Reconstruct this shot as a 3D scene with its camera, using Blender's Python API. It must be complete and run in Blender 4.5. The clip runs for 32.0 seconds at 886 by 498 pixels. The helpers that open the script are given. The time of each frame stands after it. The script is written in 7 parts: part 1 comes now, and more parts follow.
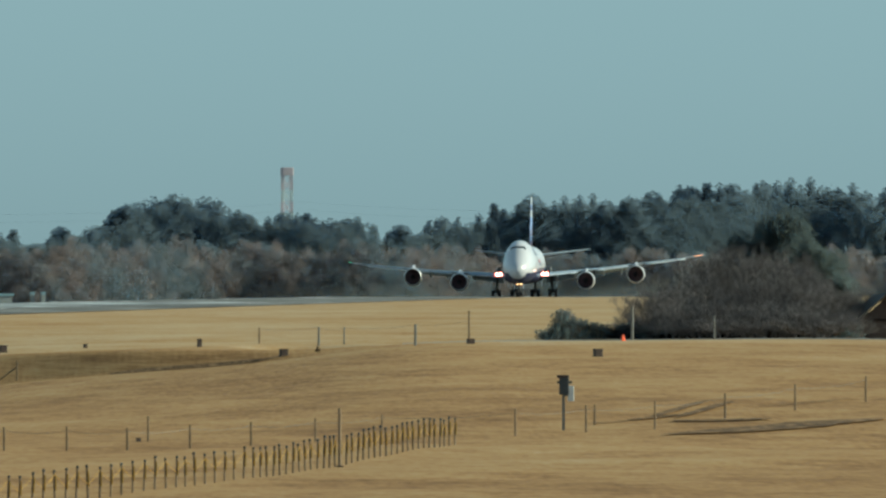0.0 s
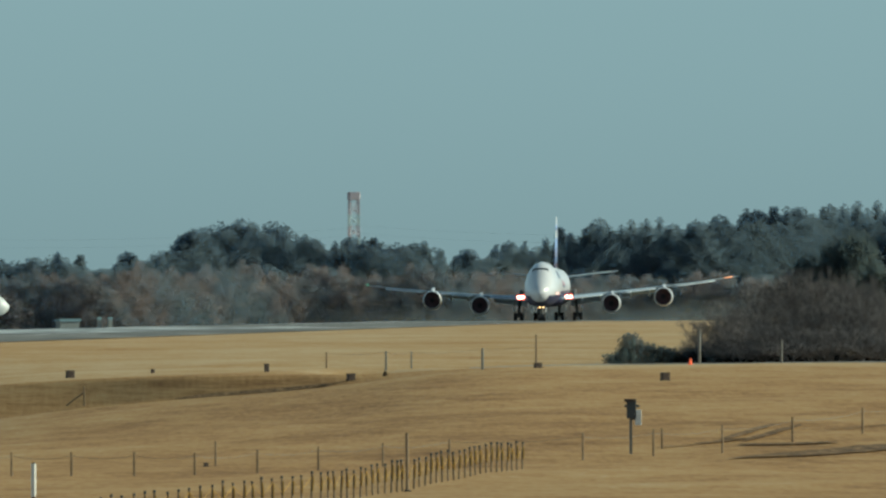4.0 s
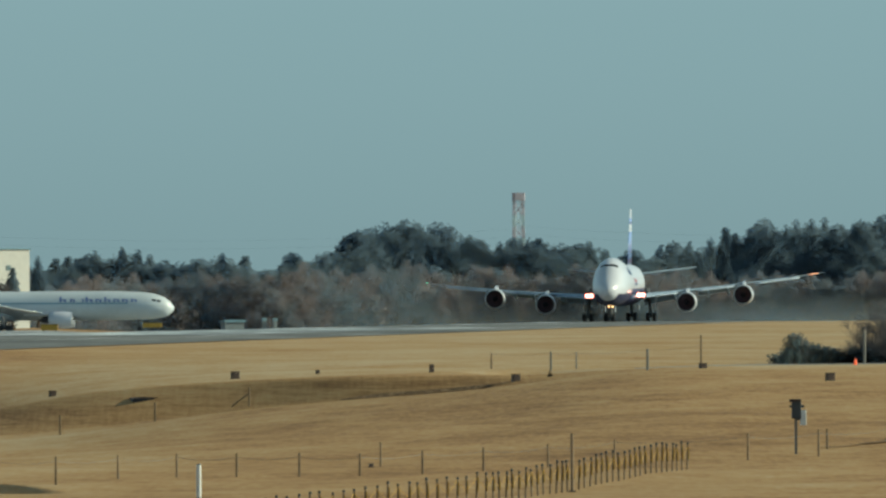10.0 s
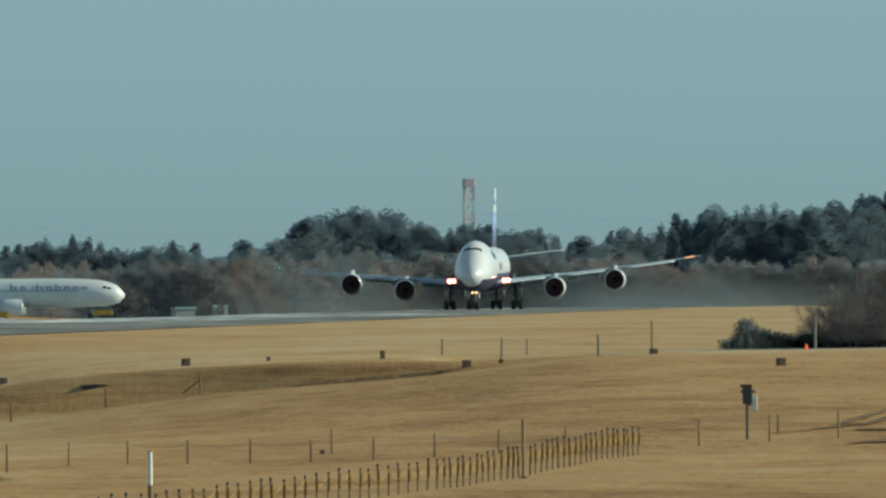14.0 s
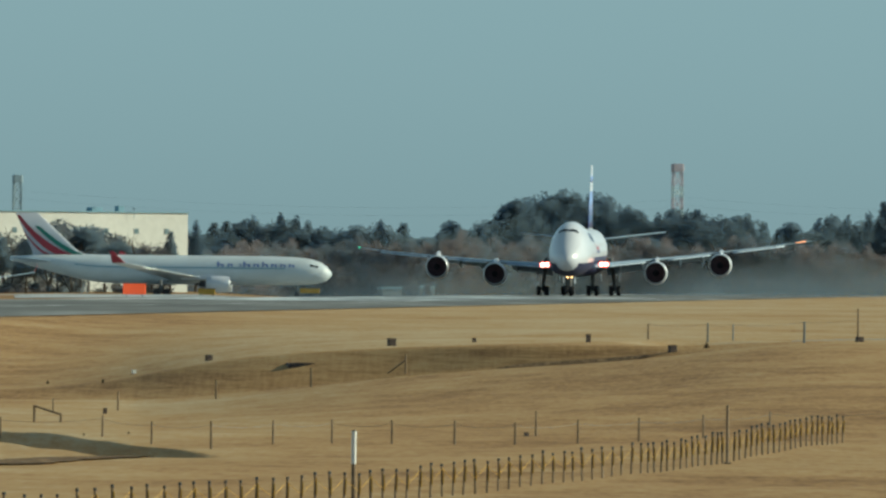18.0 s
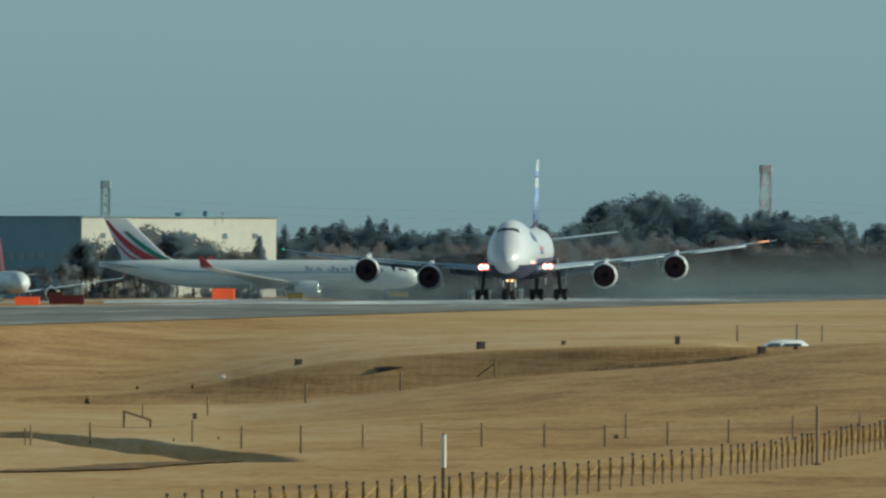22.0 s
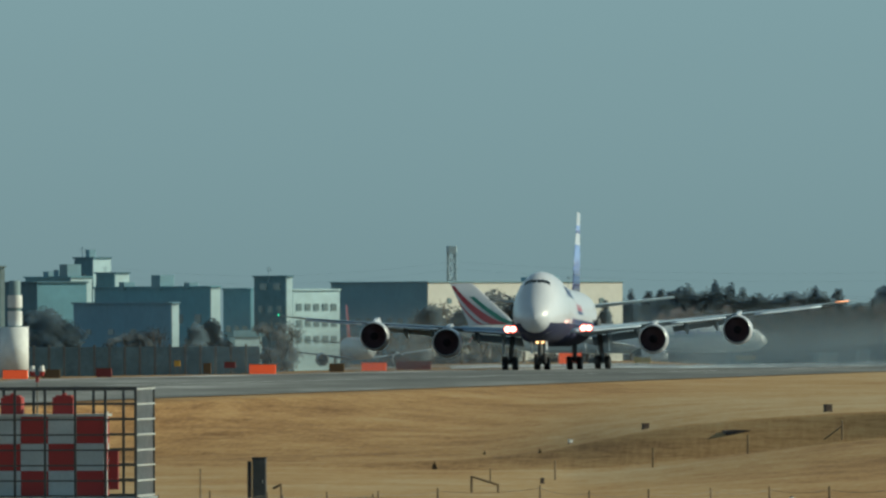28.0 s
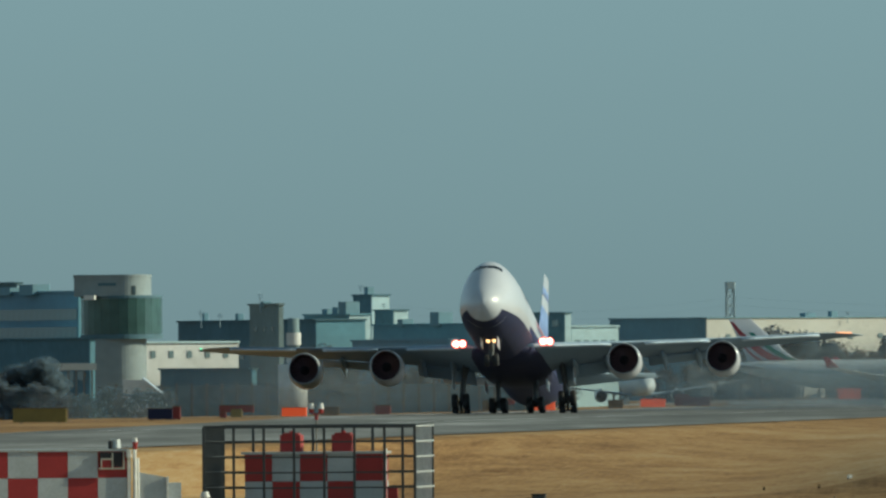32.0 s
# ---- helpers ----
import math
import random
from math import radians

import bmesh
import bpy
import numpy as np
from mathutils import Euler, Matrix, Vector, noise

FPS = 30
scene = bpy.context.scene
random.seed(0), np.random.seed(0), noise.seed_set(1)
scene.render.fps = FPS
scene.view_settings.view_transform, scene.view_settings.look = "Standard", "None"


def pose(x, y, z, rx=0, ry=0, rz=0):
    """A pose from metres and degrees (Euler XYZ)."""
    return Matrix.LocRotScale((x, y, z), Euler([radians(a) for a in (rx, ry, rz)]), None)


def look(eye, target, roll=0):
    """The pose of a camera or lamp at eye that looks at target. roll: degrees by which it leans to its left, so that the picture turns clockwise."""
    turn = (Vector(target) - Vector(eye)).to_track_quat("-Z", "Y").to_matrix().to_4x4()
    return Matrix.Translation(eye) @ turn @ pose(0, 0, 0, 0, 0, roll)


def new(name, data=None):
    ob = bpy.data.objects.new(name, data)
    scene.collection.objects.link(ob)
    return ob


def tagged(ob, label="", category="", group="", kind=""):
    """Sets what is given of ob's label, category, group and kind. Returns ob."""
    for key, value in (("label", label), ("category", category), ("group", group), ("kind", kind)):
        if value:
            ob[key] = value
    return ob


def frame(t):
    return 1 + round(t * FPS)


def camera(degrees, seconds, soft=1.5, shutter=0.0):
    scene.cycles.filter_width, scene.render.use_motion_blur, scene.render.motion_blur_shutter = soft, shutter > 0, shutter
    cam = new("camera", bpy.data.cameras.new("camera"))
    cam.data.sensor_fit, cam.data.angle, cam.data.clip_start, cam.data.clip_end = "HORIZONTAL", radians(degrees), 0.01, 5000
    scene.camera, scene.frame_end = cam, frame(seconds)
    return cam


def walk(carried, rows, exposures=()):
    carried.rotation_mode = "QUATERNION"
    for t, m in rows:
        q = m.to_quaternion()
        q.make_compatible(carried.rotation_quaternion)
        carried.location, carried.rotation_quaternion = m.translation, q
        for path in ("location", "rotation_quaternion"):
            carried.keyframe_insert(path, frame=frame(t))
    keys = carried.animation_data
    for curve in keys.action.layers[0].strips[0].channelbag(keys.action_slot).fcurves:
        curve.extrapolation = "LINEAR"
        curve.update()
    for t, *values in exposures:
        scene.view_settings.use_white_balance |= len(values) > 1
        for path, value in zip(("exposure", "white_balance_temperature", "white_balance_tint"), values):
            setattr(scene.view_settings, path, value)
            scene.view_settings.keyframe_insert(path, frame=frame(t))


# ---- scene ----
# Sight lines are counted in units of 1/32000 radian from the tripod: u to the right, v downwards.
F = 32000.0
EYE = 4.6          # height of the lens over the runway, whose surface is z = 0
HORIZON = 179.0    # v of the horizon


def sight(u, up, roll):
    """The pose of the camera on its tripod: pan, tilt above the horizon, lean."""
    return pose(0, 0, EYE, 90 + math.degrees(up / F), 0, -math.degrees(u / F)) @ pose(0, 0, 0, 0, 0, roll)


cam = camera(2.807, 32.0, soft=2.55)
TINT = -8      # the recorder's green cast
PATH = [
    (0, 277.0, 38.1, -0.04), (0.5, 269.3, 27.7, -0.01), (1, 237.1, 50.2, -0.00), (1.5, 205.0, 59.2, -0.03),
    (2, 150.6, 73.8, 0.15), (2.5, 121.9, 58.9, 0.13), (4.5, 172.0, 91.5, -0.23), (5, 153.8, 97.2, -0.14),
    (5.5, 186.9, 85.6, -0.21), (6, 195.7, 69.2, -0.09), (6.5, 174.8, 62.2, -0.15), (7, 170.4, 58.8, -0.30),
    (7.5, 146.3, 71.2, -0.30), (8, 88.0, 85.7, -0.23), (8.5, 22.8, 86.5, -0.15), (9, -7.5, 89.6, -0.37),
    (9.5, -90.8, 92.1, -0.32), (10, -133.0, 83.5, -0.27), (10.5, -149.1, 79.4, -0.40), (11, -129.9, 83.4, -0.46),
    (11.5, -108.8, 75.1, -0.45), (12, -91.6, 77.2, -0.47), (12.5, -71.7, 79.7, -0.52), (13, -64.1, 79.7, -0.34),
    (13.5, -88.8, 88.1, -0.43), (14, -45.5, 58.7, -0.44), (14.5, -13.2, 42.4, -0.35), (15, -57.8, 97.4, 0.21),
    (15.5, -318.4, 143.4, 0.51), (17.5, -342.5, 40.9, 0.47), (18, -412.8, 27.5, 0.56), (18.5, -439.5, -50.7, 0.60),
    (19, -475.0, -14.1, 0.38), (19.5, -509.7, 20.2, 0.38), (20, -521.5, 20.6, 0.38), (20.5, -507.4, 2.7, 0.38),
    (21, -499.3, -8.8, 0.29), (21.5, -511.7, 1.3, 0.24), (22, -569.6, 32.1, 0.19), (22.5, -638.2, 89.8, 0.04),
    (23, -767.5, 110.8, 0.02), (23.5, -854.7, 125.5, 0.09), (24, -870.1, 135.1, 0.10), (24.5, -866.6, 144.1, 0.01),
    (26.5, -1032.6, 114.3, -0.15), (27, -1091.9, 129.4, -0.15), (27.5, -1149.1, 139.2, -0.13), (28, -1182.1, 145.9, -0.22),
    (28.5, -1224.1, 143.0, -0.21), (29, -1267.5, 155.7, -0.25), (29.5, -1319.7, 166.5, -0.25), (30, -1375.5, 172.9, -0.27),
    (30.5, -1489.2, 212.7, -0.35), (31, -1546.9, 220.5, -0.43), (31.5, -1612.4, 218.6, -0.40), (32, -1674.5, 213.2, -0.44),
]
walk(cam, [(t, sight(u, up, roll)) for t, u, up, roll in PATH],
     exposures=[(t, e, k, TINT) for t, e, k in ((0, 0.34, 6400), (2, 0.27, 6480), (5, 0.21, 6490), (6, 0.26, 6490), (7, 0.29, 6500), (8, 0.2, 6500), (13, 0.2, 6500), (15, 0.26, 6480), (18, 0.23, 6420), (20, 0.21, 6420), (21, 0.24, 6420), (22, 0.07, 6430), (23, -0.03, 6450), (27, 0.01, 6450), (30, -0.05, 6450), (32, -0.05, 6450))])

# ---- light ----
SUN_AZ, SUN_EL = 86.0, 23.0      # degrees to the right of the view's axis, and above the horizon
world = bpy.data.worlds.new("sky")
scene.world = world
world.use_nodes = True
_n = world.node_tree.nodes
_sky = _n.new("ShaderNodeTexSky")
_sky.sky_type, _sky.sun_disc = "NISHITA", False
_sky.sun_elevation, _sky.sun_rotation = radians(SUN_EL), radians(SUN_AZ)
_sky.air_density, _sky.dust_density, _sky.ozone_density = 1.0, 0.5, 3.0
_tone = _n.new("ShaderNodeMix")
_tone.data_type, _tone.blend_type = "RGBA", "MULTIPLY"
_tone.inputs[0].default_value = 1.0
_tone.inputs[7].default_value = (0.757, 1.07, 1.318, 1)
_dim = _n.new("ShaderNodeHueSaturation")      # thin winter haze takes the sky's depth of colour
_dim.inputs["Saturation"].default_value = 0.2
world.node_tree.links.new(_sky.outputs[0], _dim.inputs["Color"])
world.node_tree.links.new(_dim.outputs[0], _tone.inputs[6])
world.node_tree.links.new(_tone.outputs[2], _n["Background"].inputs[0])
_n["Background"].inputs[1].default_value = 0.075
_s = new("sun", bpy.data.lights.new("sun", "SUN"))
_s.data.energy, _s.data.angle, _s.data.color = 4.8, radians(0.6), (1.0, 0.87, 0.68)
_az, _el = radians(SUN_AZ), radians(SUN_EL)
_s.matrix_world = look((0, 0, 60), (-math.sin(_az) * math.cos(_el) * 100, -math.cos(_az) * math.cos(_el) * 100, 60 - math.sin(_el) * 100))


# ---- materials ----
def mat(name, color, rough=0.7, metal=0.0, vary=0.15, grain=1.0, fine=12.0, bump=0.0, glow=None, space="Object", rnd=0.0, coat=0.0, through_light=0.0):
    """A surface with stains (grain, in 1/m) and fine grain over its base colour; rnd: change from object to object."""
    m = bpy.data.materials.new(name)
    m.use_nodes = True
    nt = m.node_tree
    b = nt.nodes["Principled BSDF"]
    b.inputs["Roughness"].default_value, b.inputs["Metallic"].default_value = rough, metal
    b.inputs["Coat Weight"].default_value = coat
    if rough >= 0.9:
        b.inputs["Specular IOR Level"].default_value = 0.1
    if through_light:
        b.inputs["Transmission Weight"].default_value = through_light
    if glow:
        b.inputs["Emission Color"].default_value = (*glow[0], 1)
        b.inputs["Emission Strength"].default_value = glow[1]
    b.inputs["Base Color"].default_value = (*color, 1)
    if vary <= 0:
        return m
    tc = nt.nodes.new("ShaderNodeTexCoord") if space == "Object" else nt.nodes.new("ShaderNodeNewGeometry")
    src = tc.outputs["Object"] if space == "Object" else tc.outputs["Position"]
    vals = []
    for sc, amp in ((grain, vary), (fine, vary * 0.7)):
        n = nt.nodes.new("ShaderNodeTexNoise")
        n.inputs["Scale"].default_value, n.inputs["Detail"].default_value = sc, 4.0
        nt.links.new(src, n.inputs["Vector"])
        r = nt.nodes.new("ShaderNodeMapRange")
        r.inputs[1].default_value, r.inputs[2].default_value = 0.25, 0.75
        r.inputs[3].default_value, r.inputs[4].default_value = 1 - amp, 1 + amp
        nt.links.new(n.outputs[0], r.inputs[0])
        vals.append(r.outputs[0])
        last = n
    mul = nt.nodes.new("ShaderNodeMath")
    mul.operation = "MULTIPLY"
    nt.links.new(vals[0], mul.inputs[0])
    nt.links.new(vals[1], mul.inputs[1])
    out = mul.outputs[0]
    if rnd:
        oi = nt.nodes.new("ShaderNodeObjectInfo")
        r = nt.nodes.new("ShaderNodeMapRange")
        r.inputs[3].default_value, r.inputs[4].default_value = 1 - rnd, 1 + rnd
        nt.links.new(oi.outputs["Random"], r.inputs[0])
        m2 = nt.nodes.new("ShaderNodeMath")
        m2.operation = "MULTIPLY"
        nt.links.new(out, m2.inputs[0])
        nt.links.new(r.outputs[0], m2.inputs[1])
        out = m2.outputs[0]
    mix = nt.nodes.new("ShaderNodeVectorMath")
    mix.operation = "SCALE"
    mix.inputs[0].default_value = color
    nt.links.new(out, mix.inputs["Scale"])
    nt.links.new(mix.outputs[0], b.inputs["Base Color"])
    if bump:
        bp = nt.nodes.new("ShaderNodeBump")
        bp.inputs["Strength"].default_value, bp.inputs["Distance"].default_value = 0.6, bump
        nt.links.new(last.outputs[0], bp.inputs["Height"])
        nt.links.new(bp.outputs[0], b.inputs["Normal"])
    return m


def leaf_mat(name, color, rnd=0.14, gaps=0.26):
    """Foliage: matt, letting some light through, changing from tree to tree and from clump to clump."""
    m = mat(name, color, 1.0, vary=0.16, grain=0.12, fine=1.1, rnd=rnd)
    nt = m.node_tree
    b = nt.nodes["Principled BSDF"]
    b.inputs["Specular IOR Level"].default_value = 0.0
    t = nt.nodes.new("ShaderNodeBsdfTranslucent")
    nt.links.new(b.inputs["Base Color"].links[0].from_socket, t.inputs["Color"])
    x = nt.nodes.new("ShaderNodeMixShader")
    x.inputs[0].default_value = 0.5
    nt.links.new(b.outputs[0], x.inputs[1])
    nt.links.new(t.outputs[0], x.inputs[2])
    # the gaps between the leaves of a spray
    y = nt.nodes.new("ShaderNodeMixShader")
    y.inputs[0].default_value = gaps
    nt.links.new(x.outputs[0], y.inputs[1])
    nt.links.new(nt.nodes.new("ShaderNodeBsdfTransparent").outputs[0], y.inputs[2])
    nt.links.new(y.outputs[0], nt.nodes["Material Output"].inputs[0])
    return m


def ramp_mat(name, stops, scales, rough=0.9, bump=0.0, space="Position", stretch=(1, 1, 1), turn=0.0, tip=0.0, strip=0.0, speck=None):
    """A ground surface: two or three noises added and read through a colour ramp."""
    m = bpy.data.materials.new(name)
    m.use_nodes = True
    nt = m.node_tree
    b = nt.nodes["Principled BSDF"]
    b.inputs["Roughness"].default_value = rough
    b.inputs["Specular IOR Level"].default_value = 0.15 if rough > 0.8 else 0.5
    g = nt.nodes.new("ShaderNodeNewGeometry")
    mp = nt.nodes.new("ShaderNodeMapping")
    mp.inputs["Scale"].default_value = stretch
    mp.inputs["Rotation"].default_value = (radians(tip), radians(tip) * 0.7, radians(turn))
    nt.links.new(g.outputs["Position"], mp.inputs["Vector"])
    total = None
    for sc, w in scales:
        n = nt.nodes.new("ShaderNodeTexNoise")
        n.inputs["Scale"].default_value, n.inputs["Detail"].default_value = sc, 5.0
        nt.links.new(mp.outputs[0], n.inputs["Vector"])
        k = nt.nodes.new("ShaderNodeMath")
        k.operation = "MULTIPLY_ADD"
        k.inputs[1].default_value = w
        nt.links.new(n.outputs[0], k.inputs[0])
        if total is None:
            k.inputs[2].default_value = 0.5 - 0.5 * sum(w for _, w in scales)
        else:
            nt.links.new(total, k.inputs[2])
        total = k.outputs[0]
        last = n
    if speck:      # fine tussocks
        fine = nt.nodes.new("ShaderNodeMapping")
        fine.inputs["Scale"].default_value = (speck[0], speck[1], 1)
        fine.inputs["Rotation"].default_value = (0.5, 0.35, 0.42)
        nt.links.new(g.outputs["Position"], fine.inputs["Vector"])
        n = nt.nodes.new("ShaderNodeTexNoise")
        n.inputs["Scale"].default_value, n.inputs["Detail"].default_value = 1.0, 3.0
        nt.links.new(fine.outputs[0], n.inputs["Vector"])
        k = nt.nodes.new("ShaderNodeMath")
        k.operation = "MULTIPLY_ADD"
        k.inputs[1].default_value = speck[2]
        nt.links.new(n.outputs[0], k.inputs[0])
        low = nt.nodes.new("ShaderNodeMath")
        low.operation = "SUBTRACT"
        low.inputs[1].default_value = speck[2] / 2
        nt.links.new(total, low.inputs[0])
        nt.links.new(low.outputs[0], k.inputs[2])
        total = k.outputs[0]
    if strip:      # the mown strip along the runway is paler than the meadow, whose west end is paler than its east
        sep = nt.nodes.new("ShaderNodeSeparateXYZ")
        nt.links.new(g.outputs["Position"], sep.inputs[0])

        def span(axis, lo, hi, at_lo, at_hi):
            n = nt.nodes.new("ShaderNodeMapRange")
            for i, v in enumerate((lo, hi, at_lo, at_hi)):
                n.inputs[i + 1].default_value = v
            nt.links.new(sep.outputs[axis], n.inputs[0])
            return n

        # the bank runs aslant: q is counted across it
        across = nt.nodes.new("ShaderNodeMath")
        across.operation, across.inputs[1].default_value = "MULTIPLY_ADD", 0.8
        nt.links.new(sep.outputs[0], across.inputs[0])
        nt.links.new(sep.outputs[1], across.inputs[2])

        def band(lo, hi, at_lo, at_hi):
            n = span(1, lo, hi, at_lo, at_hi)
            nt.links.new(across.outputs[0], n.inputs[0])
            return n

        far, side = band(1058.0, 1070.0, 0.0, 1.0), span(0, -60.0, -15.0, -0.05, strip)
        nt.links.new(side.outputs[0], far.inputs[4])
        near, west = band(1036.0, 1046.0, 1.0, 0.0), span(0, -26.0, -14.0, 0.14, -0.07)
        nt.links.new(west.outputs[0], near.inputs[3])
        bank_shade = band(1040.0, 1051.0, 0.0, 1.0)      # shade of the bank's face, painted into the grass colour
        shade_top, shade_end = band(1051.0, 1066.0, -0.11, 0.0), span(0, 1.0, 9.0, 1.0, 0.0)
        nt.links.new(shade_top.outputs[0], bank_shade.inputs[4])
        fade = nt.nodes.new("ShaderNodeMath")
        fade.operation = "MULTIPLY"
        nt.links.new(bank_shade.outputs[0], fade.inputs[0])
        nt.links.new(shade_end.outputs[0], fade.inputs[1])
        for extra in (far, near, fade, span(0, -56.0, -36.0, -0.09, 0.0)):
            plus = nt.nodes.new("ShaderNodeMath")
            nt.links.new(extra.outputs[0], plus.inputs[0])
            nt.links.new(total, plus.inputs[1])
            total = plus.outputs[0]
    r = nt.nodes.new("ShaderNodeValToRGB")
    while len(r.color_ramp.elements) < len(stops):
        r.color_ramp.elements.new(0.5)
    for e, (p, c) in zip(r.color_ramp.elements, stops):
        e.position, e.color = p, (*c, 1)
    nt.links.new(total, r.inputs[0])
    nt.links.new(r.outputs[0], b.inputs["Base Color"])
    if bump:
        bp = nt.nodes.new("ShaderNodeBump")
        bp.inputs["Strength"].default_value, bp.inputs["Distance"].default_value = 1.0, bump
        nt.links.new(last.outputs[0], bp.inputs["Height"])
        nt.links.new(bp.outputs[0], b.inputs["Normal"])
    return m


GRASS = ramp_mat("dry_grass", [(0.15, (0.15, 0.076, 0.028)), (0.34, (0.255, 0.143, 0.057)), (0.48, (0.325, 0.195, 0.083)), (0.62, (0.36, 0.235, 0.108)), (0.85, (0.41, 0.31, 0.185))],
                 [(0.05, 0.28), (0.2, 0.6), (0.7, 0.65), (2.4, 0.5), (9.0, 0.5)], bump=0.03, stretch=(0.2, 0.06, 3.2), turn=24, tip=31, strip=0.19, speck=(4.0, 0.16, 0.32))
# The palest stops paint the runway's streaky sheen into its colour.
ASPHALT = ramp_mat("runway_asphalt", [(0.25, (0.07, 0.068, 0.06)), (0.5, (0.12, 0.116, 0.104)), (0.68, (0.2, 0.198, 0.185)), (0.82, (0.33, 0.33, 0.315))],
                   [(0.02, 0.6), (0.07, 1.0), (0.3, 0.6), (2.0, 0.3)], rough=0.72, stretch=(1, 0.12, 1))
# Mirage of the sky on the runway, painted as paler asphalt.
MIRAGEASPHALT = ramp_mat("pale_runway_mirage", [(0.3, (0.12, 0.122, 0.118)), (0.48, (0.24, 0.26, 0.265)), (0.62, (0.45, 0.49, 0.5)), (0.8, (0.66, 0.71, 0.72))],
                       [(0.02, 0.6), (0.07, 1.0), (0.3, 0.6), (2.0, 0.3)], rough=0.6, stretch=(1, 0.12, 1))
# Washed-out soil, dark enough to paint the shade of ditch and hollows too.
SOILSHADE = ramp_mat("dark_soil_weeds_and_shade", [(0.25, (0.065, 0.04, 0.02)), (0.5, (0.14, 0.085, 0.042)), (0.7, (0.26, 0.16, 0.08))], [(0.5, 0.8), (2.0, 0.8), (7.0, 0.6)], stretch=(1, 0.2, 1))
CONCRETE = ramp_mat("taxiway_concrete", [(0.3, (0.22, 0.22, 0.21)), (0.7, (0.36, 0.36, 0.34))], [(0.02, 0.8), (0.2, 0.5)], rough=0.6)
# Worn line paint; its bright patches also paint white streaks of mirage.
LINEMIRAGE = ramp_mat("worn_line_and_mirage", [(0.4, (0.12, 0.118, 0.11)), (0.52, (0.3, 0.3, 0.29)), (0.64, (0.74, 0.75, 0.74))], [(0.02, 0.9), (0.05, 0.9), (0.3, 0.5)], rough=0.5, stretch=(1, 0.3, 1))
WHITE = mat("white_aircraft_paint", (0.49, 0.512, 0.56), 0.36, vary=0.05, grain=0.3, fine=3, coat=0.35)
BLUE = mat("deep_blue_aircraft_paint", (0.02, 0.028, 0.13), 0.28, vary=0.1, grain=0.3, fine=3, coat=0.3)
PEARL = mat("pale_airliner_paint", (0.47, 0.52, 0.55), 0.42, vary=0.08, grain=0.3, fine=3)
LETTERBLUE = mat("faded_blue_lettering", (0.12, 0.16, 0.33), 0.4, vary=0.15)
FINBLUE = mat("blue_fin_paint", (0.2, 0.29, 0.55), 0.3, vary=0.1, grain=0.3, fine=3)
NAVY = mat("dark_navy_belly_paint", (0.008, 0.012, 0.05), 0.75, vary=0.15, grain=0.4, fine=3)
RED_PAINT = mat("red_aircraft_paint", (0.30, 0.02, 0.04), 0.35, vary=0.08)
GREEN_PAINT = mat("green_aircraft_paint", (0.015, 0.16, 0.12), 0.35, vary=0.08)
ORANGE_TAIL = mat("red_orange_tail_paint", (0.62, 0.05, 0.02), 0.35, vary=0.08)
ALU = mat("bare_aluminium", (0.62, 0.64, 0.66), 0.28, 0.9, vary=0.08, grain=0.5)
SLATGREY = mat("pale_slat_paint", (0.5, 0.61, 0.73), 0.4, vary=0.06, grain=0.5)
WINGGREY = mat("wing_grey_paint", (0.23, 0.32, 0.42), 0.6, vary=0.08, grain=0.3, fine=2)
LIP = mat("dull_intake_lip", (0.38, 0.39, 0.41), 0.32, 0.6, vary=0.1)
DARKMETAL = mat("dark_engine_metal", (0.03, 0.03, 0.035), 0.45, 0.6, vary=0.15)
LINER = mat("dark_red_intake_liner", (0.07, 0.022, 0.03), 0.6, vary=0.15)
FAN = mat("fan_blades", (0.075, 0.04, 0.048), 0.35, 0.3, vary=0.1)
TYRE = mat("tyre_rubber", (0.018, 0.018, 0.02), 0.75, vary=0.15)
STRUT = mat("grey_gear_steel", (0.10, 0.105, 0.11), 0.5, 0.4, vary=0.12)
GLASS_DARK = mat("dark_cockpit_glass", (0.01, 0.012, 0.016), 0.08, vary=0)
LAMP_HOT = mat("landing_light_glow", (1, 0.9, 0.8), 0.3, vary=0, glow=((1.0, 0.56, 0.46), 7.0))
# No lamp of its own: this glow paints the red glare round the landing lights.
LAMP_GLARE = mat("landing_light_red_glare", (0.8, 0.2, 0.15), 0.3, vary=0, glow=((1.0, 0.10, 0.09), 2.6))
LAMP_AMBER = mat("nose_light_glow", (1, 0.8, 0.5), 0.3, vary=0, glow=((1.0, 0.55, 0.25), 2.8))
LAMP_GREEN = mat("green_wingtip_light", (0.1, 0.9, 0.5), 0.3, vary=0, glow=((0.05, 0.9, 0.45), 1.0))
# Not a lamp: orange light caught by the wing tip, painted as a glow.
TIP_GLOW = mat("orange_wingtip_glow", (1, 0.4, 0.2), 0.3, vary=0, glow=((1.0, 0.42, 0.25), 0.45))
BARK = mat("bark", (0.07, 0.055, 0.042), 0.9, vary=0.25, grain=0.8, fine=6)
TWIG = mat("bare_twigs", (0.135, 0.126, 0.13), 1.0, vary=0.3, grain=0.6, fine=4, rnd=0.15)
# Distance haze is painted into the foliage: its colours are lifted towards blue-grey.
NEEDLE = leaf_mat("hazy_conifer_needles", (0.17, 0.247, 0.325), gaps=0.46)
NEEDLESPRAY = leaf_mat("hazy_needle_sprays", (0.165, 0.25, 0.335), gaps=0.82)
LEAF = leaf_mat("hazy_evergreen_leaves", (0.175, 0.247, 0.315), gaps=0.46)
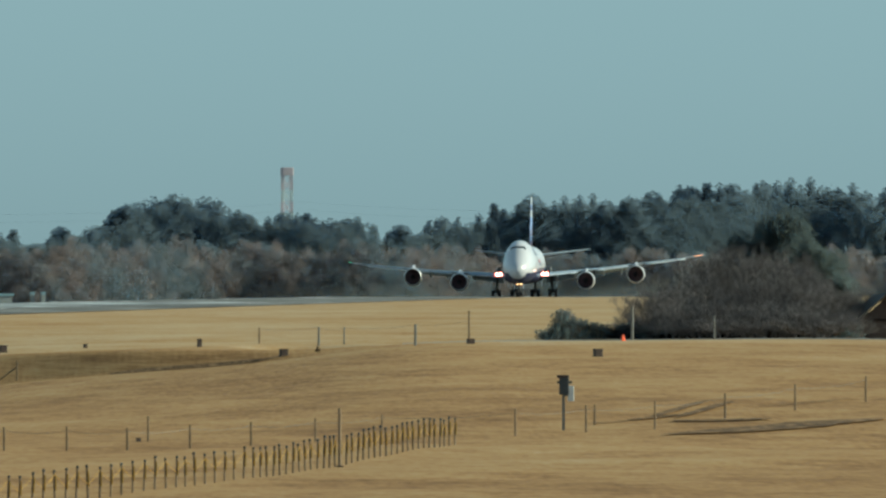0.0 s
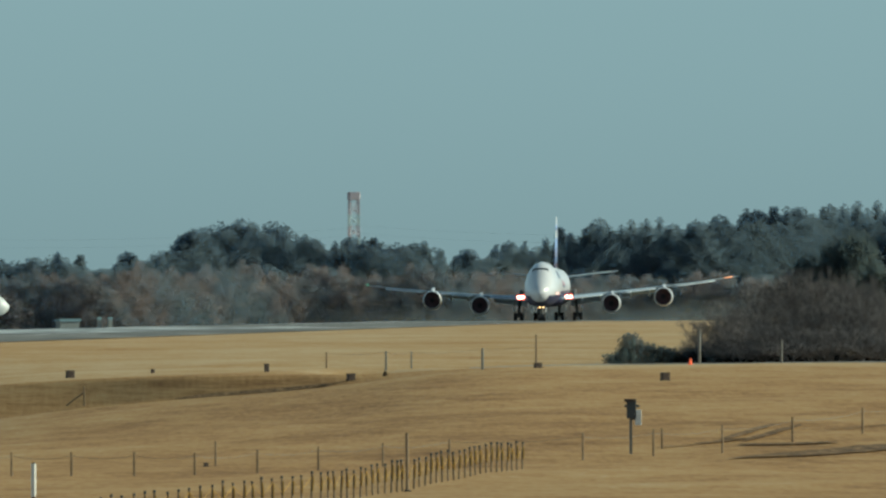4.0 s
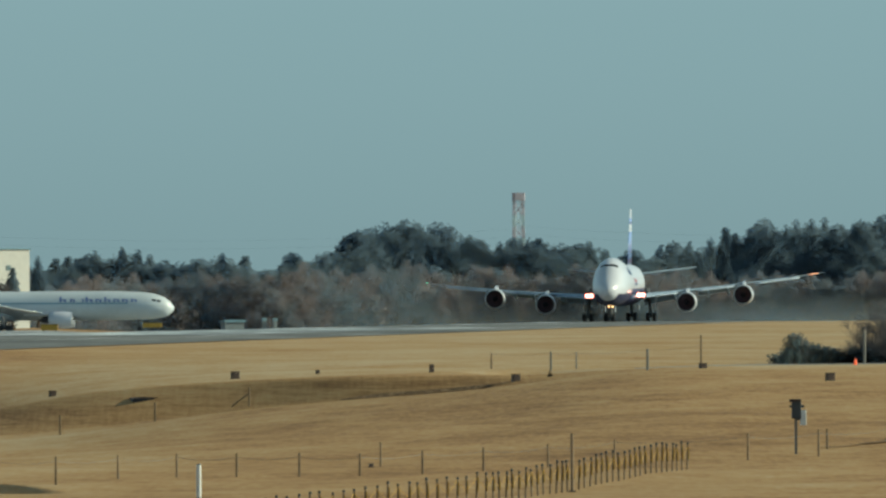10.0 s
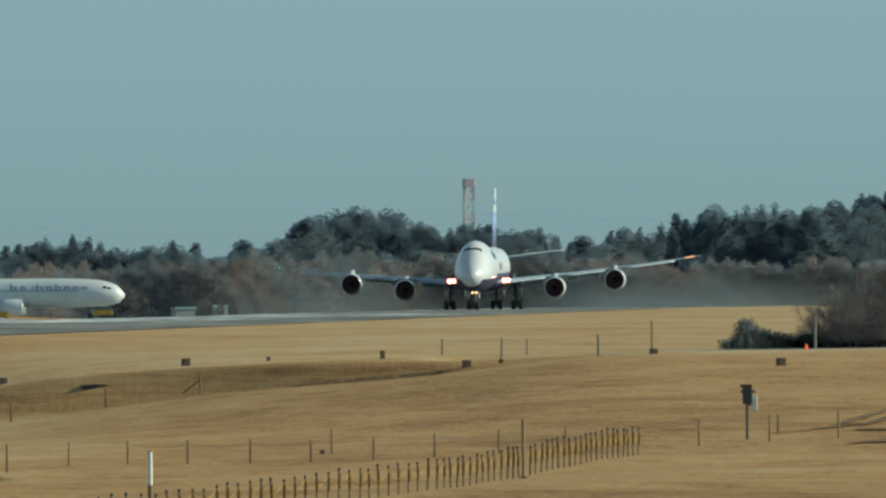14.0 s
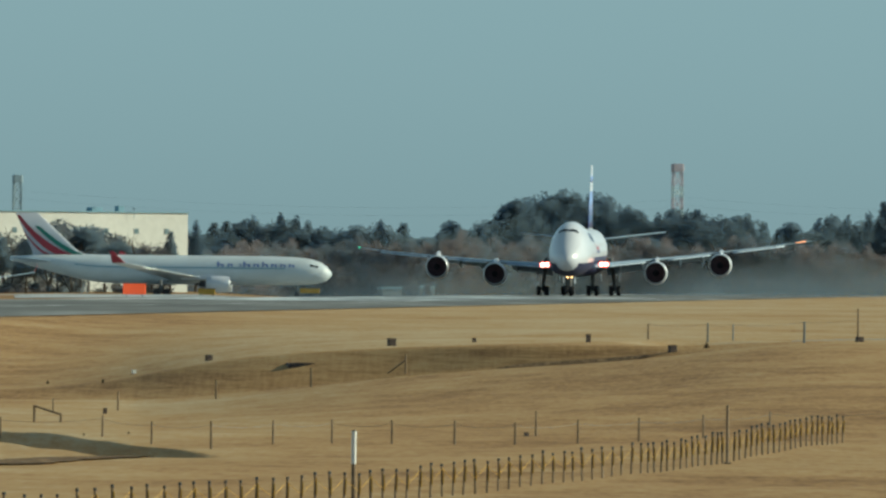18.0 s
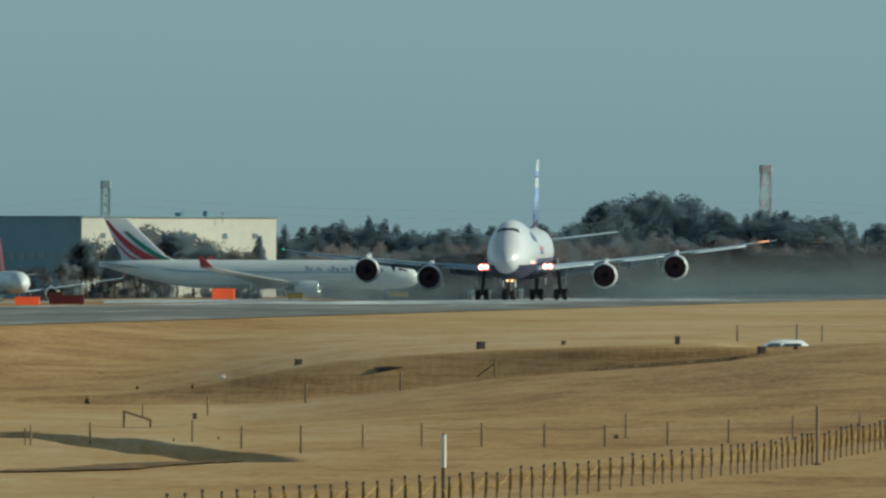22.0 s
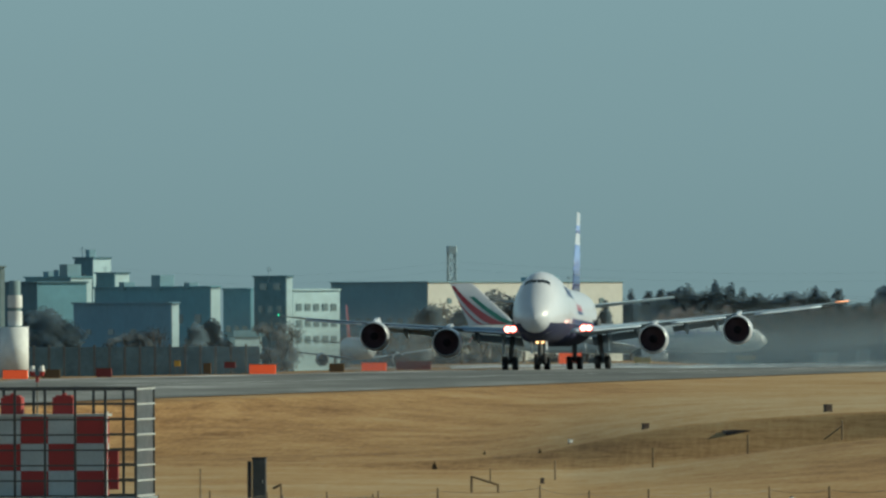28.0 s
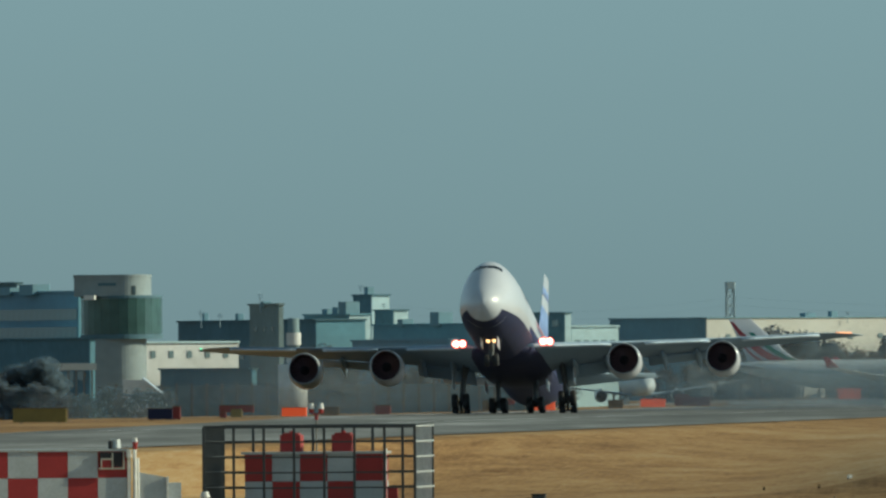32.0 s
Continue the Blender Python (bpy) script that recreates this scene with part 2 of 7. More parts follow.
LEAFSPRAY = leaf_mat("hazy_leaf_sprays", (0.175, 0.255, 0.33), gaps=0.82)
DARKLEAF = leaf_mat("hazy_pine_leaves", (0.13, 0.175, 0.19), gaps=0.5)
BROWNLEAF = leaf_mat("hazy_brown_foliage", (0.24, 0.23, 0.24), gaps=0.42)
BROWNSPRAY = leaf_mat("hazy_brown_twigs", (0.33, 0.3, 0.32), gaps=0.8)
OLIVE = leaf_mat("hazy_olive_scrub", (0.17, 0.2, 0.23), gaps=0.42)
REED = leaf_mat("hazy_olive_reeds", (0.23, 0.275, 0.34), gaps=0.8)
WOODPOST = mat("weathered_post_wood", (0.19, 0.14, 0.095), 0.9, vary=0.3, grain=3, fine=25, rnd=0.25)
POSTCAP = mat("black_post_cap", (0.02, 0.02, 0.022), 0.6, vary=0.1)
YELLOWNET = mat("yellow_rope", (0.50, 0.29, 0.05), 0.8, vary=0.2, grain=4)
DULLYELLOW = mat("dull_yellow_sign", (0.2, 0.15, 0.04), 0.7, vary=0.15, grain=1)
GREYPOST = mat("galvanised_post", (0.15, 0.145, 0.135), 0.55, 0.4, vary=0.2, grain=2, rnd=0.2)
DULLWHITE = mat("dull_cream_paint", (0.42, 0.4, 0.34), 0.6, vary=0.15, grain=2)
WHITEPOST = mat("white_marker_paint", (0.6, 0.6, 0.58), 0.6, vary=0.15, grain=3)
BOXBROWN = mat("dark_brown_box", (0.05, 0.032, 0.026), 0.7, vary=0.25, grain=3)
REDW = mat("signal_red_paint", (0.3, 0.02, 0.022), 0.5, vary=0.12, grain=0.8)
WHITEW = mat("signal_white_paint", (0.4, 0.44, 0.46), 0.5, vary=0.16, grain=0.8)
ORANGE = mat("lit_orange_sign_face", (0.95, 0.13, 0.035), 0.55, vary=0.08, grain=1, glow=((1.0, 0.11, 0.04), 0.28))
MAROON = mat("dark_red_box", (0.18, 0.02, 0.02), 0.6, vary=0.15)
BROWNSIGN = mat("brown_sign_back", (0.12, 0.07, 0.03), 0.7, vary=0.15)
CAGE = mat("grey_cage_steel", (0.06, 0.066, 0.07), 0.5, 0.5, vary=0.2, grain=2)
CAGELIGHT = mat("light_cage_steel", (0.45, 0.47, 0.47), 0.45, 0.5, vary=0.15, grain=2)
# Sun and shade are painted: dark blue-greys for shaded faces, pale tones for sunlit.
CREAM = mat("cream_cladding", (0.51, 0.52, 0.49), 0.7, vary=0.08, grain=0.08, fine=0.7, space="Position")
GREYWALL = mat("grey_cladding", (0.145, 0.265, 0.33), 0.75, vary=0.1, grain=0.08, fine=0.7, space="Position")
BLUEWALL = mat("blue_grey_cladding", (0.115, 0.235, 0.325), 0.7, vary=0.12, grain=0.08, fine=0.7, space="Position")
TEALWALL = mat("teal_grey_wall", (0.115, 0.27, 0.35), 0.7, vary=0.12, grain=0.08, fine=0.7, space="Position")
PALEWALL = mat("pale_and_sunlit_wall", (0.39, 0.535, 0.585), 0.75, vary=0.1, grain=0.1, fine=0.8, space="Position")
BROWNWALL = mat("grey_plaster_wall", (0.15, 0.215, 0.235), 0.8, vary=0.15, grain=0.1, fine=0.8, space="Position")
DARKWALL = mat("dark_and_shaded_wall", (0.068, 0.145, 0.19), 0.8, vary=0.15, grain=0.1, fine=0.8, space="Position")
# This grey holds the painted haze over the white far huts.
HUTWALL = mat("haze_grey_hut_wall", (0.17, 0.21, 0.23), 0.8, vary=0.15, grain=0.5)
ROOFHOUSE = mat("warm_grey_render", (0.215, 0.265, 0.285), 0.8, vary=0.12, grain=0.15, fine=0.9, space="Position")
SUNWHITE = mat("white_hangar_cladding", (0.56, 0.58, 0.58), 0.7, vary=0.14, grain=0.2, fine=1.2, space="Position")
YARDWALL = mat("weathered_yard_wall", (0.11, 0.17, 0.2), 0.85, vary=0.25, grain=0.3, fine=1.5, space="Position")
# Panes are paler than glass: haze is painted into them.
PANE = mat("hazy_window_glass", (0.14, 0.2, 0.22), 0.25, vary=0.1, grain=0.3)
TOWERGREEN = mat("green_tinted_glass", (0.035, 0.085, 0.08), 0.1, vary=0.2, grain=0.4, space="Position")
# Haze is painted into the masts: red, white and grey drawn towards the sky.
TOWRED = mat("hazy_red_lattice", (0.37, 0.35, 0.41), 0.8, vary=0.1)
TOWWHITE = mat("hazy_white_lattice", (0.36, 0.46, 0.5), 0.7, vary=0.1)
TOWGREY = mat("hazy_grey_lattice", (0.26, 0.36, 0.42), 0.7, vary=0.1)
CARGLASS = mat("tinted_car_glass", (0.1, 0.12, 0.13), 0.1, vary=0)
CARWHITE = mat("white_car_paint", (0.8, 0.82, 0.84), 0.2, vary=0.03, coat=0.5)
ROOF = mat("dark_roof_tiles", (0.035, 0.034, 0.034), 0.7, vary=0.25, grain=1.5)


# ---- helpers of shape ----
def spot(u, d, z=0.0):
    """A place on the sight line u, d metres from the tripod."""
    return Vector((d * math.sin(u / F), d * math.cos(u / F), z))


def high(v, d):
    """The height at which the sight line v stands at d metres."""
    return EYE - (v - HORIZON) * d / F


def finish(bm, smooth=False):
    bmesh.ops.recalc_face_normals(bm, faces=bm.faces[:])
    me = bpy.data.meshes.new("mesh")
    if smooth:
        for f in bm.faces:
            f.smooth = True
    bm.to_mesh(me)
    bm.free()
    return me


def part(name, bm, material, parent, label="", smooth=False, at=None):
    """One mesh object under a thing or under a part."""
    me = finish(bm, smooth) if isinstance(bm, bmesh.types.BMesh) else bm
    if material is not None and not len(me.materials):
        me.materials.append(material)
    ob = new(name, me)
    ob.parent = parent
    if at is not None:
        ob.matrix_basis = at
    if label:
        ob["label"] = label
    return ob


def thing(name, m, label, category, group="", kind=""):
    ob = new(name)
    ob.empty_display_size = 0.3
    ob.matrix_basis = m
    return tagged(ob, label, category, group, kind)


def solo(name, bm, material, m, label, category, group="", kind="", smooth=False):
    """A thing that is one mesh."""
    ob = part(name, bm, material, None, smooth=smooth, at=m)
    return tagged(ob, label, category, group, kind)


def box(bm, x, y, z, sx, sy, sz, bev=0.0, turn=None):
    """A block round (x, y, z), with chamfered upright edges when bev is given."""
    hx, hy = sx / 2, sy / 2
    if bev:
        ring = [(-hx + bev, -hy), (hx - bev, -hy), (hx, -hy + bev), (hx, hy - bev), (hx - bev, hy), (-hx + bev, hy), (-hx, hy - bev), (-hx, -hy + bev)]
    else:
        ring = [(-hx, -hy), (hx, -hy), (hx, hy), (-hx, hy)]
    lo = [bm.verts.new((x + a, y + b, z - sz / 2)) for a, b in ring]
    up = [bm.verts.new((x + a, y + b, z + sz / 2)) for a, b in ring]
    n = len(ring)
    bm.faces.new(lo[::-1])
    bm.faces.new(up)
    for i in range(n):
        bm.faces.new((lo[i], lo[(i + 1) % n], up[(i + 1) % n], up[i]))
    if turn is not None:
        bmesh.ops.transform(bm, matrix=turn, verts=lo + up)
    return bm


def cyl(bm, p0, p1, r0, r1=None, n=10, caps=True):
    """A tapered round bar from p0 to p1."""
    r1 = r0 if r1 is None else r1
    p0, p1 = Vector(p0), Vector(p1)
    q = (p1 - p0).to_track_quat("Z", "Y")
    rings = []
    for p, r in ((p0, r0), (p1, r1)):
        rings.append([bm.verts.new(p + q @ Vector((r * math.cos(2 * math.pi * i / n), r * math.sin(2 * math.pi * i / n), 0))) for i in range(n)])
    for i in range(n):
        bm.faces.new((rings[0][i], rings[0][(i + 1) % n], rings[1][(i + 1) % n], rings[1][i]))
    if caps:
        bm.faces.new(rings[0][::-1])
        bm.faces.new(rings[1])
    return bm


def loft(bm, rings, closed=True, caps=True):
    """A skin over rings of points of equal count."""
    vs = [[bm.verts.new(p) for p in r] for r in rings]
    n = len(rings[0])
    for a, b in zip(vs, vs[1:]):
        for i in range(n if closed else n - 1):
            bm.faces.new((a[i], a[(i + 1) % n], b[(i + 1) % n], b[i]))
    if caps and closed:
        bm.faces.new(vs[0][::-1])
        bm.faces.new(vs[-1])
    return bm


B = bmesh.new

# ---- ground ----
def near_edge(u):
    """Distance of the runway's near edge along the sight line u."""
    return np.minimum(139.6 / np.maximum(0.0571 - u / F, 0.02), 3500.0)


def far_edge(u):
    return np.minimum(257.1 / np.maximum(0.0839 - u / F, 0.02), 3650.0)


def ripple(x, y):
    """Low swells of the meadow."""
    return (0.05 * np.sin(x * 0.11 + 1.3 * np.sin(y * 0.021)) + 0.05 * np.sin(y * 0.047 + 0.06 * x) + 0.03 * np.sin(x * 0.31 - y * 0.09)
            + 0.025 * np.sin(y * 0.19 + np.sin(x * 0.13) * 2))


def course(u, us, vs):
    """A line through (us, vs), rounded at its bends."""
    return sum(np.interp(u + k, us, vs) for k in (-110, -75, -40, 0, 40, 75, 110)) / 7.0


def sag(y):
    """The runway's far end lies a little lower."""
    return 0.62 * np.clip((np.asarray(y, float) - 3130) / 400.0, 0, 1) ** 1.3


def ground_z(x, y):
    x, y = np.asarray(x, float), np.asarray(y, float)
    d = np.hypot(x, y)
    ang = np.arctan2(x, y)
    u = np.clip(ang * F, -6000, 2600)
    # the bank's brow, falling and fading to the left
    brow_v = course(u, [-1500, -1057, -817, -557, -257, 63, 300, 1100], [236, 228, 173, 148, 138, 138, 128, 124])
    brow_d = course(u, [-1300, -1057, -817, -557, -257, 63, 300, 1100], [1090, 1085, 1080, 1073, 1062, 1055, 1060, 1066])
    edge, far = near_edge(u), far_edge(u)
    brow_d = np.minimum(brow_d, edge - 150)
    brow_z = np.maximum(EYE - brow_v * brow_d / F, -3.3)
    foot_v = course(u, [-1500, -1300, -1112, -974, -746, -572, -172, -59, 48, 179, 300, 1100], [240, 243, 250, 250, 228, 203, 169, 161, 149, 133, 129, 127])
    foot_d = brow_d - course(u, [-1300, -1112, -974, -850, -746, -650, -572, -400, -250, -100, 0, 180, 1100], [12, 14, 16, 16, 14, 12, 9.5, 6.5, 5.5, 4.5, 4, 8, 12])
    foot_z = np.maximum(EYE - foot_v * foot_d / F, -3.6)
    pts = [(0 * d, 3.0 + 0 * d), (40 + 0 * d, 3.0 + 0 * d), (300 + 0 * d, -1.4 + 0 * d), (470 + 0 * d, -2.4 + 0 * d), (np.minimum(725, foot_d - 55), -2.42 + 0 * d),
           (foot_d - 45, foot_z - 0.08), (foot_d - 2, foot_z), (foot_d, foot_z - 0.04 * np.clip((u + 1150) / 400, 0, 1) * np.clip((170 - u) / 120, 0, 1)), (brow_d, brow_z), (brow_d + 60, np.minimum(brow_z, 0.02)), (np.maximum(edge - 40, brow_d + 110), -0.12 + 0 * d),
           (edge, -0.05 + 0 * d), (far, -0.1 + 0 * d), (far + 1200, np.interp(u, [-2600, -1500, -1100, -850, -600], [-2.5, -2.4, -1.5, -1.5, -3.4])), (9000 + 0 * d, -3.8 + 0 * d)]
    z = np.full_like(d, 3.0)
    for (d0, z0), (d1, z1) in zip(pts, pts[1:]):
        k = np.clip((d - d0) / np.maximum(d1 - d0, 0.1), 0, 1)
        z = np.where(d >= d0, z0 + (z1 - z0) * k, z)
    # swells, only on the meadow
    z = z + ripple(x, y) * np.clip((d - 350) / 100, 0, 1) * np.clip((edge - 60 - d) / 120, 0, 1)
    z = z - sag(y)
    # sunken lane behind the brow
    lane = np.exp(-((u - 20) / 70.0) ** 2) * np.exp(-((d - brow_d - 45) / 22.0) ** 2)
    z = z - 1.35 * lane
    # ditches and washed-out hollows in the plain: from, to, half width, depth
    for x0, y0, x1, y1, hw, deep in ((-36.0, 800, -18.6, 660, 2.2, 1.35),):
        lx, ly = x1 - x0, y1 - y0
        ll = math.hypot(lx, ly)
        run = ((x - x0) * lx + (y - y0) * ly) / ll
        off = np.abs((x - x0) * ly - (y - y0) * lx) / ll * (1 + 0.05 * np.sin(run * 0.13) + 0.03 * np.sin(run * 0.31 + 1))
        ends = np.clip(run / (0.12 * ll), 0, 1) * np.clip((ll - run) / (0.12 * ll), 0, 1)
        z = z - deep * ends * np.clip(1.5 * (1 - off / hw), 0, 1)
    return z


def gz(x, y):
    return float(ground_z(np.array([x]), np.array([y]))[0])


def on(u, d, sink=0.0, rz=0.0):
    """A pose on the ground, d metres off along the sight line u."""
    p = spot(u, d)
    return pose(p.x, p.y, gz(p.x, p.y) - sink, 0, 0, rz)


def reach(u, v, d0=450.0, d1=4500.0):
    """The distance at which the sight line (u, v) meets the ground."""
    ds = np.arange(d0, d1, 1.0)
    low = (EYE - ground_z(ds * math.sin(u / F), ds * math.cos(u / F))) * F / ds + HORIZON
    under = np.nonzero(low <= v)[0]
    return float(ds[under[0]]) if len(under) else d1


def sheet(name, us, ds, lift, material, label, category):
    U, D = np.meshgrid(us / F, ds)
    X, Y = D * np.sin(U), D * np.cos(U)
    Z = ground_z(X, Y) + lift
    co = np.stack([X, Y, Z], -1).reshape(-1, 3)
    n, k = len(ds), len(us)
    i = (np.arange(n - 1)[:, None] * k + np.arange(k - 1)).reshape(-1)
    quads = np.stack([i, i + 1, i + k + 1, i + k], -1)
    me = bpy.data.meshes.new(name)
    me.vertices.add(len(co))
    me.vertices.foreach_set("co", co.ravel())
    me.loops.add(quads.size)
    me.loops.foreach_set("vertex_index", quads.ravel().astype(np.int32))
    me.polygons.add(len(quads))
    me.polygons.foreach_set("loop_start", (np.arange(len(quads)) * 4).astype(np.int32))
    me.update(calc_edges=True)
    me.polygons.foreach_set("use_smooth", np.ones(len(quads), bool))
    me.materials.append(material)
    return tagged(new(name, me), label, category, "", "structure")


_wide = F * math.pi
_us = np.concatenate([np.linspace(-_wide, -12000, 24), np.linspace(-11000, -3600, 20), np.arange(-3450, 1350, 8.0), np.linspace(1500, 8000, 20), np.linspace(10000, _wide, 26)])
_ds = np.concatenate([np.array([-0.02, 10, 25, 40, 70]), np.arange(100, 460, 15.0), np.arange(462, 660, 3.0), np.arange(660, 800, 1.0), np.arange(800, 1030, 2.5), np.arange(1030, 1100, 0.8), np.arange(1100, 1200, 2.0), np.arange(1200, 1500, 8.0), np.arange(1500, 3700, 40.0), np.linspace(3750, 4990, 14)])
sheet("ground", _us, _ds, 0.0, GRASS, "mown dry tan winter grass with low banks and ditches", "grass")


def strip(name, x0, x1, y0, y1, z, material, label, slant=0.0839, cut=True):
    """A flat paved strip along the runway's direction; x is counted from the centre line."""
    bm = B()
    n = 60
    a, b = [], []
    for i in range(n + 1):
        y = y0 + (y1 - y0) * i / n
        c = 46.1 - slant * (3507 - y)
        right = min(c + x1, -64.3 + 0.0571 * (y - 1319)) if cut else c + x1
        zz = z - float(sag(y))
        a.append(bm.verts.new((max(c + x0, -106.0) if cut else c + x0, y, zz)))
        b.append(bm.verts.new((right, y, zz)))
    for i in range(n):
        bm.faces.new((a[i], b[i], b[i + 1], a[i + 1]))
    return solo(name, bm, material, None, label, "runway", kind="structure")


RUNWAY = strip("runway", -9, 130, 700, 3640, 0.0, ASPHALT, "grey asphalt runway with worn paint lines")
# Added strip that paints the mirage's brightness over the asphalt.
part("mirage_surface", strip("patch", -4, 24, 2220, 2640, 0.012, MIRAGEASPHALT, "", cut=False).data, None, RUNWAY, "pale mirage of the sky painted on the runway")
bpy.data.objects.remove(bpy.data.objects["patch"])
for x, w, y0 in ((-8.6, 5.0, 1750), (29.0, 0.9, 900)):
    part("edge_line", strip("line", x, x + w, y0, 3600, 0.02, LINEMIRAGE, "", cut=False).data, None, RUNWAY)
    bpy.data.objects.remove(bpy.data.objects["line"])
sheet("taxiway", np.linspace(-2900, -420, 80), np.linspace(3380, 3720, 12), 0.06, CONCRETE, "pale concrete taxiway beyond the runway", "taxiway")

# Added pale sheet: it paints the mirage beyond the runway's far edge.
sheet("mirage_band", np.linspace(-1170, -430, 40), np.linspace(2420, 3395, 24), 0.05, LINEMIRAGE, "pale patchy band painting the mirage between runway and taxiway", "taxiway")

# ---- aircraft ----
def ring(y, lo, mid, top, hw, n=32, t0=0.0, t1=2 * math.pi):
    """A section of the hull: an egg of half width hw between lo and top, widest at mid."""
    out = []
    closed = t1 - t0 > 6.2
    for i in range(n if closed else n + 1):
        a = t0 + (t1 - t0) * i / n
        s = math.sin(a)
        lean = 1 - 0.05 * max(0.0, top - mid - 3.4) * s * s if s > 0 else 1.0      # the upper lobe is slimmer
        out.append(Vector((hw * lean * math.cos(a), y, mid + (top - mid) * s if s > 0 else mid + (mid - lo) * s)))
    return out


def along(stations, s):
    """The section at s metres behind the nose, smooth between stations."""
    for p, q in zip(stations, stations[1:]):
        if p[0] <= s <= q[0]:
            k = (s - p[0]) / (q[0] - p[0])
            return [a + (b - a) * k for a, b in zip(p, q)]
    return list(stations[-1])


def hull_part(name, st, s0, s1, step, origin, t0, t1, mat_, parent, label="", n=28, grow=0.0):
    """A band of the hull's skin between the angles t0 and t1 (0 is the port side, 90 degrees the crown)."""
    bm = B()
    k = max(2, int(round((s1 - s0) / step)))
    rings = []
    for i in range(k + 1):
        s = s0 + (s1 - s0) * i / k
        _, lo, mid, top, hw = along(st, s)
        rings.append(ring(s - origin, lo - grow, mid, top + grow, hw + grow, n, t0, t1))
    full = t1 - t0 > 6.2
    loft(bm, rings, closed=full, caps=full)
    return part(name, bm, mat_, parent, label, smooth=True)


def dense(stations, per=4):
    """Stations with rounded passages between them (Catmull-Rom)."""
    out = []
    P = [stations[0]] + list(stations) + [stations[-1]]
    for i in range(1, len(P) - 2):
        for j in range(per):
            t = j / per
            out.append([0.5 * ((2 * b) + (-a + c) * t + (2 * a - 5 * b + 4 * c - d) * t * t + (-a + 3 * b - 3 * c + d) * t ** 3)
                        for a, b, c, d in zip(P[i - 1], P[i], P[i + 1], P[i + 2])])
            out[-1][0] = P[i][0] + (P[i + 1][0] - P[i][0]) * t
    out.append(list(stations[-1]))
    return out


def foil(chord, thick, n=9):
    """A wing section, leading edge at 0, going aft; pairs of (aft, up)."""
    up, dn = [], []
    for i in range(n + 1):
        k = (1 - math.cos(math.pi * i / n)) / 2
        h = thick * 2.6 * (0.2969 * math.sqrt(k) - 0.126 * k - 0.3516 * k * k + 0.2843 * k ** 3 - 0.1015 * k ** 4)
        up.append((k * chord, h * 1.15))
        dn.append((k * chord, -h * 0.85))
    return up + dn[-2:0:-1]


def wing(bm, secs, side):
    """secs: (out, leading edge y, height, chord, thickness)."""
    rings = []
    for x, y, z, c, th in secs:
        rings.append([Vector((side * x, y + a, z + h - 0.03 * a)) for a, h in foil(c, th)])
    loft(bm, rings)
    return bm


def engine(parent, x, y, z, r, length, mats, blades=True):
    """A turbofan: cowl with lip, fan disc with spinner and blades, core and plug. Mouth at y, facing -y."""
    cowl_m, lip_m = mats
    bm = B()
    prof = [(0.25, 0.97), (1.0, 1.02), (0.42 * length, 1.045), (0.75 * length, 0.98), (length, 0.84)]
    rings = []
    for a, k in prof:
        rings.append([Vector((x + r * k * math.cos(t), y + a, z + r * k * math.sin(t))) for t in [2 * math.pi * i / 28 for i in range(28)]])
    for a, k in [(length, 0.82), (length * 0.6, 0.8)]:
        rings.append([Vector((x + r * k * math.cos(t), y + a, z + r * k * math.sin(t))) for t in [2 * math.pi * i / 28 for i in range(28)]])
    loft(bm, rings, caps=False)
    cowl = part("engine_cowl", bm, cowl_m, parent, "white engine cowl with a polished lip", smooth=True)
    bm = B()
    rings = []
    for a, k in [(0.27, 0.975), (0.12, 0.96), (0.02, 0.93), (0.0, 0.905), (0.05, 0.88), (0.12, 0.87)]:
        rings.append([Vector((x + r * k * math.cos(t), y + a, z + r * k * math.sin(t))) for t in [2 * math.pi * i / 28 for i in range(28)]])
    loft(bm, rings, caps=False)
    part("intake_lip", bm, lip_m, cowl, smooth=True)
    bm = B()
    loft(bm, [[Vector((x + r * k * math.cos(t), y + a, z + r * k * math.sin(t))) for t in [2 * math.pi * i / 28 for i in range(28)]] for a, k in ((0.12, 0.87), (0.3, 0.86), (1.3, 0.87))], caps=False)
    part("intake_liner", bm, LINER, cowl, smooth=True)
    bm = B()
    cyl(bm, (x, y + 1.25, z), (x, y + 1.3, z), r * 0.87, n=28)
    part("fan_disc", bm, DARKMETAL, cowl)
    for i in range(18 if blades else 0):
        bm = B()
        t = 2 * math.pi * i / 18
        c, s = math.cos(t), math.sin(t)
        a0, a1 = 0.28 * r, 0.8 * r
        w0, w1 = 0.05 * r, 0.12 * r
        for q in (0.0, 0.03):
            bm.faces.new([bm.verts.new((x + a0 * c - w0 * s, y + 1.1 + q, z + a0 * s + w0 * c)), bm.verts.new((x + a0 * c + w0 * s, y + 1.2 + q, z + a0 * s - w0 * c)),
                          bm.verts.new((x + a1 * c + w1 * s, y + 1.22 + q, z + a1 * s - w1 * c)), bm.verts.new((x + a1 * c - w1 * s, y + 1.0 + q, z + a1 * s + w1 * c))])
        part("fan_blade", bm, FAN, cowl)
    bm = B()
    cyl(bm, (x, y + 0.75, z), (x, y + 1.25, z), 0.02, r * 0.28, n=14)
    part("spinner", bm, DARKMETAL, cowl)
    bm = B()
    cyl(bm, (x, y + length * 0.6, z), (x, y + length + 1.2, z), r * 0.6, r * 0.4, n=18)
    cyl(bm, (x, y + length + 1.2, z), (x, y + length + 2.2, z), r * 0.28, 0.05, n=14)
    part("exhaust_core", bm, DARKMETAL, cowl, smooth=True)
    return cowl


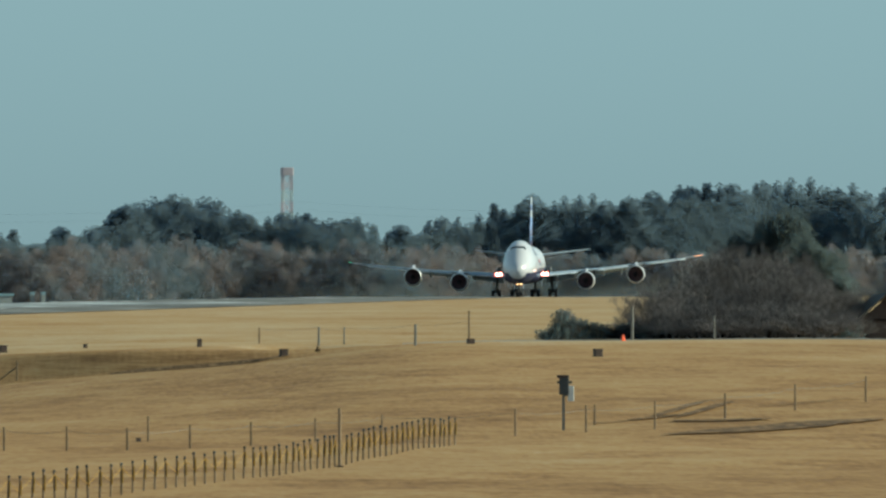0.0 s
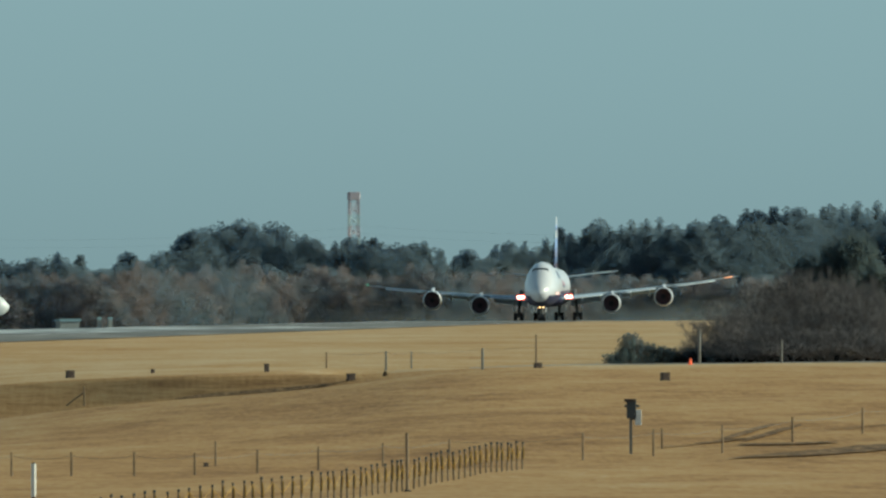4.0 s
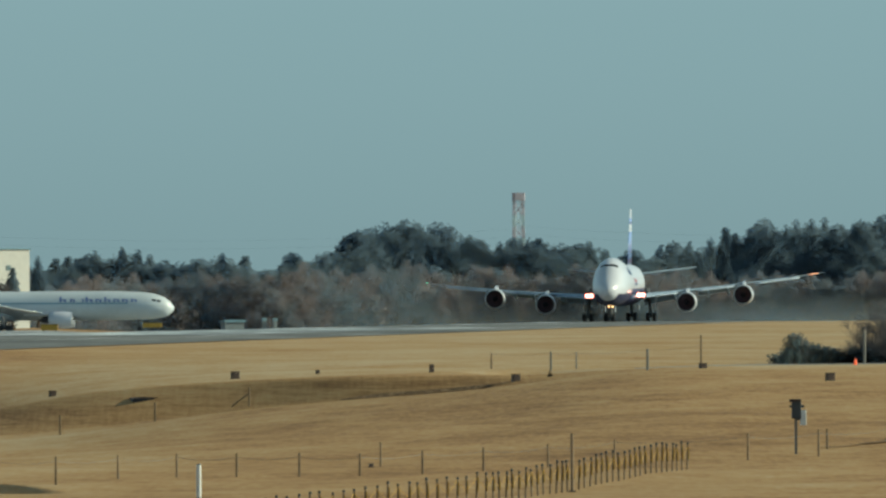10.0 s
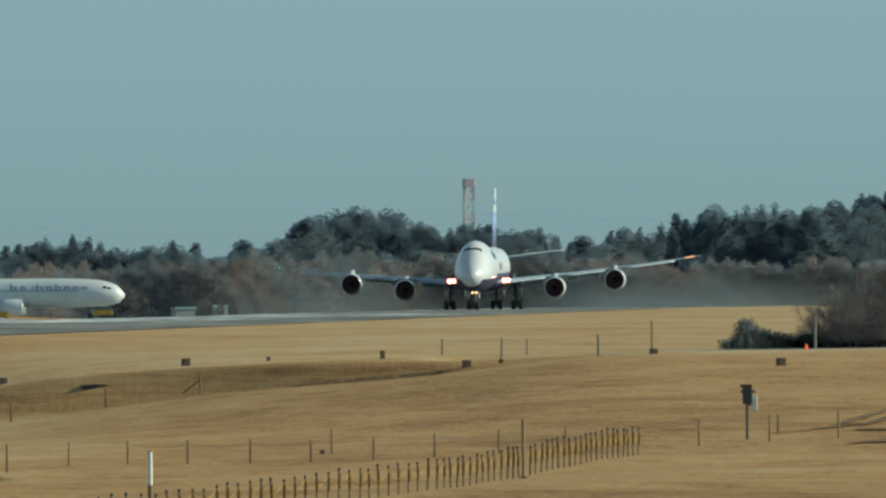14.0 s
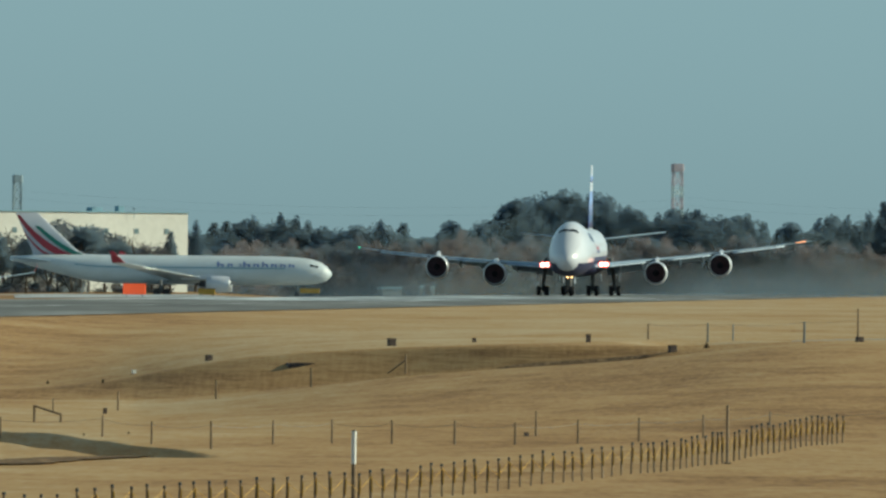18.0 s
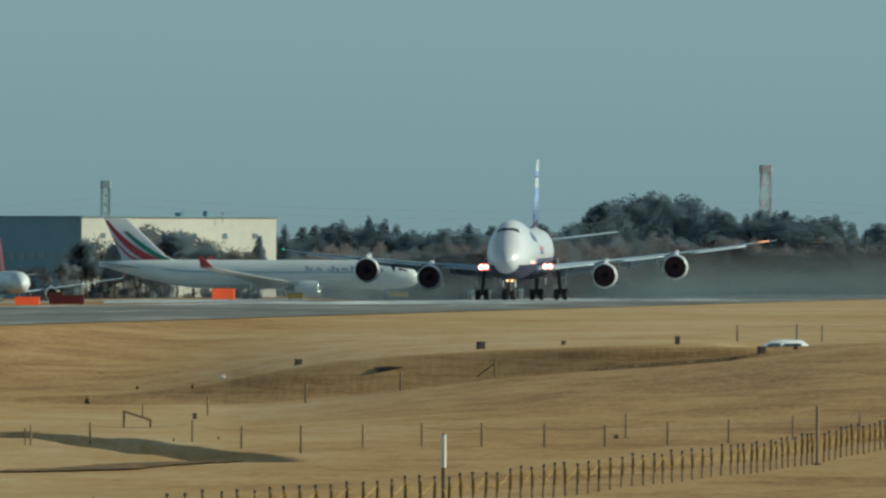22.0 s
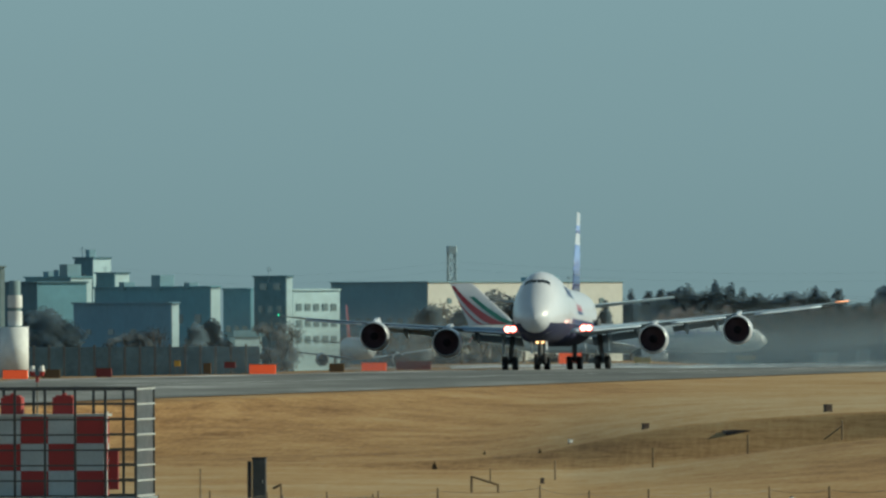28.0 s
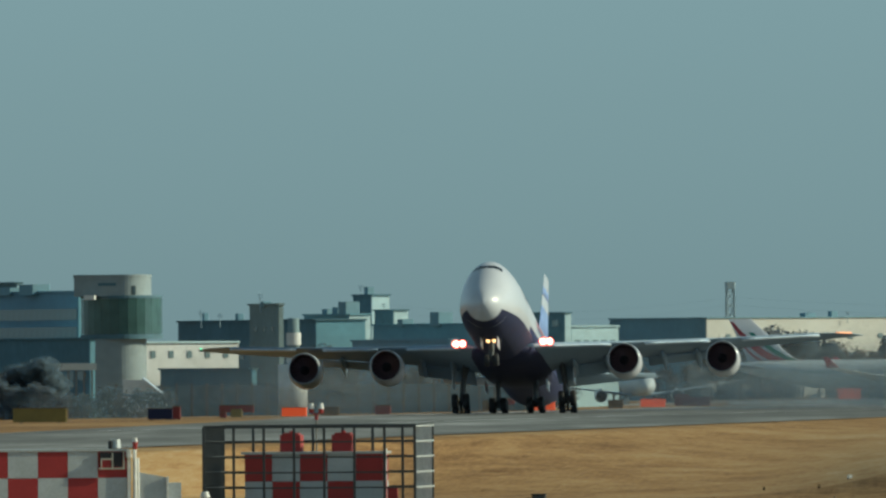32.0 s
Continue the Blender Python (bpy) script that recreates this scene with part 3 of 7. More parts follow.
def bogie(parent, x, y, z, wheels, r, gap, wheelbase, leg_top, lean=0.0, brace=True):
    """A landing gear: leg, brace, beam and wheels; axle height z above the ground."""
    bm = B()
    cyl(bm, (x, y, z + 0.2), (x + lean, y + 0.2, leg_top), 0.27, 0.32, n=10)
    cyl(bm, (x, y, z - 0.1), (x, y, z + 1.4), 0.13, n=10)
    if brace:
        cyl(bm, (x, y, z + 1.3), (x - 1.1 * (1 if x > 0 else -1), y + 0.5, leg_top), 0.09, n=8)
        cyl(bm, (x, y - 0.1, z + 1.0), (x + lean, y - 1.5, leg_top), 0.08, n=8)
    leg = part("landing_gear_leg", bm, STRUT, parent, smooth=False)
    bm = B()
    if wheels > 2:
        cyl(bm, (0, -wheelbase / 2, 0), (0, wheelbase / 2, 0), 0.12, n=8)
    for j in range(wheels // 2):
        yy = 0 if wheels == 2 else (j - 0.5) * wheelbase
        cyl(bm, (-gap / 2, yy, 0), (gap / 2, yy, 0), 0.09, n=8)
    truck = part("bogie_beam", bm, STRUT, parent, at=Matrix.Translation((x, y, z)))
    w = r * 0.38
    prof = [(-w, 0.72), (-w, 0.9), (-w * 0.7, 0.99), (0, 1.0), (w * 0.7, 0.99), (w, 0.9), (w, 0.72)]
    tyre = finish(loft(B(), [[Vector((a, r * k * math.cos(t), r * k * math.sin(t))) for t in [2 * math.pi * i / 20 for i in range(20)]] for a, k in prof]))
    hub = finish(cyl(B(), (-w * 0.85, 0, 0), (w * 0.85, 0, 0), r * 0.5, n=12))
    for j in range(wheels // 2):
        yy = 0 if wheels == 2 else (j - 0.5) * wheelbase
        for sx in (-1, 1):
            m = Matrix.Translation((sx * gap / 2, yy, 0))
            part("wheel", tyre, TYRE, truck, at=m)
            part("wheel_hub", hub, DARKMETAL, truck, at=m)
    return leg, truck, (x, y, z)


FLEX, GEAR, HUNG = [], [], []      # the jumbo's wings, main legs and engines, which move on it


def jumbo():
    O = 36.0      # the main gear stands 36 m behind the nose
    L = 0.85      # oleos stretched by the lift
    st = dense([[s, a + L, b + L, c + L, w] for s, a, b, c, w in (
        (0.0, 4.35, 4.6, 4.85, 0.12), (0.5, 3.6, 4.6, 5.6, 0.95), (1.5, 3.05, 4.65, 6.35, 1.65), (3.2, 2.55, 4.8, 7.45, 2.3), (5.0, 2.25, 4.95, 8.75, 2.72),
        (7.0, 2.05, 5.1, 9.75, 3.0), (9.5, 1.98, 5.2, 10.2, 3.17), (13.0, 1.95, 5.25, 10.3, 3.25), (19.0, 1.95, 5.25, 10.2, 3.25), (25.0, 1.95, 5.25, 9.6, 3.25),
        (31.0, 1.95, 5.25, 8.95, 3.25), (45.0, 1.95, 5.25, 8.9, 3.25), (55.0, 2.1, 5.3, 8.9, 3.25), (62.0, 3.1, 5.9, 8.85, 2.85), (68.0, 4.6, 6.7, 8.75, 2.15), (73.0, 6.1, 7.4, 8.5, 1.25), (76.0, 7.2, 7.75, 8.2, 0.35))])
    p = thing("cargo_jet", pose(0, 3400, 0), "white four-engined jumbo freighter with dark blue belly and lit landing lights", "airplane")
    hull_part("fuselage", st, 0, 76, 0.9, O, 0, 2 * math.pi, WHITE, p, "glossy white fuselage with an upper-deck hump", n=40)
    hull_part("belly", st, 2.0, 70, 1.0, O, radians(199), radians(341), NAVY, p, "dark navy lower hull", n=18, grow=0.012)
    # blue sweep along the sides, under the wing and to the tail
    for a, b in ((341, 352), (188, 199)):
        hull_part("side_stripe", st, 18, 68, 1.5, O, radians(a), radians(b), BLUE, p, "deep blue stripe", n=4, grow=0.014)
    for sx in (-1, 1):
        # arched red and blue emblem, and wide bars of lettering on the flank
        for t0, t1, m_ in ((0.04, 0.14, BLUE), (0.17, 0.26, RED_PAINT), (0.3, 0.34, RED_PAINT)):
            a0, a1 = (t0, t1) if sx > 0 else (math.pi - t1, math.pi - t0)
            hull_part("emblem_band", st, 26, 34, 1.0, O, a0, a1, m_, p, n=4, grow=0.016)
        for k in range(5):
            a0, a1 = (0.42, 0.72) if sx > 0 else (math.pi - 0.72, math.pi - 0.42)
            hull_part("lettering_bar", st, 15 + k * 1.9, 16.3 + k * 1.9, 0.7, O, a0, a1, BLUE, p, n=4, grow=0.016)
        # cockpit panes
        for k in range(3):
            t0, t1 = 1.0 + k * 0.185, 1.0 + k * 0.185 + 0.184
            if sx < 0:
                t0, t1 = math.pi - t1, math.pi - t0
            hull_part("cockpit_window", st, 5.25 + 0.22 * (2 - k), 5.85 + 0.28 * (2 - k), 0.3, O, t0, t1, GLASS_DARK, p, n=4, grow=0.02)
    # wing-to-body fairing
    bm = B()
    loft(bm, [ring(y - O, 1.75 + L + a, 3.1 + L, 4.4 + L, w, 20) for y, a, w in ((19, 1.0, 1.2), (22, 0.2, 3.2), (26, 0.0, 3.75), (36, 0.0, 3.8), (42, 0.2, 3.4), (46, 0.9, 1.4))])
    part("wing_fairing", bm, NAVY, p, smooth=True)
    secs = [(2.2, 20.5, 3.15, 16.8, 2.0), (3.4, 21.8, 3.4, 15.6, 1.85), (7.0, 25.0, 3.85, 12.6, 1.35), (12.3, 29.6, 4.35, 9.6, 0.95), (17.0, 33.6, 4.85, 7.9, 0.72), (21.8, 37.8, 5.4, 6.5, 0.55),
            (27.3, 42.4, 6.05, 5.1, 0.4), (31.6, 46.2, 6.6, 3.9, 0.3), (34.0, 49.6, 6.92, 2.1, 0.17), (35.1, 52.3, 7.08, 0.5, 0.06)]
    for sx in (-1, 1):
        bm = B()
        wing(bm, [(x, y - O, z + L, c, th) for x, y, z, c, th in secs], sx)
        w = part("wing", bm, WINGGREY, p, "grey swept wing", smooth=True)
        FLEX.append((sx, w))
        # slats along the leading edge, a little open
        for a, b in ((4.6, 10.6), (13.9, 20.2), (23.4, 31.0)):
            bm = B()
            rings = []
            for i in range(7):
                x = a + (b - a) * i / 6
                _, y, z, c, th = along([list(s) for s in secs], x)
                rings.append([Vector((sx * x, y - O - 0.45 + q, z + L - 0.28 + h)) for q, h in foil(1.5, 0.42, 5)])
            loft(bm, rings)
            part("slat", bm, SLATGREY, w, "pale painted slat", smooth=True)
        # flaps lowered behind the wing
        for a, b in ((4.2, 10.4), (13.6, 21.0)):
            bm = B()
            rings = []
            for i in range(5):
                x = a + (b - a) * i / 4
                _, y, z, c, th = along([list(s) for s in secs], x)
                rings.append([Vector((sx * x, y - O + c * 0.86 + q * 0.94, z + L - 0.03 * c - 0.18 - q * 0.3 + h)) for q, h in foil(c * 0.24, 0.3, 5)])
            loft(bm, rings)
            part("flap", bm, WINGGREY, w, smooth=True)
        for x in (6.3, 9.6, 15.2, 18.6):
            _, y, z, c, th = along([list(s) for s in secs], x)
            bm = B()
            yy = y - O + c * 0.55
            loft(bm, [[Vector((sx * x + 0.32 * k * math.cos(t), yy + a, z + L - 0.62 - dz + 0.42 * k * math.sin(t))) for t in [2 * math.pi * i / 10 for i in range(10)]]
                      for a, k, dz in ((0, 0.15, -0.2), (0.8, 0.8, 0), (2.4, 1.0, 0.1), (4.4, 0.7, 0.55), (5.6, 0.12, 0.95))])
            part("flap_track_fairing", bm, WINGGREY, w, smooth=True)
        bm = B()
        bmesh.ops.create_uvsphere(bm, u_segments=10, v_segments=6, radius=0.1, matrix=Matrix.Translation((sx * 34.7, 51.0 - O, 7.12 + L)))
        if sx < 0:
            part("wingtip_light", bm, LAMP_GREEN, w, "green navigation light")
        else:
            bm.free()
            # a glowing sleeve paints the light on this tip; no lamp sits here
            bm = B()
            rings = []
            for i in range(4):
                x = 32.6 + 1.5 * i / 3
                _, y, z, c, th = along([list(s) for s in secs], x)
                rings.append([Vector((sx * x, y - O - 0.1 + q, z + L + 0.02 + h)) for q, h in foil(0.55, 0.32, 5)])
            loft(bm, rings)
            part("wingtip_light", bm, TIP_GLOW, w, "wing tip catching orange light", smooth=True)
        for x, y, z in ((12.3, 23.2, 2.42), (21.72, 32.3, 3.46)):
            cowl = engine(p, sx * x, y - O, z + L - 0.1, 1.72, 4.6, (WHITE, LIP))
            _, wy, wz, c, th = along([list(s) for s in secs], x)
            bm = B()
            loft(bm, [[Vector((sx * x + q * k, a - O, h)) for q, h in ((-0.22, lo), (0.22, lo), (0.22, hi), (-0.22, hi))] for a, k, lo, hi in
                      ((y + 1.2, 0.4, z + L + 1.5, z + L + 1.75), (y + 3.5, 1, z + L + 1.2, z + L + 2.0), (wy + 1.5, 1, z + L + 0.9, wz + L + 0.3), (wy + 4.5, 0.5, wz + L - 0.5, wz + L - 0.2))])
            HUNG.append((-0.4 if x < 15 else -0.1, cowl, part("pylon", bm, WHITE, p)))
        # tailplane
        bm = B()
        wing(bm, [(0.6, 65.0 - O, 7.1 + L, 8.6, 0.75), (3.0, 67.2 - O, 7.3 + L, 7.2, 0.6), (11.3, 74.3 - O, 8.2 + L, 2.6, 0.22)], sx)
        part("tailplane", bm, WINGGREY, p, smooth=True)
        # landing lights in the wing roots
        for q in (-0.34, 0.34):
            bm = B()
            cyl(bm, (sx * 4.5 + q, 21.5 - O, 3.7 + L), (sx * 4.5 + q, 21.7 - O, 3.7 + L), 0.29, n=14)
            part("landing_light", bm, LAMP_HOT, p, "glaring landing light")
            # glowing disc added behind the lamp for its lens glare
            bm = B()
            cyl(bm, (sx * 4.5 + q, 21.71 - O, 3.7 + L), (sx * 4.5 + q, 21.8 - O, 3.7 + L), 0.42, n=16)
            part("light_glare", bm, LAMP_GLARE, p, "reddish glare added round the landing light")
    # fin
    bm = B()
    rings = []
    for z, y, c, th in ((7.6, 58.0, 14.8, 0.6), (8.8, 60.6, 12.4, 0.5), (12.5, 64.6, 9.4, 0.36), (18.6, 70.6, 5.2, 0.17)):
        rings.append([Vector((h, y - O + a, z + L)) for a, h in foil(c, th)])
    loft(bm, rings)
    part("fin", bm, WHITE, p, "white fin with blue stripes", smooth=True)
    for z0, z1, m_ in ((8.9, 10.9, BLUE), (10.92, 14.6, FINBLUE), (16.0, 17.0, FINBLUE)):
        bm = B()
        rings = []
        for z in (z0, (z0 + z1) / 2, z1):
            k = (z - 8.8) / 9.8
            y, c, th = 60.6 + 10.0 * k, 12.4 - 7.2 * k, 0.5 - 0.33 * k
            rings.append([Vector((h * 1.1, y - O - 0.05 + a * 1.005, z + L)) for a, h in foil(c, th)])
        loft(bm, rings)
        part("fin_stripe", bm, m_, p, smooth=True)
    # gear: wing bogies, body bogies, nose
    for sx in (-1, 1):
        GEAR.append((-2.2, 1.0, bogie(p, sx * 5.55, 33.8 - O, 0.78, 4, 0.78, 1.2, 1.5, 5.0 + L, lean=-sx * 0.6)))
        GEAR.append((1.0, 0.0, bogie(p, sx * 1.95, 37.0 - O, 0.78, 4, 0.78, 1.2, 1.5, 4.6 + L, brace=False)))
    bogie(p, 0.0, 9.0 - O, 0.78, 2, 0.64, 0.95, 0, 2.4 + L, brace=False)
    for q in (-0.32, 0.32):
        bm = B()
        cyl(bm, (q, 8.6 - O, 2.75), (q, 8.75 - O, 2.75), 0.18, n=12)
        part("nose_light", bm, LAMP_AMBER, p, "amber nose gear light")
    for sx in (-1, 1):
        bm = B()
        box(bm, sx * 0.85, 7.6 - O, 2.3, 0.06, 2.6, 1.0)
        part("gear_door", bm, WHITE, p)
        bm = B()
        box(bm, sx * 6.3, 34.0 - O, 2.7, 0.08, 2.4, 1.7)
        part("gear_door", bm, WHITE, p)
        bm = B()
        box(bm, sx * 3.2, 37.2 - O, 2.35, 0.08, 3.0, 1.0)
        part("gear_door", bm, WHITE, p)
    return p


def twin_jet(label, m, k, tail, stripes, name="passenger_jet"):
    """A twin-engined airliner 63 m long at k = 1; nose towards -y, origin under the main gear."""
    O = 33.0
    st = dense([(0, 4.2, 4.5, 4.8, 0.15), (0.5, 3.4, 4.55, 5.6, 1.1), (1.8, 2.8, 4.7, 6.6, 1.9), (4.2, 2.42, 4.9, 7.4, 2.58), (8.0, 2.3, 5.05, 7.75, 2.8), (14.0, 2.25, 5.05, 7.87, 2.82), (40.0, 2.25, 5.05, 7.87, 2.82), (46.0, 2.6, 5.2, 7.87, 2.75),
                (52.0, 3.8, 5.9, 7.85, 2.3), (58.0, 5.4, 6.6, 7.7, 1.3), (62.5, 6.6, 7.0, 7.4, 0.35)])
    p = thing(name, m @ Matrix.Scale(k, 4) if k != 1 else m, label, "airplane")
    hull_part("fuselage", st, 0, 62.5, 1.0, O, 0, 2 * math.pi, PEARL, p, n=32)
    secs = [[2.0, 18.5, 2.6, 11.5, 1.4], [3.2, 20.0, 2.8, 10.2, 1.2], [9.4, 25.0, 3.6, 7.2, 0.8], [20.0, 32.6, 5.0, 4.6, 0.5], [29.0, 39.2, 6.3, 2.6, 0.28]]
    for sx in (-1, 1):
        bm = B()
        wing(bm, [(x, y - O, z, c, th) for x, y, z, c, th in secs], sx)
        w = part("wing", bm, ALU if k > 0.9 else WINGGREY, p, smooth=True)
        bm = B()
        loft(bm, [[Vector((sx * (x + h), y - O + q, z)) for q, h in foil(c, 0.14, 5)] for x, y, z, c in ((28.95, 39.3, 6.3, 2.5), (29.6, 40.6, 7.6, 1.5), (29.9, 41.6, 8.5, 0.8))])
        part("winglet", bm, stripes[0], w, smooth=True)
        engine(p, sx * 9.4, 19.6 - O, 2.35, 1.55, 4.6, (WHITE, ALU), False)
        bm = B()
        loft(bm, [[Vector((sx * 9.4 + q, a - O, h)) for q, h in ((-0.2, lo), (0.2, lo), (0.2, hi), (-0.2, hi))] for a, lo, hi in ((21, 3.7, 4.0), (23.5, 3.5, 4.3), (26, 3.2, 3.8), (29, 3.2, 3.6))])
        part("pylon", bm, WHITE, p)
        bm = B()
        wing(bm, [(0.4, 53.5 - O, 6.4, 5.8, 0.5), (9.6, 59.6 - O, 7.2, 2.3, 0.2)], sx)
        part("tailplane", bm, WINGGREY, p, smooth=True)
        bogie(p, sx * 5.2, 0.0, 0.7, 4, 0.68, 1.3, 1.9, 3.0)
    bogie(p, 0.0, 6.7 - O, 0.55, 2, 0.52, 0.8, 0, 2.6, brace=False)
    tz = ((7.2, 46.5, 11.5, 0.8), (8.6, 49.5, 8.8, 0.7), (15.9, 57.2, 4.4, 0.3))
    bm = B()
    loft(bm, [[Vector((h, y - O + a, z)) for a, h in foil(c, th)] for z, y, c, th in tz])
    fin = part("fin", bm, tail, p, smooth=True)
    # swept bands on the fin, widening to the root
    if len(stripes) > 1:
        for f0, f1, g0, g1, top, m_ in ((0.84, 0.97, 0.2, 0.55, 1.0, stripes[0]), (0.97, 0.99, 0.66, 0.76, 0.6, stripes[0]), (0.4, 0.55, 0.0, 0.2, 0.72, stripes[1])):
            bm = B()
            rings = []
            for i in range(11):
                k2 = top * i / 10
                z = 7.9 + 7.5 * k2
                y, c, th = 48.3 + 8.5 * k2, 10.0 - 5.3 * k2, 0.75 - 0.42 * k2
                bow = (k2 / top) ** 0.62      # the bands sweep aft as they rise
                a0, a1 = g0 + (f0 - g0) * bow, g1 + (f1 - g1) * bow
                rings.append([Vector((sx_, y - O + c * q, z)) for sx_, q in ((-0.5 * th - 0.02, a0), (0.5 * th + 0.02, a0), (0.5 * th + 0.02, a1), (-0.5 * th - 0.02, a1))])
            loft(bm, rings)
            part("fin_band", bm, m_, fin)
    return p, st, O, hull_part


JET = jumbo()
_p, _st, _O, _ = twin_jet("white widebody airliner with red and green bands on its tail", on(-909.5, 3620, 0, 90), 1.03, WHITE, (RED_PAINT, GREEN_PAINT))
for k, w in enumerate((1.1, 0.8, 0.35, 1.2, 1.0, 1.0, 1.0, 1.0, 1.0)):
    s = 7.2 + (8 - k) * 1.72
    tall = 0.66 if k in (0, 3, 5) else 0.5
    # one upright stroke and one lower, narrower block for each mark of the lettering
    hull_part("lettering_bar", _st, s + w * 0.8, s + w * 1.15, 0.3, _O, math.pi - tall, math.pi - 0.24, LETTERBLUE, _p, "", 4, 0.02)
    hull_part("lettering_bar", _st, s, s + w * 0.4, 0.3, _O, math.pi - 0.46, math.pi - 0.24, LETTERBLUE, _p, "", 4, 0.02)
    hull_part("lettering_bar", _st, s + w * 0.4, s + w * 0.8, 0.3, _O, math.pi - 0.47, math.pi - 0.39, LETTERBLUE, _p, "", 4, 0.02)
for k in range(2):
    hull_part("cockpit_window", _st, 2.6 + 0.9 * k, 3.3 + 0.9 * k, 0.4, _O, math.pi - 0.62, math.pi - 0.42, GLASS_DARK, _p, "", 4, 0.02)
hull_part("window_row", _st, 9, 50, 1.0, _O, math.pi - 0.2, math.pi - 0.12, GREYWALL, _p, "", 2, 0.012)
twin_jet("small white airliner with a red-orange tail, seen nose on", on(-1337, 3130, 0, 7.5), 0.7, ORANGE_TAIL, (ORANGE_TAIL,))


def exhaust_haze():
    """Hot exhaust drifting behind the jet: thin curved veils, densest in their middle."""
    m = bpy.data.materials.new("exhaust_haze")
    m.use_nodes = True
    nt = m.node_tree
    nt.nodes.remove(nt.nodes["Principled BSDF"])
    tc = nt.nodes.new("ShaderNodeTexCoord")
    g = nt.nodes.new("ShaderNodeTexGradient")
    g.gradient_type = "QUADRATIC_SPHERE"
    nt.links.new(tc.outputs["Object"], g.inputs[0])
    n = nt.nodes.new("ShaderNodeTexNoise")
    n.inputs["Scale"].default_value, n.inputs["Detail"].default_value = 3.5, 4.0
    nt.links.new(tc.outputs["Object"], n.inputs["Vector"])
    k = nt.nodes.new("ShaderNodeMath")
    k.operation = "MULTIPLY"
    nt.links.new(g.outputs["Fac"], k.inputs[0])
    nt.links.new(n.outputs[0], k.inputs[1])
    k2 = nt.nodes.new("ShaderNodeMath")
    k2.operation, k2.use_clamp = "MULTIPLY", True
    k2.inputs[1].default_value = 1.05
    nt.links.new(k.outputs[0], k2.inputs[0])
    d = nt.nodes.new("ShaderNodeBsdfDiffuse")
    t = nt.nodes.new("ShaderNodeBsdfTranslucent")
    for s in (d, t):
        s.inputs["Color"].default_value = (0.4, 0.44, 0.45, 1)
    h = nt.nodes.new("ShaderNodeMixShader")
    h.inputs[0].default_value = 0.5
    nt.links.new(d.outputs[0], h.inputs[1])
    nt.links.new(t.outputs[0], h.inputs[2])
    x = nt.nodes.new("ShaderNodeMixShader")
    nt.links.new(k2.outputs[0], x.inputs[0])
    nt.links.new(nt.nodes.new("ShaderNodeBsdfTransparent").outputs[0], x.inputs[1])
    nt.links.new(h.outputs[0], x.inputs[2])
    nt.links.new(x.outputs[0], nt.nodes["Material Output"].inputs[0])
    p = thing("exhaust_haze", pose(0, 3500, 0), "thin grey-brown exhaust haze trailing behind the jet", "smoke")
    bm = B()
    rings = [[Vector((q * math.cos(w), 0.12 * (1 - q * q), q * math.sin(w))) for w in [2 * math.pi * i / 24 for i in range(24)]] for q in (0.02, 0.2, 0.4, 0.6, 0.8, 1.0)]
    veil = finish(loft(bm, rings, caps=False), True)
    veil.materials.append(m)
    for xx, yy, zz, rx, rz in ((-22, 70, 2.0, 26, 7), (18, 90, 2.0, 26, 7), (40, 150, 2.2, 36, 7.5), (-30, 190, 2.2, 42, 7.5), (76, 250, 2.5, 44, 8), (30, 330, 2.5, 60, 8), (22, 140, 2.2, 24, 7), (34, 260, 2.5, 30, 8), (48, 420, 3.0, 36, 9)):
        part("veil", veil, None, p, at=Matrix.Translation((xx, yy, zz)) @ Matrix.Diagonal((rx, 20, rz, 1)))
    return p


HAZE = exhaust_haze()

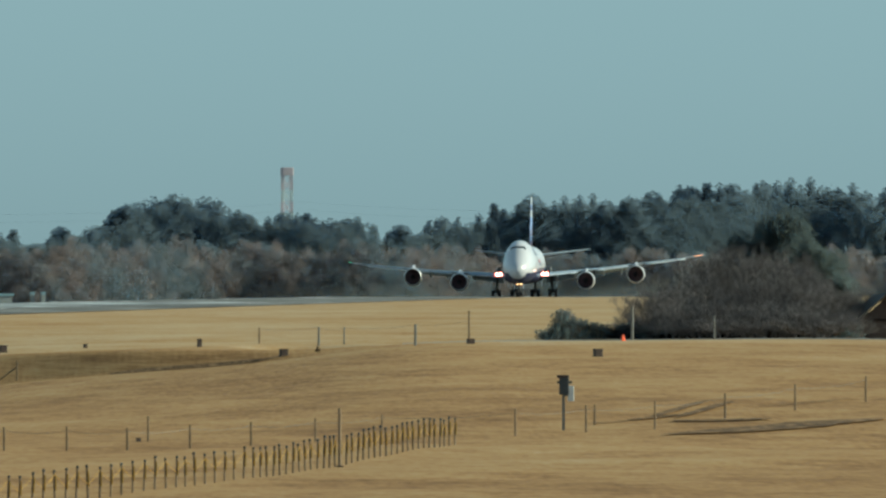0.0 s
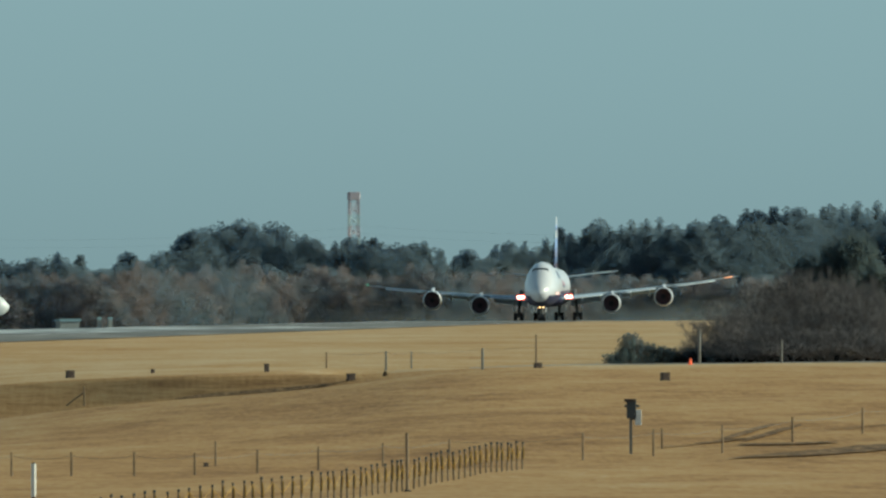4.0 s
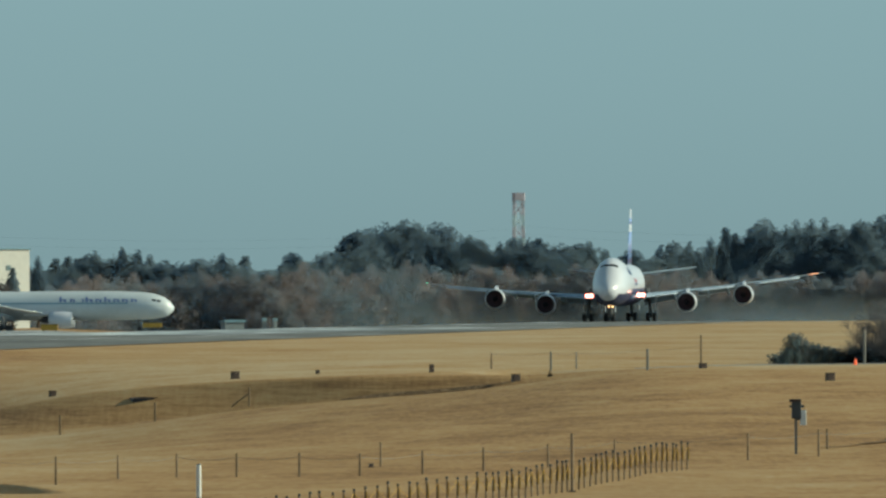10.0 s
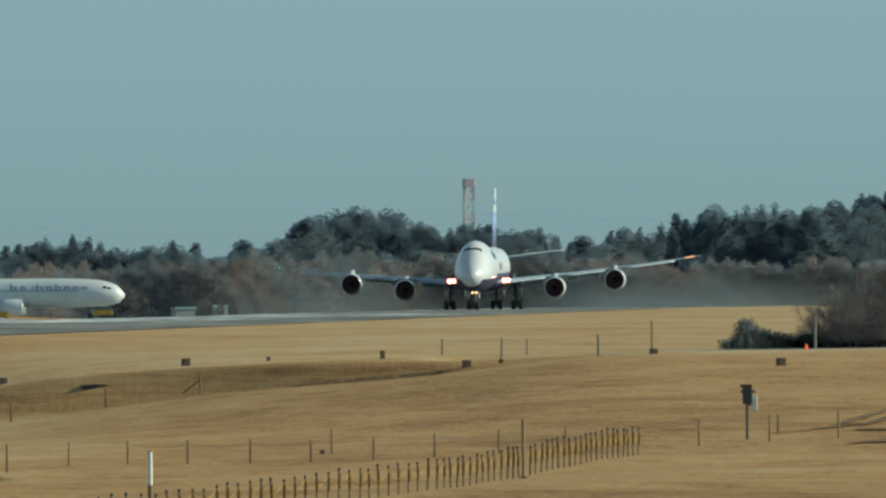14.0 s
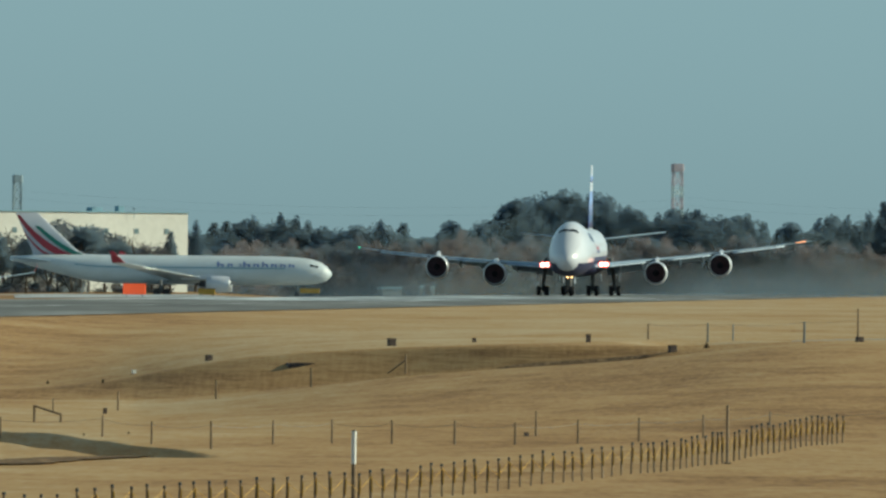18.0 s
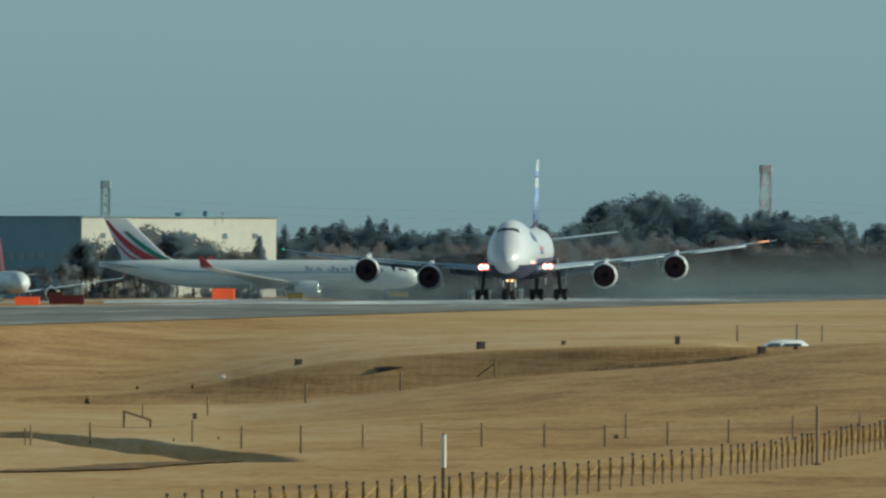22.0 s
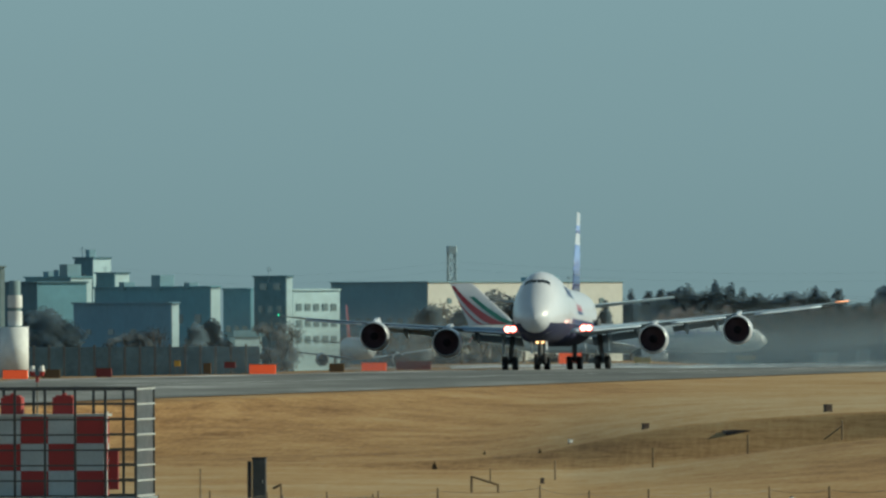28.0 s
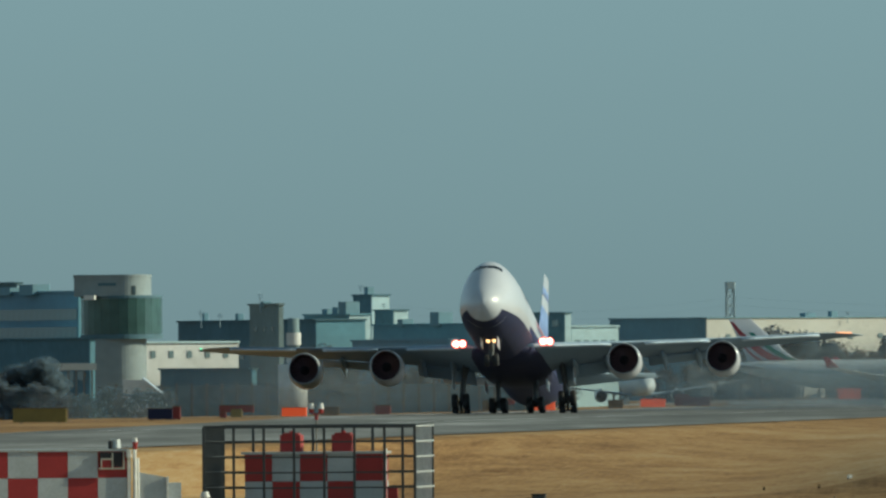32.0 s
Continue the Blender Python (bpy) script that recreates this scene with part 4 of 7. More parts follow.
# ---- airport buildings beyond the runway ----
def block(name, u0, uc, u1, v, d, turn, wall_shade, wall_sun, label, rows_l=(), rows_r=(), kit=(), group="airport buildings"):
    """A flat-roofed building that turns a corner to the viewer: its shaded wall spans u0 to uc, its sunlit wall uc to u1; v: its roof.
    rows: (height, count, width, tall) of windows on each wall. kit: boxes on the roof (along, across, sx, sy, sz)."""
    a = radians(turn)
    lr = max((u1 - uc) / F * d / math.cos(a), 0.6)
    ll = max((uc - u0) / F * d / math.sin(a), 0.6)
    c = spot(uc, d)
    base = gz(c.x, c.y) - 0.6
    h = high(v, d) - base
    p = thing(name, pose(c.x, c.y, base, 0, 0, turn), label, "building", group)
    # local x runs along the sunlit wall, local y along the shaded one
    t = 0.4
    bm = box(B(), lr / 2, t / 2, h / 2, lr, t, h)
    part("wall", bm, wall_sun, p)
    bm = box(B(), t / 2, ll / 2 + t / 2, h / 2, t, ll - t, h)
    part("wall", bm, wall_shade, p)
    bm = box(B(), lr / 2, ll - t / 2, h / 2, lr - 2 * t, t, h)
    part("wall", bm, wall_shade, p)
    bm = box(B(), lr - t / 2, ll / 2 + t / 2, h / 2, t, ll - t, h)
    part("wall", bm, wall_sun, p)
    bm = box(B(), lr / 2, ll / 2, h - 0.5, lr - 2 * t - 0.01, ll - 2 * t - 0.01, 0.3)
    part("roof", bm, GREYWALL, p)
    bm = B()
    box(bm, lr / 2, -0.02, h + 0.08, lr + 0.3, 0.6, 0.3)
    box(bm, -0.02, ll / 2 + 0.3, h + 0.08, 0.6, ll - 0.3, 0.3)
    part("parapet", bm, wall_shade, p)
    for wall, rows, length in (("l", rows_l, ll), ("r", rows_r, lr)):
        for zf, n, w, tall in rows:
            z = min(zf * 0.85, h - 1.8) if zf < 100 else h - 2
            bm = box(B(), 0, 0, 0, w if wall == "r" else 0.16, 0.16 if wall == "r" else w, tall)
            me = finish(bm)
            me.materials.append(PANE)
            for i in range(n):
                k = length * (i + 0.7) / (n + 0.4)
                part("window", me, None, p, at=pose(k, -0.04, z) if wall == "r" else pose(-0.04, k, z))
    for x, y, sx, sy, sz in kit:
        bm = box(B(), lr * x, ll * y, h - 0.35 + sz / 2, sx, sy, sz, 0.1)
        part("roof_unit", bm, GREYWALL, p)
    return p


# Most blocks carry painted light: a darker colour on the shaded wall, paler on the sunlit.
block("hangar", -1392, -1209, -871, 92, 4150, 35, GREYWALL, CREAM, "large cream-white hangar with its shaded end wall painted grey",
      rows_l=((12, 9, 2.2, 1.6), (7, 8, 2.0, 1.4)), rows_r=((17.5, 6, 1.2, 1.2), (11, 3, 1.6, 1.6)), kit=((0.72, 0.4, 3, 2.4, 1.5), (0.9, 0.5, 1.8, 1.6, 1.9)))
block("office_block", -1522, -1459, -1449, 81, 3300, 30, DARKWALL, PALEWALL, "tall block painted dark on its shaded wall, pale on its narrow sunlit side", rows_l=((20, 2, 2.5, 1.2), (14, 3, 1.6, 1.2)))
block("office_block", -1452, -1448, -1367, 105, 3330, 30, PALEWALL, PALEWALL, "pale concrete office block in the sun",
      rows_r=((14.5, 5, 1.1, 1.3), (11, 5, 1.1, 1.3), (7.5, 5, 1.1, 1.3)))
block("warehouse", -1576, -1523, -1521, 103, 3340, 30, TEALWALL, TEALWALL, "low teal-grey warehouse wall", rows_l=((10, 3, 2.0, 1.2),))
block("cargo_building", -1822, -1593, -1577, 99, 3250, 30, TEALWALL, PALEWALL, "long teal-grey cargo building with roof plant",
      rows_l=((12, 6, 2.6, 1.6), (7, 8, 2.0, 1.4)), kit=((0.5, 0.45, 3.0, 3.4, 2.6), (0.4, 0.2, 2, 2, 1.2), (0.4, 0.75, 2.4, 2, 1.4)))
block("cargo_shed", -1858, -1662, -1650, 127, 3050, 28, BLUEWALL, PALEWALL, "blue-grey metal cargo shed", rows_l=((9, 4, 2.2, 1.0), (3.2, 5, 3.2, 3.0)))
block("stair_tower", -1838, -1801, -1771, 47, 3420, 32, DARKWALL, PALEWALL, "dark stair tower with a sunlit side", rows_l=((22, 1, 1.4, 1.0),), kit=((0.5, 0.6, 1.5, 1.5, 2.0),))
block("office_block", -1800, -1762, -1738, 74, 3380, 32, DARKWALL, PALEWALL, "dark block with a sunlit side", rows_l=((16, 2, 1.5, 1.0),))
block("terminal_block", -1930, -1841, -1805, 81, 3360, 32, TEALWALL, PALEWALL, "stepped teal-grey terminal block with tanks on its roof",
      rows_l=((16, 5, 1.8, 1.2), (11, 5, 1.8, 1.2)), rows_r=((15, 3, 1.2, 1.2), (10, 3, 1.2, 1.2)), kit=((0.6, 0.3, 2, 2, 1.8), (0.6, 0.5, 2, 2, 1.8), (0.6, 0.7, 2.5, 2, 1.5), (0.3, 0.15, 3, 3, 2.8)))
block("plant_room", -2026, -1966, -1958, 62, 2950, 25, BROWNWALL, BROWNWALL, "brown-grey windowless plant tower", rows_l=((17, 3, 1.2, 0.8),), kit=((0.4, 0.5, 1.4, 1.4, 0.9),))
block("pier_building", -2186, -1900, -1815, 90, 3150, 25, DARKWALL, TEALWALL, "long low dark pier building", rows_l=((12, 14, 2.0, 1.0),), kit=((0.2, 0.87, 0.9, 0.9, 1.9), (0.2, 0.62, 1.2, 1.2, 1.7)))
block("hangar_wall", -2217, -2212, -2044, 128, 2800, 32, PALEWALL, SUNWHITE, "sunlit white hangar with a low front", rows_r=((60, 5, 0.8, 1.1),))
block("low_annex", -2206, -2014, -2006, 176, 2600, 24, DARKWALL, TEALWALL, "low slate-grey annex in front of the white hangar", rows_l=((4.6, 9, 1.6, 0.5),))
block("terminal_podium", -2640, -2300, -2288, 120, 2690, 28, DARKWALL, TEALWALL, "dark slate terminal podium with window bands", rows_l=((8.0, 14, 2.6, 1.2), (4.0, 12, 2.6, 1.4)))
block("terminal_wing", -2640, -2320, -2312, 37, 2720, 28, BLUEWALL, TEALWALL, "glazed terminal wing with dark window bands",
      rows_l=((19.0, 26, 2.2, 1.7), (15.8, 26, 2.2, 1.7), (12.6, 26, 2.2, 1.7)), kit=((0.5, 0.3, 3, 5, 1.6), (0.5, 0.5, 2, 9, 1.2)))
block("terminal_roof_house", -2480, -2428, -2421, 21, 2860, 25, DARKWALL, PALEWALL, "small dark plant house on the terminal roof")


def rounded_block(w, deep, r, h, n=10):
    """An upright block whose near end corner is rounded."""
    plan = [(0, deep), (0, 0)] + [(w - r + r * math.sin(math.pi / 2 * i / n), r - r * math.cos(math.pi / 2 * i / n)) for i in range(n + 1)] + [(w, deep)]
    return loft(B(), [[Vector((x, y, z)) for x, y in plan] for z in (0, h)])


def penthouse():
    d = 2655
    c = spot(-2328, d)
    k = d / F
    base = high(45, d)
    h = high(11, d) - base
    p = thing("terminal_roof_house", pose(c.x, c.y, base, 0, 0, -4), "grey penthouse on the terminal with a rounded pale end", "building", "airport buildings")
    part("wall", rounded_block(123 * k, 9, 3.2, h), ROOFHOUSE, p)
    part("roof_edge", rounded_block(123 * k + 0.2, 9.2, 3.3, 0.35), ROOFHOUSE, p, at=pose(-0.1, -0.1, h))
    part("louvre", box(B(), 59 * k, -0.02, h - 13 * k, 32 * k, 0.16, 5 * k), DARKWALL, p, "dark louvre slot")
    part("roof_cabin", box(B(), 30 * k, -1.0, h - 36 * k, 20 * k, 1.6, 8 * k, 0.1), SUNWHITE, p)
    part("door", box(B(), 106 * k, 0.02, h - 24 * k, 8 * k, 0.12, 16 * k), PANE, p)


penthouse()


def rotunda():
    d = 2660
    c = spot(-2244, d)
    base = gz(c.x, c.y)
    k = d / F
    lo, hi, r = high(121, d) - base, high(44, d) - base, 73 * k
    p = thing("terminal_rotunda", pose(c.x, c.y, base), "round green glass terminal tower on a rounded grey base", "building")
    part("base_block", rounded_block(84 * k, 9, 3.6, lo), ROOFHOUSE, p, "grey base with a rounded sunlit corner", at=pose(-43 * k, -5.5, 0))
    part("floor_band", cyl(B(), (0, 0, lo), (0, 0, lo + 0.7), r * 1.0, n=48), DARKWALL, p)
    part("floor_band", cyl(B(), (0, 0, hi - 0.4), (0, 0, hi), r * 1.0, n=48), DARKWALL, p)
    storeys = 3
    step = (hi - 0.4 - lo - 0.7) / storeys
    for k in range(storeys):
        z0, z1 = lo + 0.7 + step * k + 0.08, lo + 0.7 + step * (k + 1) - 0.08
        if k:
            part("floor_band", cyl(B(), (0, 0, z0 - 0.16), (0, 0, z0), r * 0.975, n=48), TOWERGREEN, p)
        for i in range(28):
            a0, a1 = 2 * math.pi * (i + 0.012) / 28, 2 * math.pi * (i + 0.988) / 28
            bm = B()
            vs = [[bm.verts.new((rr * math.cos(a), rr * math.sin(a), z)) for a, z in ((a0, z0), (a1, z0), (a1, z1), (a0, z1))] for rr in (r * 0.985, r * 0.96)]
            bm.faces.new(vs[0])
            bm.faces.new(vs[1][::-1])
            for j in range(4):
                bm.faces.new((vs[0][j], vs[1][j], vs[1][(j + 1) % 4], vs[0][(j + 1) % 4]))
            part("window", bm, TOWERGREEN, p)
    part("liner", cyl(B(), (0, 0, lo + 0.7), (0, 0, hi - 0.4), r * 0.94, n=48), TOWERGREEN, p)


rotunda()


def silo():
    d = 2380
    c = spot(-1940, d)
    base = gz(c.x, c.y)
    p = thing("storage_tank", pose(c.x, c.y, base), "white round tank with a slim banded stack above it", "tank")
    k = d / F
    top = high(168, d) - base
    part("drum", cyl(B(), (-2 * k, 0, 0), (-2 * k, 0, top), 26 * k, n=32), SUNWHITE, p, smooth=True)
    part("stack", cyl(B(), (0, 0, top), (0, 0, high(86, d) - base), 10 * k, n=18), BROWNWALL, p, smooth=True)
    for v0, v1 in ((112, 134), (140, 166)):
        part("stack_band", cyl(B(), (0, 0, high(v1, d) - base), (0, 0, high(v0, d) - base), 13 * k, n=18), SUNWHITE, p)


silo()


def perimeter_wall():
    """A long dark wall in bays in front of the cargo sheds."""
    p = thing("perimeter_wall", pose(0, 0, 0), "long dark grey perimeter wall with posts", "wall")
    d, n = 2500, 28
    us = np.linspace(-2255, -1505, n + 1)
    for i in range(n):
        a, b = spot(us[i], d), spot(us[i + 1], d)
        zb = gz(a.x, a.y) - 0.3
        zt = high(204, d)
        mid = (a + b) / 2
        w = (b - a).length
        turn = math.degrees(math.atan2(b.y - a.y, b.x - a.x))
        part("wall_bay", box(B(), 0, 0, (zt - zb) / 2, w - 0.35, 0.2, zt - zb), YARDWALL, p, at=pose(mid.x, mid.y, zb, 0, 0, turn))
        part("post", box(B(), 0, 0, (zt - zb) / 2 + 0.15, 0.3, 0.35, zt - zb + 0.3), GREYPOST, p, at=pose(a.x, a.y, zb))


perimeter_wall()


def small_shed(u0, u1, v0, d, m_, label):
    c = spot((u0 + u1) / 2, d)
    base = gz(c.x, c.y) - 0.1
    w, h = (u1 - u0) / F * d, high(v0, d) - gz(c.x, c.y)
    p = thing("service_shed", pose(c.x, c.y, base, 0, 0, 20), label, "shed")
    part("body", box(B(), 0, 0, h * 0.45, w * 0.9, w * 0.6, h * 0.9, 0.05), m_, p)
    bm = B()
    loft(bm, [[Vector((x, y, z)) for y, z in ((-w * 0.36, h * 0.86), (w * 0.36, h * 0.86), (w * 0.36, h * 0.93), (-w * 0.36, h * 1.02))] for x in (-w * 0.5, w * 0.5)])
    part("roof", bm, GREYWALL, p)


def wedge_shed():
    d = 2480
    c = spot(-2243, d)
    k = d / F
    g = gz(c.x, c.y)
    p = thing("service_shed", pose(c.x, c.y, g - 0.1), "white service shed with a long sloping roof", "shed")
    z0, z1, z2 = 0.0, high(222, d) - g, high(189, d) - g
    part("body", loft(B(), [[Vector((x, y, z)) for x, z in ((0, z0), (74 * k, z0), (74 * k, z1 * 0.96), (34 * k, z2 * 0.95), (0, z2 * 0.97))] for y in (0, 5)]), SUNWHITE, p)
    part("roof", loft(B(), [[Vector((x, y, z)) for x, z in ((75 * k, z1 * 0.97), (34 * k, z2 * 0.97), (34 * k, z2 * 1.02), (75 * k, z1 * 1.03))] for y in (-0.2, 5.2)]), CARWHITE, p)


wedge_shed()
small_shed(-1560, -1505, 176, 3050, PALEWALL, "pale low service shed")


def sign_board(u, v0, v1, w, d, m_, label, group="taxiway signs"):
    """A box sign on two short legs beside the runway."""
    k = d / F
    c = spot(u, d)
    h = (v1 - v0) * k
    g = gz(c.x, c.y)
    z0 = max(high(v1, d), g + 0.12)
    p = thing("taxiway_sign", pose(c.x, c.y, g), label, "sign", group)
    z0 -= g
    part("face", box(B(), 0, 0, z0 + h / 2, w * k, 0.35, h, 0.04), m_, p)
    part("cap", box(B(), 0, 0, z0 + h + 0.03, w * k + 0.1, 0.42, 0.06), BROWNSIGN, p)
    for s in (-0.35, 0.35):
        part("leg", box(B(), w * k * s, 0, z0 / 2 - 0.1, 0.12, 0.12, z0 + 0.2), GREYPOST, p)


for u, v0, v1, w, d, m_, what in (
        (-958, 218, 237, 40, 2590, ORANGE, "bright orange"), (-1502, 240, 256, 47, 2120, ORANGE, "bright orange"), (-1371, 239, 253, 27, 2220, BROWNSIGN, "brown"),
        (-1305, 235, 249, 44, 2290, ORANGE, "bright orange"), (-1235, 232, 247, 62, 2330, MAROON, "dark red"), (-1783, 246, 261, 28, 1990, MAROON, "dark red"),
        (-1600, 234, 252, 14, 2150, BROWNSIGN, "dark brown"), (-1940, 250, 265, 44, 1935, ORANGE, "bright orange"), (-1653, 229, 239, 11, 2350, YELLOWNET, "yellow"),
        (-1877, 248, 262, 34, 1980, BROWNSIGN, "brown"), (-2390, 256, 280, 95, 1800, DULLYELLOW, "dull yellow"), (-2177, 258, 277, 44, 1840, NAVY, "dark navy"), (-2148, 255, 277, 14, 1838, MAROON, "dark red"),
        (-2350, 258, 277, 20, 1830, BROWNSIGN, "dark brown"), (-830, 226, 236, 30, 2700, YELLOWNET, "yellow"), (-648, 224, 232, 34, 2900, YELLOWNET, "yellow"), (-1560, 232, 242, 20, 2330, MAROON, "dark red"),
        (-2042, 240, 252, 62, 2060, MAROON, "dark red"), (-2042, 254, 268, 20, 1990, DULLYELLOW, "dull yellow"), (-2066, 257, 266, 12, 1950, MAROON, "dark red"), (-1254, 226, 234, 26, 2500, MAROON, "dark red")):
    sign_board(u, v0, v1, w, d, m_, what + " taxiway sign board on short legs in the grass")


def lattice_tower(u, v, d, wide, foot_v, mats, label):
    """A square lattice mast: four legs, rings, crossed braces and a platform at the head."""
    c = spot(u, d)
    base = gz(c.x, c.y)
    h = high(v, d) - base
    w1 = wide / F * d / 2
    w0 = w1 * 1.25
    p = thing("lattice_tower", pose(c.x, c.y, base, 0, 0, 12), label, "tower")
    n = 12
    for i in range(n):
        m_ = mats[i % 2] if i < n - 1 else mats[-1 if len(mats) > 2 else 0]
        z0, z1 = h * i / n, h * (i + 1) / n
        a, b = w0 + (w1 - w0) * i / n, w0 + (w1 - w0) * (i + 1) / n
        bm = B()
        cs = ((-1, -1), (1, -1), (1, 1), (-1, 1))
        for j in range(4):
            (x0, y0), (x1, y1) = cs[j], cs[(j + 1) % 4]
            cyl(bm, (x0 * a, y0 * a, z0), (x0 * b, y0 * b, z1), 0.13, n=5)
            cyl(bm, (x0 * a, y0 * a, z0), (x1 * b, y1 * b, z1), 0.09, n=4)
            cyl(bm, (x1 * a, y1 * a, z0), (x0 * b, y0 * b, z1), 0.09, n=4)
            cyl(bm, (x0 * b, y0 * b, z1), (x1 * b, y1 * b, z1), 0.09, n=4)
        part("lattice_section", bm, m_, p)
    bm = box(B(), 0, 0, h - 1.0, w1 * 2.5, w1 * 2.5, 1.9, 0.2)
    part("platform", bm, mats[-1 if len(mats) > 2 else 0], p)
    return p


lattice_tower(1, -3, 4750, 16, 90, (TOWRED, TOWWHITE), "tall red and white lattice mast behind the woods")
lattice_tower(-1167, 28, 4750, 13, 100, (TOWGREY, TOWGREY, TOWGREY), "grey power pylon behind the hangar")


def power_line(u0, v0, u1, v1, d, sag):
    bm = B()
    for k in (0, 14):
        last = None
        for i in range(15):
            t = i / 14
            q = spot(u0 + (u1 - u0) * t, d, high(v0 + (v1 - v0) * t + k + sag * 4 * t * (1 - t), d))
            if last is not None:
                cyl(bm, last, q, 0.013, n=3, caps=False)
            last = q
    solo("power_line", bm, TOWGREY, None, "thin grey power cables strung between masts", "cable")


power_line(-1167, 55, 1, 60, 4740, 22)
power_line(1, 55, 900, 48, 4740, 22)
power_line(-1800, 60, -1167, 55, 4740, 22)


def canopy(u0, u1, v, d, label):
    """A white roof slab on posts along a terminal front."""
    a, b = spot(u0, d), spot(u1, d)
    z = high(v, d)
    g = gz(a.x, a.y)
    w = b.x - a.x
    p = thing("canopy", pose((a.x + b.x) / 2, a.y, g, 0, 0, 4), label, "canopy")
    part("slab", box(B(), 0, 0, z - g, w, 4.0, 0.7, 0.1), PALEWALL, p)
    part("fascia", box(B(), 0, -2.05, z - g - 0.1, w + 0.2, 0.1, 1.0), CREAM, p)
    for i in range(6):
        part("post", box(B(), -w / 2 + w * (i + 0.5) / 6, -1.6, (z - g) / 2, 0.25, 0.25, z - g), GREYPOST, p)


canopy(-2374, -2290, 168, 2600, "white canopy along the terminal front")
canopy(-2460, -2385, 186, 2560, "low white canopy beside the terminal")


def antenna(u, v0, v1, d, label="thin grey antenna mast on a roof"):
    c = spot(u, d, 0)
    z0, z1 = high(v0, d), high(v1, d)
    p = thing("antenna_mast", pose(c.x, c.y, z0), label, "antenna", "roof antennas")
    part("mast", cyl(B(), (0, 0, -1.0), (0, 0, z1 - z0), 0.09, 0.05, n=6), TOWGREY, p)
    for k in (0.6, 0.8):
        part("cross_arm", cyl(B(), (-0.5, 0, (z1 - z0) * k), (0.5, 0, (z1 - z0) * k), 0.04, n=5), TOWGREY, p)


for u, v0, v1, d in ((-1999, 64, 40, 2956), (-1820, 48, 26, 3426), (-1780, 76, 60, 3386), (-1490, 82, 62, 3306), (-1030, 94, 80, 4170), (-960, 94, 82, 4170), (-2104, 92, 70, 3190), (-2070, 92, 76, 3180)):
    antenna(u, v0, v1, d)


small_shed(-526, -486, 219, 4150, HUTWALL, "small white hut at the foot of the far wood")
small_shed(-454, -446, 216, 4150, HUTWALL, "narrow white equipment shelter before the far wood")
small_shed(-435, -427, 216, 4150, HUTWALL, "narrow white equipment shelter before the far wood")

# ---- woods ----
def ball():
    bm = B()
    bmesh.ops.create_icosphere(bm, subdivisions=2, radius=1.0)
    vs = [v.co.copy() for v in bm.verts]
    fs = [[v.index for v in f.verts] for f in bm.faces]
    bm.free()
    return vs, fs


BALL = ball()


